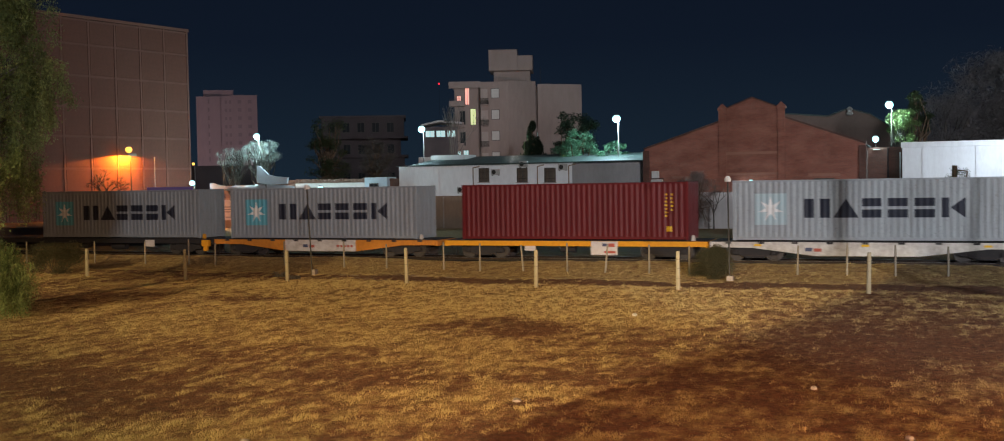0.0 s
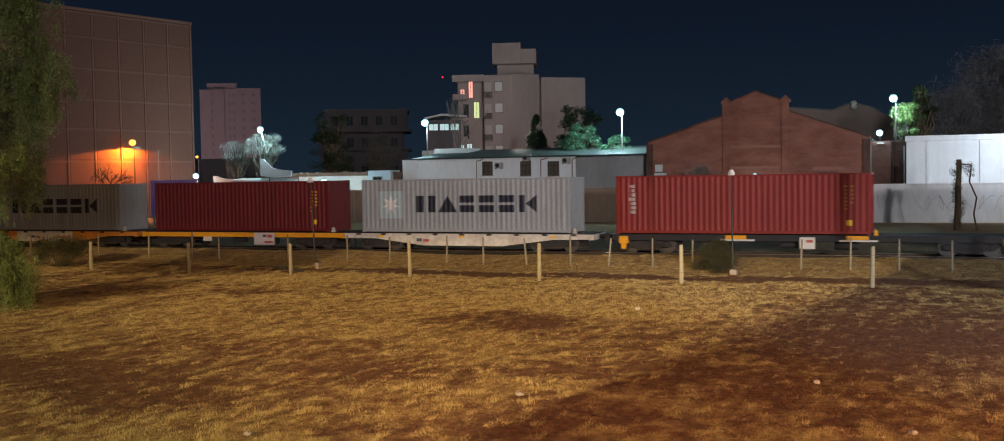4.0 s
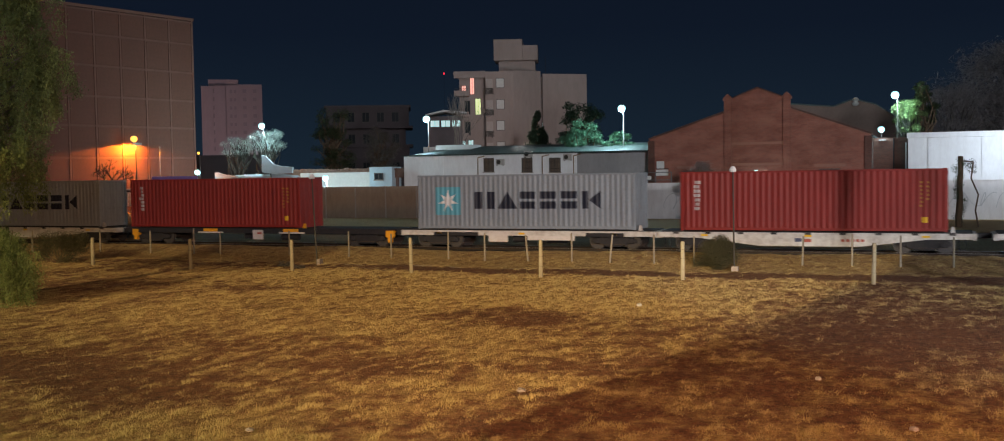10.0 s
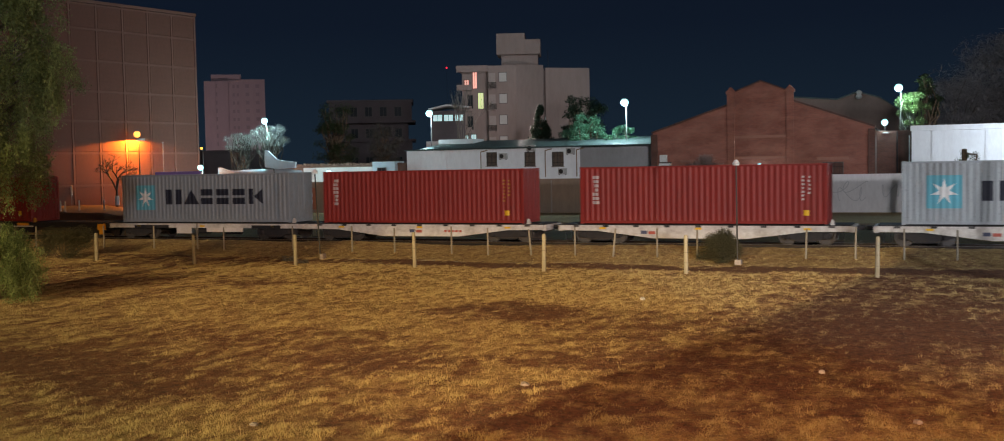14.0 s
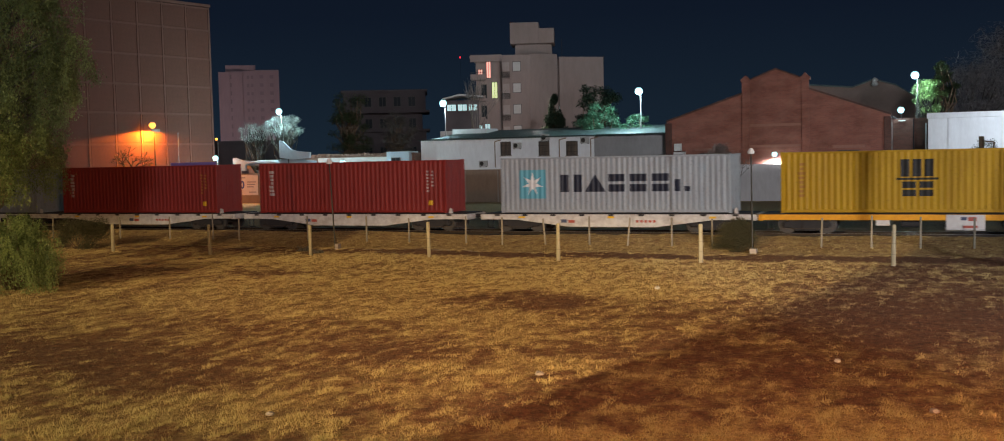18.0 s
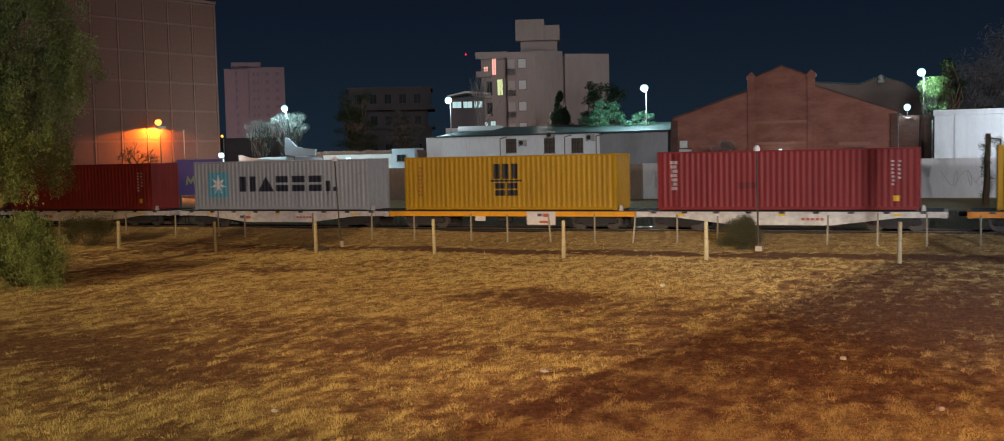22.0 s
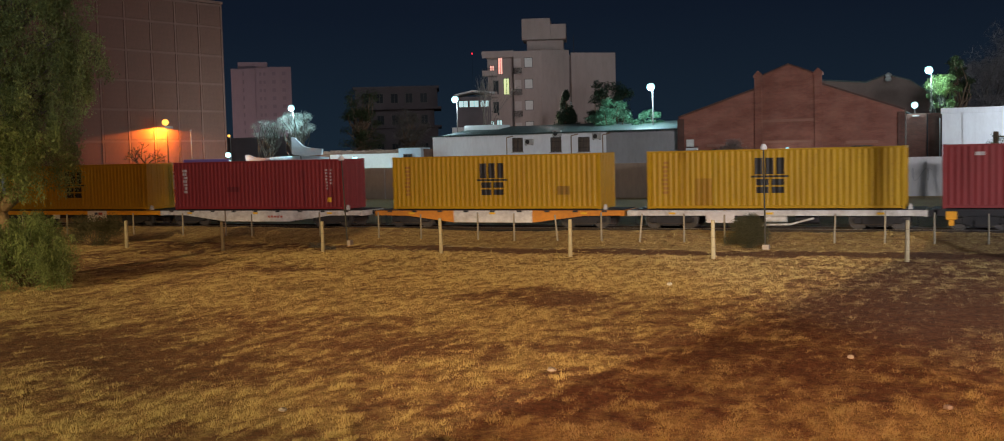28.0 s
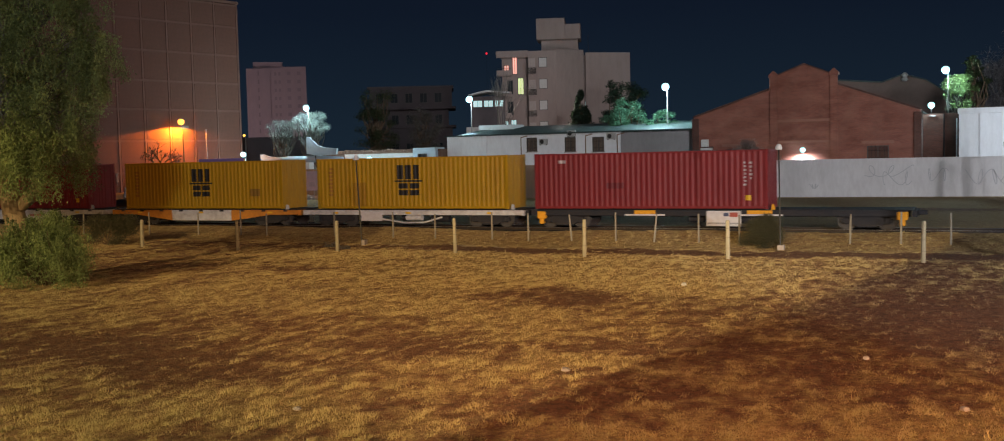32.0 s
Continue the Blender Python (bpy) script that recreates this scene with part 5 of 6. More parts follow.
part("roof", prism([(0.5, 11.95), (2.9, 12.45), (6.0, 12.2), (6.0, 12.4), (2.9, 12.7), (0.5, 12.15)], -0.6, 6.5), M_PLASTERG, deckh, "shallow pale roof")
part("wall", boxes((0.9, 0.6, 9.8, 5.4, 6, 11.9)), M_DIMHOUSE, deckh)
part("terrace_wall", boxes((0.2, -2.0, 0, 5.0, -1.8, 7.75)), M_PLASTERG, deckh, "pale terrace wall")
for k in range(3):
    window(deckh, 1.05 + 1.45 * k, 10.45, 1.3, 0.95, 0.48, "white", sill=False)

# Low roofs, tiled wall and white canopy shapes left of the low white building.
annex = empty("annex_shed", pose(0, 96.0, 0), "low shed with a ragged brown tiled roof", "shed")
part("wall", boxes((-71.1, 0.3, 0, -50.6, 0.6, 3.9)), M_REARWALL, annex, "dull grey back wall")
part("roof", prism([(-71.3, 3.5), (-50.5, 3.9), (-50.5, 4.85), (-58.2, 4.85), (-61.8, 4.8), (-65.3, 4.55), (-71.3, 4.05)], 0.1, 5.0), M_TILE, annex, "brown tiled roof slope")
part("wall", boxes((-61.95, -0.06, 0, -53.45, 0.08, 4.5)), M_SHUTTER, annex, "pale stained front wall")
rg = random.Random(61)
for k in range(52):
    x = -71.2 + k * 0.4
    z = 4.05 + min(1.0, (x + 71.3) / 9.5) * 0.76
    part("ridge_tile", boxes((x, 0.0, z - 0.16, x + 0.37, 0.5, z + rg.uniform(0.05, 0.16)), bevel=0.03), M_TILE, annex)
kiosk = empty("small_pale_kiosk", pose(0, 95.5, 0), "small pale kiosk with a lit front", "kiosk")
part("wall", boxes((-53.4, 0, 0, -50.8, 2.0, 5.0)), M_PALEBLUE, kiosk)
window(kiosk, -52.8, 3.7, 1.0, 0.7, -0.1, "glass")
jet = empty("aircraft_monument", pose(0, 90.6, 0), "white aircraft on a plinth as a monument", "monument")
part("tail_fin", prism([(-64.40, 4.67), (-62.97, 4.44), (-60.75, 4.53), (-60.65, 5.13), (-62.13, 5.27), (-62.97, 5.46), (-63.94, 6.34), (-64.36, 6.43)], 1.88, 2.12), M_JET, jet)
body = lathe([(0.05, -5.0), (0.2, -4.4), (0.32, -3), (0.36, 0), (0.3, 2.5), (0.15, 4.0)], 12)
part("fuselage", body, M_JET, jet, smooth=True).matrix_basis = pose(-64.2, 2.3, 4.11, 0, 90, 0)
part("wing_tip", prism([(-70.05, 3.36), (-68.59, 3.36), (-68.55, 4.02), (-66.94, 4.25), (-68.92, 4.44), (-69.77, 4.71), (-70.15, 4.70)], 1.66, 1.9), M_JET, jet)
part("plinth", boxes((-65.0, 1.9, 0, -64.1, 2.7, 3.78)), M_PLASTERG, jet)
part("plinth", boxes((-69.6, 1.7, 0, -69.2, 1.86, 3.35)), M_PLASTERG, jet)
depot = empty("dark_depot", pose(-83.0, 111.0, 0), "dark flat-roofed depot behind the trees", "building")
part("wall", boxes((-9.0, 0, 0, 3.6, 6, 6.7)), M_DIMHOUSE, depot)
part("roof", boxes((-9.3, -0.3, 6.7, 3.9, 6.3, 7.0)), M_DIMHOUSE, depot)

# Raised road before the mill, with a parked car, a sign and whitewashed posts.
rise = bmesh.new()
rows_ = []
for k in range(18):
    y = 62.5 + 1.75 * k
    z = 1.25 * min(1.0, k / 2)
    e = -0.80 * y
    rows_.append([rise.verts.new(p) for p in ((-130, y, z), (-1.02 * y, y, z + 0.03 * math.sin(k * 2.1)), (-0.93 * y, y, z * 0.92 + 0.03 * math.sin(k * 1.3)), (e, y, -0.05))])
for a, b in zip(rows_, rows_[1:]):
    for k in range(3):
        rise.faces.new((a[k], a[k + 1], b[k + 1], b[k]))
tagged(part("road_embankment", rise, M_VERGE), "raised dusty verge of the road before the mill", "embankment", kind="structure")
carp = empty("parked_car", pose(-79.7, 82.0, 1.25, 0, 0, 42), "dark parked car with one bright headlamp", "car")
part("body", prism([(-0.86, 0.28), (0.86, 0.28), (0.88, 0.75), (0.80, 0.92), (-0.80, 0.92), (-0.88, 0.75)], 0.0, 4.0), M_CARPAINT, carp)
part("cabin", prism([(-0.74, 0.92), (0.74, 0.92), (0.58, 1.42), (-0.58, 1.42)], 1.2, 3.6), M_CARPAINT, carp)
part("windscreen", prism([(-0.66, 0.97), (0.66, 0.97), (0.53, 1.37), (-0.53, 1.37)], 1.14, 1.195), M_GLASS, carp)
part("bumper", boxes((-0.84, -0.08, 0.3, 0.84, -0.005, 0.48), bevel=0.03), M_DARK, carp)
for x, head in ((-0.62, G_HEAD), (0.62, M_GLASS)):
    part("headlamp", lathe([(0.05, -0.05), (0.15, -0.03), (0.16, -0.005)], 12, axis="Y"), head, carp, "lit headlamp" if x < 0 else "unlit headlamp").matrix_basis = pose(x, 0, 0.68)
for x in (-0.80, 0.80):
    for y in (0.75, 3.2):
        wheel = part("wheel", lathe([(0.3, -0.09), (0.31, 0.0), (0.3, 0.09)], 16, axis="Y"), M_DARK, carp)
        wheel.matrix_basis = pose(x, y, 0.31, 0, 0, 90)
        part("rim", lathe([(0.17, -0.1), (0.17, 0.1)], 12, axis="Y"), M_WHEEL, wheel)
notice = empty("pale_notice_board", pose(-79.9, 80.0, 1.25), "small pale notice board on two thin legs", "sign")
part("board", boxes((0, 0, 1.0, 1.7, 0.05, 1.93), bevel=0.01), M_BOARD, notice)
for x in (0.2, 1.5):
    part("leg", boxes((x - 0.03, 0.051, -0.1, x + 0.03, 0.1, 1.8)), M_POLE, notice)
for k in range(3):
    part("text_bar", boxes((0.2, -0.012, 1.2 + 0.24 * k, 1.3 - 0.2 * (k % 2), -0.004, 1.29 + 0.24 * k)), M_PRINTB, notice, "bar of unreadable text")
for x, y in ((-68.0, 68.2), (-66.4, 67.1), (-67.9, 70.2), (-66.1, 71.2)):
    post_ = empty("whitewashed_post", pose(x, y, 1.2), "short whitewashed post on the road verge", "post", "verge posts")
    part("shaft", lathe([(0.07, 0.0), (0.07, 0.8), (0.04, 0.88)], 8), M_WHITE, post_)

# Banner on legs and small boards by the mill.
banner = empty("banner_board", pose(0, 72.0, 0), "violet printed banner board with a lime emblem", "banner")
part("board", boxes((-61.2, 0, 1.36, -56.5, 0.08, 4.35), bevel=0.01), M_BANNER, banner)
part("emblem", prism([(-60.3, 2.2), (-60.1, 3.0), (-59.75, 2.6), (-59.45, 3.0), (-59.15, 2.2), (-59.35, 2.2), (-59.5, 2.6), (-59.75, 2.25), (-60.0, 2.6), (-60.1, 2.2)], -0.012, -0.004), M_LIME, banner, "lime green zigzag emblem")
for k in range(2):
    part("text_bar", boxes((-59.0, -0.012, 2.72 - 0.5 * k, -57.9 + 0.5 * k, -0.004, 3.0 - 0.5 * k)), M_PRINTW, banner, "pale bar of unreadable text")
for x in (-61.0, -56.6):
    part("leg", boxes((x - 0.06, 0.1, -0.1, x + 0.06, 0.2, 4.2)), M_POLE, banner)
sign = empty("lattice_sign", pose(0, 84.0, 0), "pale sign with a lattice panel on two legs", "sign")
part("board", boxes((-74.9, 0, 2.75, -72.3, 0.06, 3.2)), M_BOARD, sign)
part("text_bar", boxes((-74.7, -0.012, 2.87, -72.6, -0.004, 3.05)), M_BLACK, sign)
for k in range(9):
    part("lattice_slat", boxes((-74.9 + 0.3 * k, 0, 1.45, -74.72 + 0.3 * k, 0.04, 2.74)), M_BOARD, sign)
for z in (1.45, 2.05):
    part("lattice_rail", boxes((-74.9, 0.041, z, -72.3, 0.07, z + 0.1)), M_BOARD, sign)
for x in (-74.8, -72.4):
    part("leg", boxes((x - 0.05, 0.071, -0.1, x + 0.05, 0.14, 3.1)), M_POLE, sign)
poster = empty("red_poster_board", pose(0, 90.9, 0), "faded red poster board on the grey wall", "poster")
part("board", boxes((-61.0, 0, 0.33, -57.3, 0.05, 2.5)), M_POSTER, poster)
part("emblem", lathe([(0.55, -0.012), (0.55, -0.004)], 14, axis="Y"), M_POSTERO, poster, "round pale emblem").matrix_basis = pose(-60.25, 0, 1.5)
for k in range(2):
    part("text_bar", boxes((-59.4, -0.012, 1.6 - 0.65 * k, -57.7, -0.004, 1.95 - 0.65 * k)), M_PRINTW, poster, "pale bar of unreadable text")
board2 = empty("anniversary_board", pose(0, 90.9, 0), "white anniversary board with blue figures on the wall", "sign")
part("board", boxes((-69.75, 0, 0.85, -66.1, 0.05, 2.95)), M_MURAL, board2)
curve = bpy.data.curves.new("figures", "FONT")
curve.body, curve.size, curve.extrude = "100", 1.1, 0.004
curve.offset = 0.035
holder = bpy.data.objects.new("figures", curve)
digits = bpy.data.meshes.new_from_object(holder)
bpy.data.objects.remove(holder)
bm = bmesh.new()
bm.from_mesh(digits)
part("figures", bm, M_FIGURE, board2, "bold blue figures 100").matrix_basis = pose(-69.4, -0.008, 1.55, 90, 0, 0)
for x0, x1, z in ((-69.25, -68.2, 1.2), (-67.4, -66.3, 2.15), (-67.4, -66.4, 1.9), (-67.4, -66.6, 1.65), (-67.2, -66.3, 1.1), (-69.25, -67.6, 2.6)):
    part("text_bar", boxes((x0, -0.012, z, x1, -0.004, z + 0.12)), M_PRINTB, board2, "small bar of unreadable text")
board3 = empty("faded_mural_board", pose(0, 90.9, 0), "faded violet-grey mural board on the wall", "mural")
part("board", boxes((-65.25, 0, 0.88, -61.35, 0.05, 2.86)), M_MURALV, board3)
for x0, x1, z0, z1 in ((-64.2, -63.5, 1.6, 2.2), (-63.1, -62.4, 1.3, 1.75), (-64.9, -64.4, 1.2, 1.5)):
    part("faded_patch", boxes((x0, -0.012, z0, x1, -0.004, z1)), M_PRINTB, board3, "faded violet patch")
rack = empty("wall_top_rack", pose(0, 91.6, 0), "steel rack with white tanks behind the wall", "rack")
for x in (-23.9, -22.6, -21.2):
    part("post", boxes((x - 0.04, 0, 0, x + 0.04, 0.08, 4.1)), M_POLE, rack)
for z in (3.35, 4.02):
    part("rail", boxes((-23.95, -0.02, z, -21.1, 0.0, z + 0.07)), M_POLE, rack)
part("tank", boxes((-22.6, 0.1, 3.75, -21.6, 0.7, 4.3), bevel=0.05), M_WHITE, rack, "small white tank")
part("tank", boxes((-23.8, 0.1, 3.4, -23.1, 0.6, 3.75), bevel=0.05), M_WHITE, rack, "small white tank")
unit = empty("air_conditioner", pose(-23.5, 95.7, 4.4), "white air-conditioner unit on the brick warehouse", "air conditioner", "air conditioners")
part("casing", boxes((0, -0.02, 0, 0.66, 0.28, 0.66), bevel=0.02), M_WHITE, unit)
part("bracket", boxes((0.02, -0.02, -0.06, 1.1, 0.28, -0.005)), M_GRILLE, unit)
pp = empty("pale_slim_pole", pose(-75.0, 89.57, 0), "pale slim pole before the mill wall", "pole")
part("shaft", tube((0, 0, 0), (0, 0, 7.4), 0.06, 0.045, 8), M_POLE, pp)
part("cap", lathe([(0.08, 7.38), (0.09, 7.45), (0.03, 7.52)], 8), M_POLE, pp)

# ---- lamps that show ----
def street_lamp(where, height, label, arm=0.0, head=G_WHITE, r=0.34, pole=True, lean=None, dark=False):
    x, y, z = where
    s = empty("street_lamp", pose(x, y, 0), label, "street lamp", "lamps behind the tracks")
    if lean:
        bm = tube((lean, 0.2, -0.1), (0.05, 0.2, z - 0.1), 0.075, 0.05, 8)
        tube((0.05, 0.2, z - 0.1), (0, 0.05, z + 0.1), 0.04, 0.03, 6, bm)
        part("pole", bm, M_DARKPOLE, s)
    elif pole:
        bm = tube((arm, 0.25, 0), (arm, 0.25, z - 0.2), 0.09, 0.05, 8)
        tube((arm, 0.25, z - 0.2), (0, 0.05, z + 0.1), 0.04, 0.03, 6, bm)
        part("pole", bm, M_DARKPOLE if dark else M_POLE, s)
    else:
        part("bracket", tube((0, 0.0, z + 0.3), (0, 0.75, z - 0.75), 0.03, 0.03, 6), M_POLE, s)
    part("lamp_head", lathe([(r * 0.55, r * 0.78), (r * 0.5, r * 0.95), (r * 0.2, r * 1.05)], 14), M_POLE, s).matrix_basis = pose(0, 0, z + 0.12)
    # Globe larger than a real lens, to take in the lamp's glare.
    part("lens", lathe([(r * 0.25, -0.97 * r), (r * 0.7, -0.7 * r), (r * 0.95, -0.3 * r), (r, 0.0), (r * 0.9, 0.4 * r), (r * 0.5, 0.8 * r)], 16), head, s, "glowing lens", True).matrix_basis = pose(0, 0, z + 0.12)
    return s


street_lamp((-50.0, 102.0, 9.96), 10, "cold white street lamp on a slim pole", 0.1, r=0.38)
street_lamp((-28.1, 100.5, 10.2), 10, "cold white street lamp on a slim pole", 0.1, r=0.38)
street_lamp((-3.2, 104.0, 10.7), 10, "cold white street lamp in the tree", 0.2, r=0.36, dark=True)
street_lamp((-64.2, 92.4, 9.34), 8, "cold white street lamp on a leaning dark pole", r=0.33, lean=1.56)
street_lamp((-4.1, 97.0, 7.35), 7, "cold white wall lamp on a short arm", pole=False, r=0.28)
street_lamp((-71.4, 91.0, 4.64), 5, "cold white low lamp", r=0.3)
street_lamp((-56.6, 92.2, 3.85), 4, "cold white low lamp", r=0.3)
street_lamp((-14.46, 95.45, 3.8), 4, "white wall lamp over the gate", pole=False, r=0.24)
part("gate_canopy", boxes((-15.5, -0.7, 2.98, -13.2, 0.0, 3.1), bevel=0.01), M_WHITE, shed, "white canopy over the gate")
street_lamp((-78.23, 100.0, 6.88), 7, "small orange lamp on a slim pole", head=G_SODIUM, r=0.16)
sodium = street_lamp((-75.75, 86.6, 8.15), 8, "orange sodium lamp on the mill wall", head=G_SODIUM, r=0.34, dark=True)
# Plate not known on this lamp, added to keep its orange off the yard.
part("spill_blocker", boxes((-0.5, -0.27, 7.56, 0.5, -0.25, 7.86)), M_POLE, sodium, "added plate that blocks the lamp's spill").matrix_basis = pose(0.3, -0.07, 0, 0, 0, 76.6)
beacon = empty("red_beacon", pose(-187.6, 400.0, 0), "red warning light on a distant mast", "mast")
part("mast", tube((0, 0, 0), (0, 0, 45.0), 0.05, 0.03, 6), M_DARK, beacon)
part("lens", lathe([(0.2, -0.36), (0.36, 0), (0.2, 0.36)], 8), G_RED, beacon).matrix_basis = pose(0, 0, 45.4)

lamp("lamp_light", "POINT", (-50.0, 101.6, 9.4), 800, WHITE, 0.4)
lamp("lamp_light", "POINT", (-28.1, 100.0, 9.6), 4200, WHITE, 0.4)
lamp("lamp_light", "POINT", (-3.2, 103.5, 10.1), 3000, WHITE, 0.4)
lamp("lamp_light", "POINT", (-64.2, 92.2, 8.8), 2500, WHITE, 0.3)
lamp("lamp_light", "POINT", (-4.1, 96.9, 6.95), 90, WHITE, 0.2)
lamp("lamp_light", "POINT", (-71.4, 91.6, 4.3), 320, WHITE, 0.3)
lamp("lamp_light", "SPOT", (-14.46, 95.3, 3.6), 1500, (0.80, 0.93, 1.0), 0.12, (-14.46, 95.9, 0.0), 162, 0.6)
# No lamp known here: added to brighten the hall's front.
lamp("hall_fill_light", "SPOT", (9.0, 88.0, 8.5), 3700, (0.74, 0.87, 1.0), 0.3, (6.0, 95.0, 5.0), 120, 1.0)
lamp("lamp_light", "POINT", (-56.6, 92.0, 3.4), 560, WHITE, 0.2)
# Unseen lights added to brighten the apartments and the far tower.
lamp("town_fill_light", "POINT", (-46.0, 119.0, 9.0), 1700, (1.0, 0.84, 0.80), 0.5)
lamp("town_fill_light", "POINT", (-215.0, 275.0, 9.0), 17000, (1.0, 0.76, 0.76), 1.0)
lamp("sodium_light", "SPOT", (-75.75, 86.5, 7.85), 6600, SODIUM, 0.1, (-75.85, 86.52, 0.0), 166, 0.06)

# ---- fences, poles ----
fence = empty("timber_fence", pose(0, 40.5, 0), "row of pale timber fence posts with slack wires", "fence")
FRONT = ((-38.2, 1.36, 0.09, 1), (-32.3, 1.42, 0.085, -1), (-26.7, 1.40, 0.085, 0), (-20.7, 1.52, 0.08, -1), (-14.8, 1.55, 0.085, 0.5), (-8.95, 1.50, 0.085, 0), (-1.97, 1.50, 0.085, 1), (4.6, 1.5, 0.085, 0), (-44.0, 1.4, 0.085, 0))
for x, h, r, lean in FRONT:
    z = ground_height(x, 40.5)
    bm = lathe([(r, -0.3), (r * 1.02, 0.1), (r * 0.96, h * 0.5), (r * 0.92, h - 0.03), (r * 0.7, h)], 9)
    part("post", bm, M_TIMBER, fence).matrix_basis = pose(x, 0, z, 0, lean, 0)
xs = sorted(p[0] for p in FRONT)
for zz in (0.45, 0.85, 1.2):
    pts = []
    for a, b in zip(xs, xs[1:]):
        pts += [(a + (b - a) * u / 4, -0.09, zz - 0.25 * (u / 4) * (1 - u / 4)) for u in range(4)]
    part("wire", cable(pts + [(xs[-1], -0.09, zz)], 0.004), M_WIRE, fence, "thin slack wire")
back = empty("stake_fence", pose(0, 46.2, 0), "row of thin leaning grey stakes with wire", "fence")
STAKES = ((-51.5, 1.3, 0), (-48.0, 1.3, 2), (-43.0, 1.35, 0), (-39.5, 1.35, 0), (-36.6, 1.5, 0), (-34.9, 1.3, 1), (-30.6, 1.4, 0), (-27.1, 1.4, 0), (-24.7, 1.3, 0), (-21.6, 1.4, 0), (-19.7, 1.35, 0), (-17.5, 1.3, -5), (-15.35, 1.4, 0), (-13.55, 1.35, 6), (-11.5, 1.35, 0), (-9.7, 1.3, 0), (-5.1, 1.35, 2), (-3.1, 1.45, 1), (-1.2, 1.4, 0), (0.8, 1.35, 0), (3.0, 1.35, -1), (5.4, 1.35, 0))
for x, h, lean in STAKES:
    part("stake", lathe([(0.045, -0.2), (0.05, 0.3), (0.04, h)], 7), M_STAKE, back).matrix_basis = pose(x, 0, 0.05, 0, lean, 0)
for zz in (0.5, 0.95):
    part("wire", cable([(s[0], -0.05, zz) for s in STAKES], 0.004), M_WIRE, back, "thin wire")
for x, y, h, lean in ((-27.4, 43.7, 4.15, -2.6), (-7.73, 44.9, 4.2, -0.5)):
    pl = empty("camera_pole", pose(x, y, ground_height(x, y), 0, lean, 0), "slim dark pole with a small white cap, in a concrete foot", "pole", "slim poles by the track")
    part("pole", tube((0, 0, 0), (0, 0, h), 0.038, 0.03, 8), M_DARKPOLE, pl)
    part("cap", lathe([(0.13, h - 0.04), (0.15, h + 0.05), (0.08, h + 0.18), (0.03, h + 0.2)], 10), M_WHITE, pl)
    part("foot", boxes((0.1 if x < -20 else -0.1, -0.2, -0.1, 0.28 if x < -20 else 0.18, 0.1, 0.26 if x < -20 else 0.2), bevel=0.02), M_CONCRETE, pl)

# Litter and stones on the field.
def lump(name, x, y, r, label, category, seed, flat=0.6, material=M_LITTER):
    rg = random.Random(seed)
    bm = bmesh.new()
    bmesh.ops.create_icosphere(bm, subdivisions=2, radius=r)
    for v in bm.verts:
        v.co *= rg.uniform(0.75, 1.2)
        v.co.z = v.co.z * flat + r * flat * 0.7
    o = part(name, bm, material)
    o.matrix_basis = pose(x, y, ground_height(x, y) - 0.02, 0, 0, seed * 40)
    tagged(o, label, category, "litter on the field")


lump("crumpled_bag", -7.39, 19.0, 0.09, "crumpled pale plastic bag on dry grass", "litter", 1)
lump("crumpled_bag", -0.27, 18.3, 0.085, "crumpled pale plastic bag on bare soil", "litter", 2)
lump("stone", -10.6, 14.7, 0.075, "pale stone in dry grass", "stone", 3)
lump("litter_scrap", -2.14, 22.2, 0.06, "tiny white scrap of litter", "litter", 4, 0.9, M_WHITE)
lump("litter_scrap", -8.6, 32.6, 0.085, "white scrap of litter in the grass", "litter", 5, 0.8, M_WHITE)
for k in range(6):
    lump("concrete_rubble", -64.6 + 0.62 * k, 90.0 + 0.12 * (k % 3), 0.36 + 0.05 * (k % 2), "pale broken concrete rubble against the wall", "rubble", 51 + k, 0.75)


edging = empty("path_edging", pose(-26.9, 43.5, 0, 0, 0, 4.2), "line of pale half-sunk concrete edging beside the worn path", "kerb")
rg = random.Random(71)
for k in range(11):
    h = rg.uniform(-0.01, 0.025)
    part("kerb_stone", boxes((0, -0.06, -0.12, rg.uniform(1.0, 1.12), 0.0, h), bevel=0.012), M_STAKE, edging).matrix_basis = pose(1.12 * k, 0, ground_height(-26.9 + 1.12 * k, 43.5 + 0.08 * k), 0, rg.uniform(-1, 1), rg.uniform(-2, 2))
stick = empty("fallen_branch", pose(-23.9, 41.3, ground_height(-23.9, 41.3), 0, 0, -22), "thin dry branch fallen on the grass", "branch")
bm = cable([(0.28 * k, 0.05 * math.sin(k * 1.7), 0.05 + 0.09 * abs(math.sin(k * 0.9))) for k in range(10)], 0.022, 5)
part("stem", bm, M_BARK, stick)
for x, a in ((0.8, 38), (1.5, -32), (2.1, 40)):
    part("side_twig", cable([(0.12 * k, 0, 0.09 + 0.03 * k) for k in range(6)], 0.012, 4), M_BARK, stick).matrix_basis = pose(x, 0, 0, 0, 0, a)


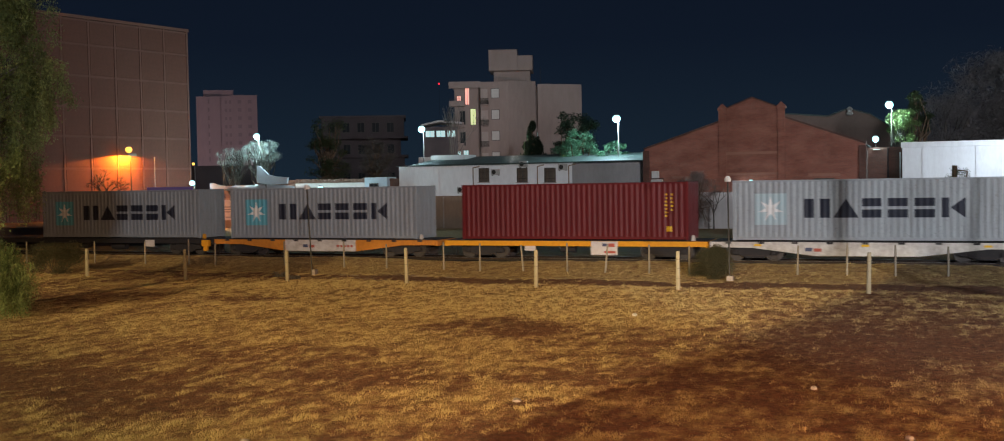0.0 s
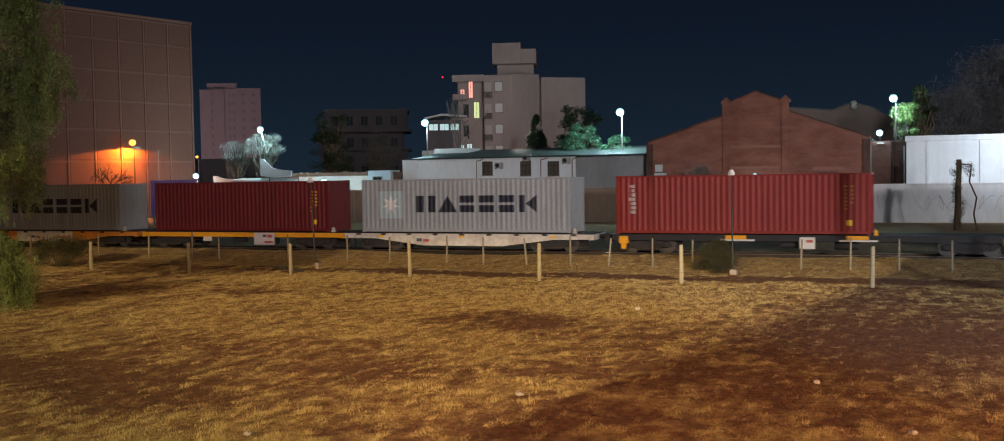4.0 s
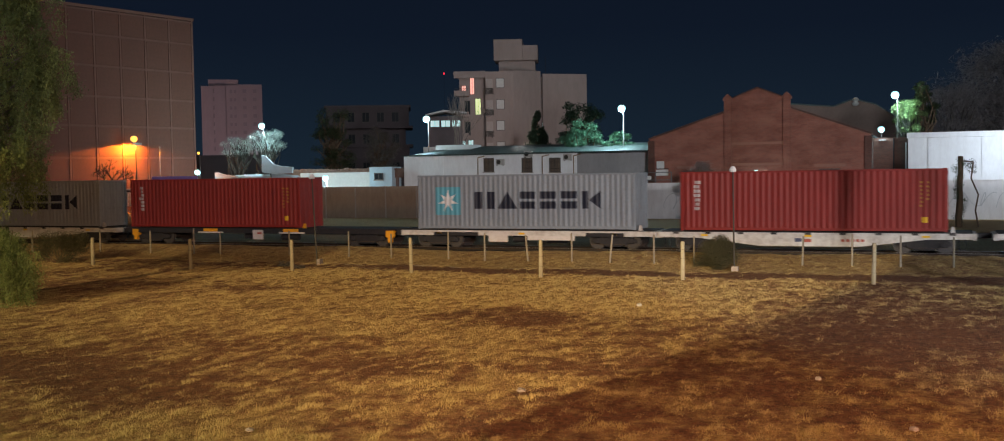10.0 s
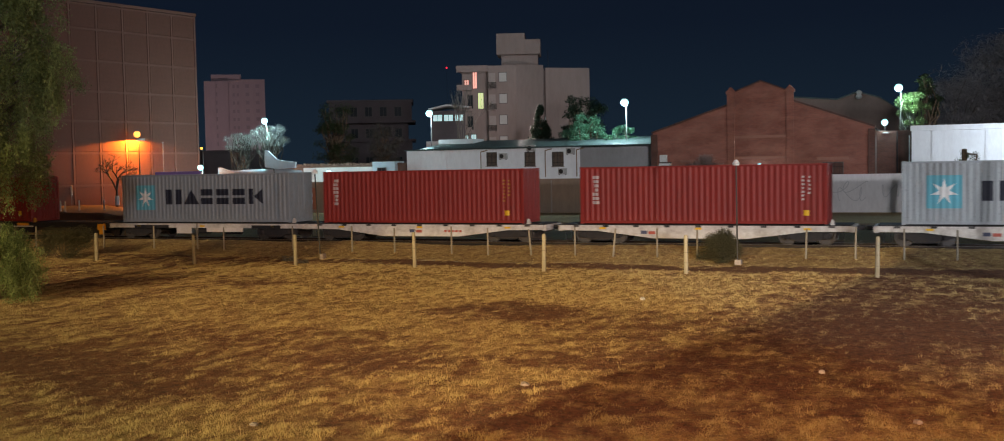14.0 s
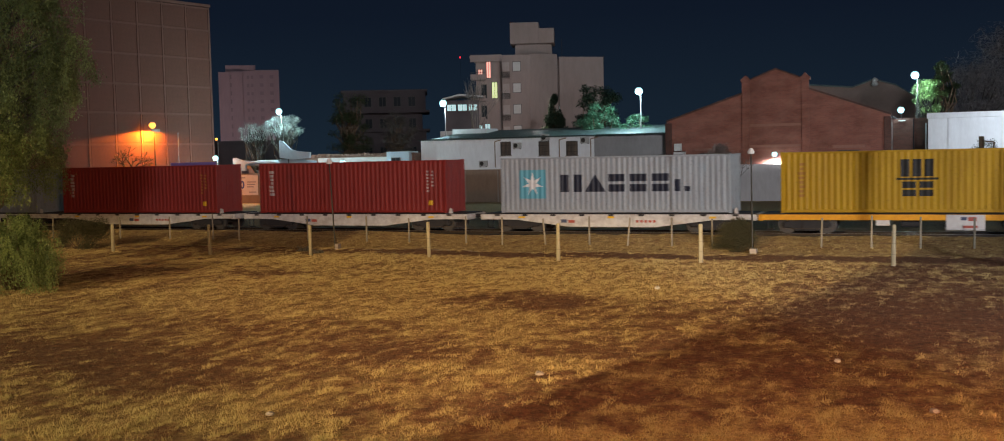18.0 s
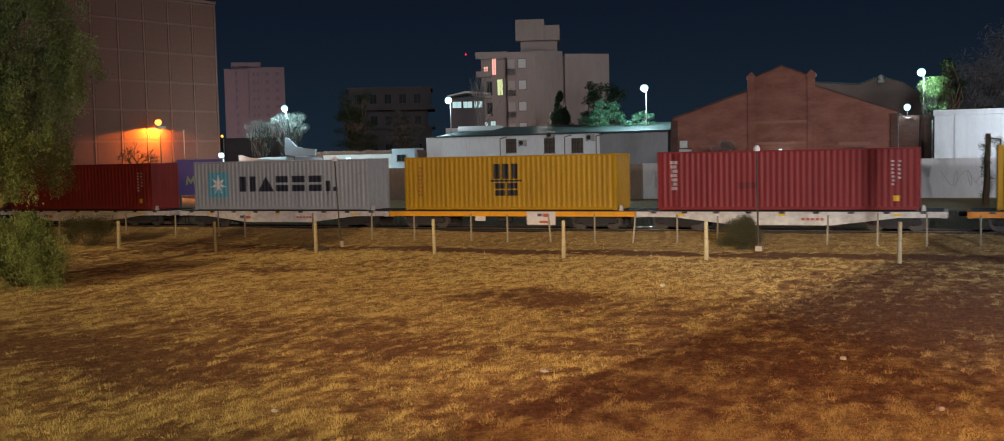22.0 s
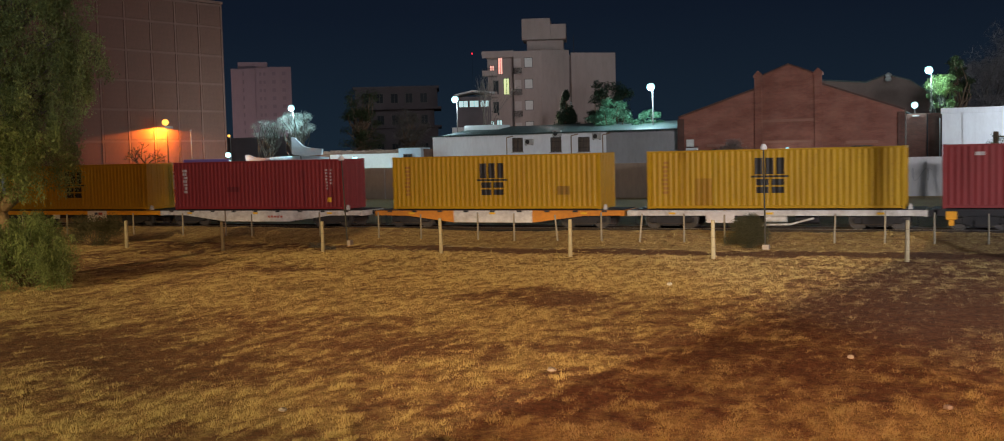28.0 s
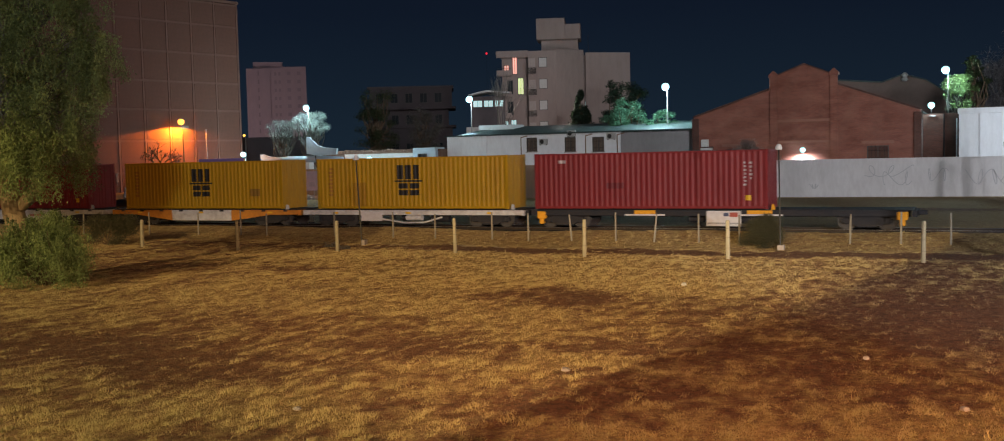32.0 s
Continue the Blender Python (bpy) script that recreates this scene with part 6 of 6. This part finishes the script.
# ---- plants ----
def leaves(bm_lists, centre, spread, n, size, rng, droop=0.3, slim=0.34):
    verts, faces = bm_lists
    for _ in range(n):
        while True:
            d = Vector((rng.gauss(0, 1), rng.gauss(0, 1), rng.gauss(0, 1)))
            if d.length > 0.01:
                break
        d = d.normalized() * rng.random() ** 0.5
        p = Vector(centre) + Vector((d.x * spread[0], d.y * spread[1], d.z * spread[2]))
        s = size * rng.uniform(0.6, 1.4)
        a, t = rng.uniform(0, 6.283), rng.uniform(-0.6, 0.6) - droop
        u = Vector((math.cos(a) * math.cos(t), math.sin(a) * math.cos(t), math.sin(t))) * s
        w = Vector((-math.sin(a), math.cos(a), rng.uniform(-0.6, 0.6))).normalized() * s * slim
        i = len(verts)
        verts += [tuple(p), tuple(p + u * 0.5 + w), tuple(p + u), tuple(p + u * 0.5 - w)]
        faces.append((i, i + 1, i + 2, i + 3))


def limb(bm, p, q, r0, r1, rng, steps=4, bend=0.12):
    p, q = Vector(p), Vector(q)
    last, lr = p, r0
    for k in range(1, steps + 1):
        u = k / steps
        nxt = p.lerp(q, u) + Vector((rng.uniform(-1, 1), rng.uniform(-1, 1), 0)) * (q - p).length * bend * (u < 1)
        r = r0 + (r1 - r0) * u
        tube(last, nxt, lr, r, 7, bm)
        last, lr = nxt, r


def tree(name, label, where, height, radius, n, leaf, size, seed, clumps=26, base=0.3, group="", category="tree", girth=0.03, bark=None, slim=0.34):
    rng = random.Random(seed)
    t = empty(name, pose(*where), label, category, group)
    bm = bmesh.new()
    top = Vector((rng.uniform(-0.3, 0.3), 0, height * 0.55))
    limb(bm, (0, 0, -0.2), top, girth * height, 0.6 * girth * height, rng)
    lists = ([], [])
    per = max(1, n // clumps)
    for k in range(clumps):
        a, u = rng.uniform(0, 6.283), rng.random() ** 0.6
        zc = height * (base + (1 - base) * rng.random())
        w = radius * u * math.sqrt(max(0.12, 1 - (2 * (zc / height - base) / (1 - base) - 0.85) ** 2 * 0.55))
        c = Vector((w * math.cos(a), w * math.sin(a), zc))
        limb(bm, top.lerp(Vector((0, 0, height * 0.35)), rng.random()), c, 0.009 * height, 0.003 * height, rng, 3)
        s = radius * rng.uniform(0.20, 0.38)
        leaves(lists, c, (s, s, s * 0.75), per, size, rng, 0.3, slim)
    part("trunk", bm, bark or M_BARK, t, smooth=True)
    part("crown", (lists[0], [], lists[1]), leaf, t)
    return t


def bare_tree(name, label, where, height, spread, seed, depth=4, group="", thick=0.02, bark=None):
    rng = random.Random(seed)
    t = empty(name, pose(*where), label, "tree", group)
    bm = bmesh.new()

    def grow(p, d, l, r, k):
        q = p + d * l
        tube(p, q, r, r * 0.65, 5, bm)
        if k:
            for _ in range(3 if k > 1 else 4):
                nd = (d + Vector((rng.uniform(-1, 1), rng.uniform(-1, 1), rng.uniform(-0.5, 0.7))) * spread).normalized()
                grow(q, nd, l * rng.uniform(0.55, 0.85), r * 0.6, k - 1)

    grow(Vector((0, 0, -0.1)), Vector((0, 0, 1)), height * 0.33, thick * height, depth)
    part("branch_work", bm, bark or M_TWIG, t)
    return t


def bush(name, label, where, size, n, leaf, leafsize, seed, category="bush"):
    rng = random.Random(seed)
    t = empty(name, pose(*where), label, category)
    bm = bmesh.new()
    lists = ([], [])
    for k in range(12):
        a = rng.uniform(0, 6.283)
        c = Vector((size[0] * rng.uniform(0.2, 0.75) * math.cos(a), size[1] * rng.uniform(0.2, 0.75) * math.sin(a), size[2] * rng.uniform(0.08, 0.78)))
        limb(bm, (0.1 * math.cos(a), 0.1 * math.sin(a), -0.1), c, 0.03, 0.01, rng, 3)
        s = rng.uniform(0.35, 0.5)
        leaves(lists, c, (size[0] * s, size[1] * s, size[2] * s * 0.7), n // 12, leafsize, rng)
    lists = ([(x, y, max(z, 0.02)) for x, y, z in lists[0]], lists[1])
    part("stem_work", bm, M_BARK, t)
    part("foliage", (lists[0], [], lists[1]), leaf, t)
    return t


def plume(lists, p, drop, fat, n, size, rng, floor=0.02):
    """One hanging plume of fine leaves; all its leaves share a tone, a little lighter at the tips."""
    verts, faces, tone = lists
    sway = Vector((rng.gauss(0, 0.16), rng.gauss(0, 0.16), 0))
    own = rng.gauss(0.5, 0.24)
    for _ in range(n):
        v = rng.random()
        w = fat * (0.35 + 1.3 * v * (1.25 - v))
        q = p + sway * v + Vector((rng.gauss(0, w), rng.gauss(0, w), -drop * v + rng.gauss(0, 0.06)))
        if q.z < floor + 0.1:
            continue
        d, tilt, s = rng.uniform(0, 6.283), -rng.uniform(0.3, 1.35), size * rng.uniform(0.7, 1.3)
        along = Vector((math.cos(d) * math.cos(tilt), math.sin(d) * math.cos(tilt), math.sin(tilt))) * s
        side = Vector((-math.sin(d), math.cos(d), rng.uniform(-0.4, 0.4))) * s * 0.27
        i = len(verts)
        verts += [tuple(q), tuple(q + along * 0.5 + side), tuple(q + along), tuple(q + along * 0.5 - side)]
        faces.append((i, i + 1, i + 2, i + 3))
        tone.append(min(1.0, max(0.0, own + 0.15 * v + rng.gauss(0, 0.13))))


def plumage(name, lists, parent):
    ob = part(name, (lists[0], [], lists[1]), M_LEAF, parent)
    ob.data.attributes.new("tone", "FLOAT", "FACE").data.foreach_set("value", lists[2])


def cypress(where, height, radius, seed):
    """A cone of short upswept sprays round one stem, with a gap cut to fit the camera's view of a lit window."""
    rng = random.Random(seed)
    t = empty("cypress", pose(*where), "dark conical cypress before the apartments", "tree")
    bm = bmesh.new()
    limb(bm, (0, 0, -0.2), (0, 0, height * 0.95), 0.2, 0.03, rng, 5, 0.01)
    lists = ([], [])
    for k in range(420):
        u = rng.random() ** 0.75
        a, r = rng.uniform(0, 6.283), radius * (1 - u) ** 0.8 * rng.uniform(0.5, 1.0)
        c = Vector((r * math.cos(a), r * math.sin(a), height * (0.08 + 0.9 * u)))
        # Sprays left out where they would hide the window from the camera.
        if abs(c.x - 0.38) < 0.5 and abs(c.z - 9.88) < 0.6:
            continue
        limb(bm, (0, 0, c.z - 0.3), c, 0.03, 0.01, rng, 2)
        leaves(lists, c, (0.3, 0.3, 0.38), 110, 0.17, rng, -0.8, 0.3)
    part("trunk", bm, M_BARK, t, smooth=True)
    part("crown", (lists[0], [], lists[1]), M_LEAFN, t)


def weeping_tree(where, foot, seed):
    """A pepper tree: boughs that end in hanging plumes of fine leaves, with gaps between the boughs."""
    rng = random.Random(seed)
    t = empty("weeping_tree", pose(*where), "large weeping pepper tree with hanging green foliage", "tree")
    bm = bmesh.new()
    top = Vector((0.2, 0.1, 7.2))
    limb(bm, (foot[0], foot[1], -0.2), (foot[0] * 0.6, foot[1] * 0.6, 3.4), 0.46, 0.38, rng, 4, 0.05)
    limb(bm, (foot[0] * 0.6, foot[1] * 0.6, 3.3), top, 0.36, 0.24, rng, 4, 0.06)
    limb(bm, (foot[0] * 0.7, foot[1] * 0.7, 2.6), (1.9, 1.6, 5.2), 0.3, 0.14, rng, 4, 0.08)
    twigs = bmesh.new()
    lists = ([], [], [])
    for b in range(126):
        z = 4.7 + 8.8 * rng.random() ** 1.05
        reach = 4.15 - 0.06 * max(0.0, z - 9.0) ** 2 if z > 8.3 else 3.2 + 0.42 * (z - 5.5) if z > 5.5 else 3.5
        a, u = rng.uniform(0, 6.283), rng.uniform(0.42, 1.0) ** 0.4
        c = Vector((reach * u * math.cos(a), reach * u * math.sin(a), z))
        limb(twigs, top.lerp(Vector((0, 0, 4.0)), rng.random()), c, 0.07, 0.02, rng, 3)
        for _ in range(7):
            p = c + Vector((rng.gauss(0, 0.40), rng.gauss(0, 0.40), rng.gauss(0, 0.28)))
            drop = min(rng.uniform(0.8, 2.2), max(0.3, p.z - 3.0))
            plume(lists, p, drop, rng.uniform(0.14, 0.24), 320, 0.080, rng)
    part("trunk", bm, M_BARKP, t, smooth=True)
    part("bough_work", twigs, M_TWIG, t)
    plumage("crown", lists, t)


def drooping_shrub(where, size, seed):
    """Young pepper growth: arching stems, each with plumes that hang to the ground."""
    rng = random.Random(seed)
    t = empty("low_shrub", pose(*where), "low drooping green shrub under the weeping tree", "bush")
    bm = bmesh.new()
    lists = ([], [], [])
    for k in range(44):
        a, u = rng.uniform(0, 6.283), rng.random() ** 0.55
        c = Vector((size[0] * u * math.cos(a), size[1] * u * math.sin(a), size[2] * rng.uniform(0.7, 1.0) * math.sqrt(max(0.1, 1 - 0.86 * u * u))))
        limb(bm, (0.1 * math.cos(a), 0.1 * math.sin(a), -0.1), c, 0.03, 0.01, rng, 3)
        for _ in range(4):
            p = c + Vector((rng.gauss(0, 0.2), rng.gauss(0, 0.2), rng.gauss(0, 0.12)))
            plume(lists, p, rng.uniform(0.7, 1.5), rng.uniform(0.13, 0.2), 330, 0.068, rng)
    part("stem_work", bm, M_BARK, t)
    plumage("foliage", lists, t)


weeping_tree((-32.85, 27.25, 0), (0.75, 0.85), 11)
drooping_shrub((-29.8, 26.9, 0), (2.15, 1.6, 2.75), 12)
for x, y, r in ((-28.34, 42.58, 0.5), (-27.04, 41.68, 0.35)):
    bush("dry_weed", "low dry brown weed clump beside a fence post", (x, y, ground_height(x, y)), (r, 0.5 * r, 0.62 * r), 900, M_TWIG, 0.07, 61, "weed")
bush("round_bush", "dense dark round bush beside the slim pole", (-8.55, 45.9, 0), (1.15, 1.0, 1.5), 44000, M_OLIVE, 0.042, 13)
bush("dark_hedge_bush", "dark shapeless bush by the path", (-41.2, 41.6, 0), (1.75, 0.9, 1.7), 16000, M_OLIVE, 0.07, 14)
tree("street_tree", "leafy tree lit green by the street lamp", (-33.3, 103.5, 0), 9.2, 2.2, 12000, M_LEAFB, 0.2, 15, 44, group="trees behind the low building")
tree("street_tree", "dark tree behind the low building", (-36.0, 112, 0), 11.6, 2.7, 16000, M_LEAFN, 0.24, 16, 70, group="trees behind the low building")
tree("street_tree", "low leafy tree lit green by the street lamp", (-29.5, 103.6, 0), 8.0, 1.9, 9000, M_LEAFB, 0.2, 17, 40, group="trees behind the low building")
cypress((-43.25, 118, 0), 11.3, 3.2, 18)
tree("lamp_tree", "tree below a street lamp, lit yellow-green", (-2.1, 106.0, 0), 10.3, 1.45, 12000, M_LEAFY, 0.18, 19, 60, base=0.70, bark=M_DARKPOLE)
tree("street_tree", "dim tree behind the lit one", (-0.8, 110.5, 0), 12.3, 1.3, 5000, M_LEAFD, 0.22, 33, 30, base=0.7, group="trees behind the low building")
tree("tall_dark_tree", "tall dark tree behind the white hall", (9.0, 132, 0), 17.0, 8.8, 60000, M_TWIGP, 0.75, 20, 140, bark=M_TWIG, slim=0.045)
tree("tall_dark_tree", "dark tree behind the white hall", (1.8, 122, 0), 12.4, 3.8, 16000, M_TWIGP, 0.6, 21, 60, bark=M_TWIG, slim=0.045)
tree("pale_street_tree", "tree by a street lamp, its leaves coloured pale as if lit", (-65.9, 95.8, 0), 9.0, 1.9, 8000, M_PALELEAF, 0.09, 22, 60, base=0.78, bark=M_DARKPOLE, group="pale street trees")
tree("pale_street_tree", "tree by a street lamp, its leaves coloured pale as if lit", (-69.8, 95.8, 0), 8.35, 1.7, 5500, M_PALELEAF, 0.09, 23, 50, base=0.80, bark=M_DARKPOLE, group="pale street trees")
bare_tree("bare_tree", "thin bare tree before the apartment block", (-53.6, 117, 0), 11.5, 0.26, 24, 5, thick=0.011)
mill_tree = bare_tree("bare_tree", "small bare tree with a whitewashed foot before the mill wall", (-72.2, 79.5, 1.22), 5.0, 0.95, 25, 5, thick=0.036, bark=M_DARKPOLE)
part("whitewash", tube((0, 0, 0.05), (0, 0, 0.95), 0.215, 0.195, 8), M_WHITE, mill_tree, "whitewashed foot of the trunk")
bare_tree("bare_tree", "bare bush against the white wall", (-16.7, 89.6, 0), 4.4, 0.8, 26, 5)
tree("twiggy_bush", "dense brown twiggy bush against the white wall", (-18.1, 89.0, 0), 4.7, 1.6, 8000, M_TWIGB, 0.28, 34, 60, slim=0.06, base=0.08, category="bush", girth=0.012)
tree("dark_conifer", "dark conifer among the town roofs", (-72.6, 120, 0), 12.6, 2.9, 14000, M_LEAFD, 0.2, 27, 80, base=0.1)
tree("bare_crowned_tree", "hazy bare-crowned tree among the town roofs", (-63.5, 117, 0), 10.0, 2.4, 9000, M_TWIG, 0.5, 28, 60, base=0.3, slim=0.05)
dead = empty("ivy_clad_trunk", pose(1.7, 80.0, 0), "dark dead trunk wrapped in ivy by the wall", "tree")
bm = bmesh.new()
rg = random.Random(29)
limb(bm, (0, 0, -0.2), (0.1, 0, 4.9), 0.24, 0.17, rng, 5, 0.006)
limb(bm, (0.1, 0, 4.6), (0.9, 0, 4.5), 0.06, 0.05, rng, 3, 0.1)
limb(bm, (0.9, 0, 4.5), (1.25, 0, 0.0), 0.05, 0.06, rng, 4, 0.05)
part("trunk", bm, M_BARK, dead)
lists = ([], [])
for k in range(16):
    leaves(lists, (rg.uniform(-0.25, 0.35), rg.uniform(-0.2, 0.2), 0.5 + 4.4 * k / 16), (0.3, 0.3, 0.35), 220, 0.08, rg, 0.5)
leaves(lists, (0.8, 0, 4.2), (0.35, 0.2, 0.6), 300, 0.08, rg, 0.8)
part("ivy", (lists[0], [], lists[1]), M_LEAFD, dead)

# The dark house that the camera looks from, unseen, sized to shade the field.
house = empty("viewing_house", pose(0, 0, 0), "plain house behind the viewer", "house")
part("wall", boxes((-10.19, -9.0, 0, 14.0, -1.0, 12.4)), M_PLASTERG, house)
part("balcony", boxes((-1.6, -0.99, 2.3, 1.6, 0.7, 2.5), (-1.6, 0.62, 2.5, 1.6, 0.7, 3.4)), M_CONCRETE, house)
# Trees out of view, placed so that their trunks shade bands on the train.
for x, y, s in ((9.08, 28.4, 41), (11.98, 28.4, 42)):
    rg = random.Random(s)
    rt = empty("shadow_tree", pose(x, y, 0), "unseen bare tree placed for its trunk's shadow on the train", "tree", "roadside trees")
    bm = bmesh.new()
    limb(bm, (0, 0, -0.2), (0.1, 0, 9.5), *((0.12, 0.10) if s == 41 else (0.09, 0.07)), rg, 5, 0.01)
    for k in range(6):
        a = rg.uniform(0, 6.28)
        limb(bm, (0, 0, 7.5 + 0.3 * k), (2.2 * math.cos(a), 2.2 * math.sin(a), 11.5 + rg.random()), 0.1, 0.03, rg, 3)
    part("trunk", bm, M_BARK, rt)


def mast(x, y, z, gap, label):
    """An added lamp post, never in view, its head just over an unseen light."""
    s = empty("added_lamp_mast", pose(x, y, 0), label, "street lamp", "lamps on the viewer's side")
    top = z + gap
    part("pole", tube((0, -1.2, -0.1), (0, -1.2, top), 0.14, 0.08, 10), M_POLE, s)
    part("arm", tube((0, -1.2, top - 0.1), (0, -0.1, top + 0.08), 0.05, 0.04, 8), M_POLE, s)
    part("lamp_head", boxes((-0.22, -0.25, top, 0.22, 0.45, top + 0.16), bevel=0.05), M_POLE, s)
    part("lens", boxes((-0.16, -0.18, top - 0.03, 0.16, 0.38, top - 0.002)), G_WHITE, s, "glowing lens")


# Posts made up so that the unseen lights have something to hang from.
mast(-30.56, -110.0, 36.0, 1.4, "added tall lamp post over the unseen field light")
mast(-15.56, -30.0, 16.0, 0.6, "added lamp post over the lane fill light")
mast(22.0, 5.0, 6.2, 0.5, "added lamp post over the unseen train light")
mast(100.0, -140.0, 46.0, 4.3, "added tall mast over the far fill light")
mast(17.0, -3.0, 9.0, 0.5, "added lamp post over the yard fill light")


def motions():
    beats = [i * 4.0 for i in range(9)]
    for x0, box, car in TRAIN:
        walk(box, [(t, pose(x0 - V * t, SIDE_Y, DECK)) for t in beats])
        walk(car, [(t, pose(x0 - V * t, SIDE_Y, 0)) for t in beats])
    # Wheels roll on the rail.
    turn = math.degrees(V / 0.43)
    for o in WHEELS:
        at = o.matrix_basis.translation.copy()
        walk(o, [(t * 0.125, pose(at.x, at.y, at.z, 0, -turn * t * 0.125, 0)) for t in range(257)])


motions()
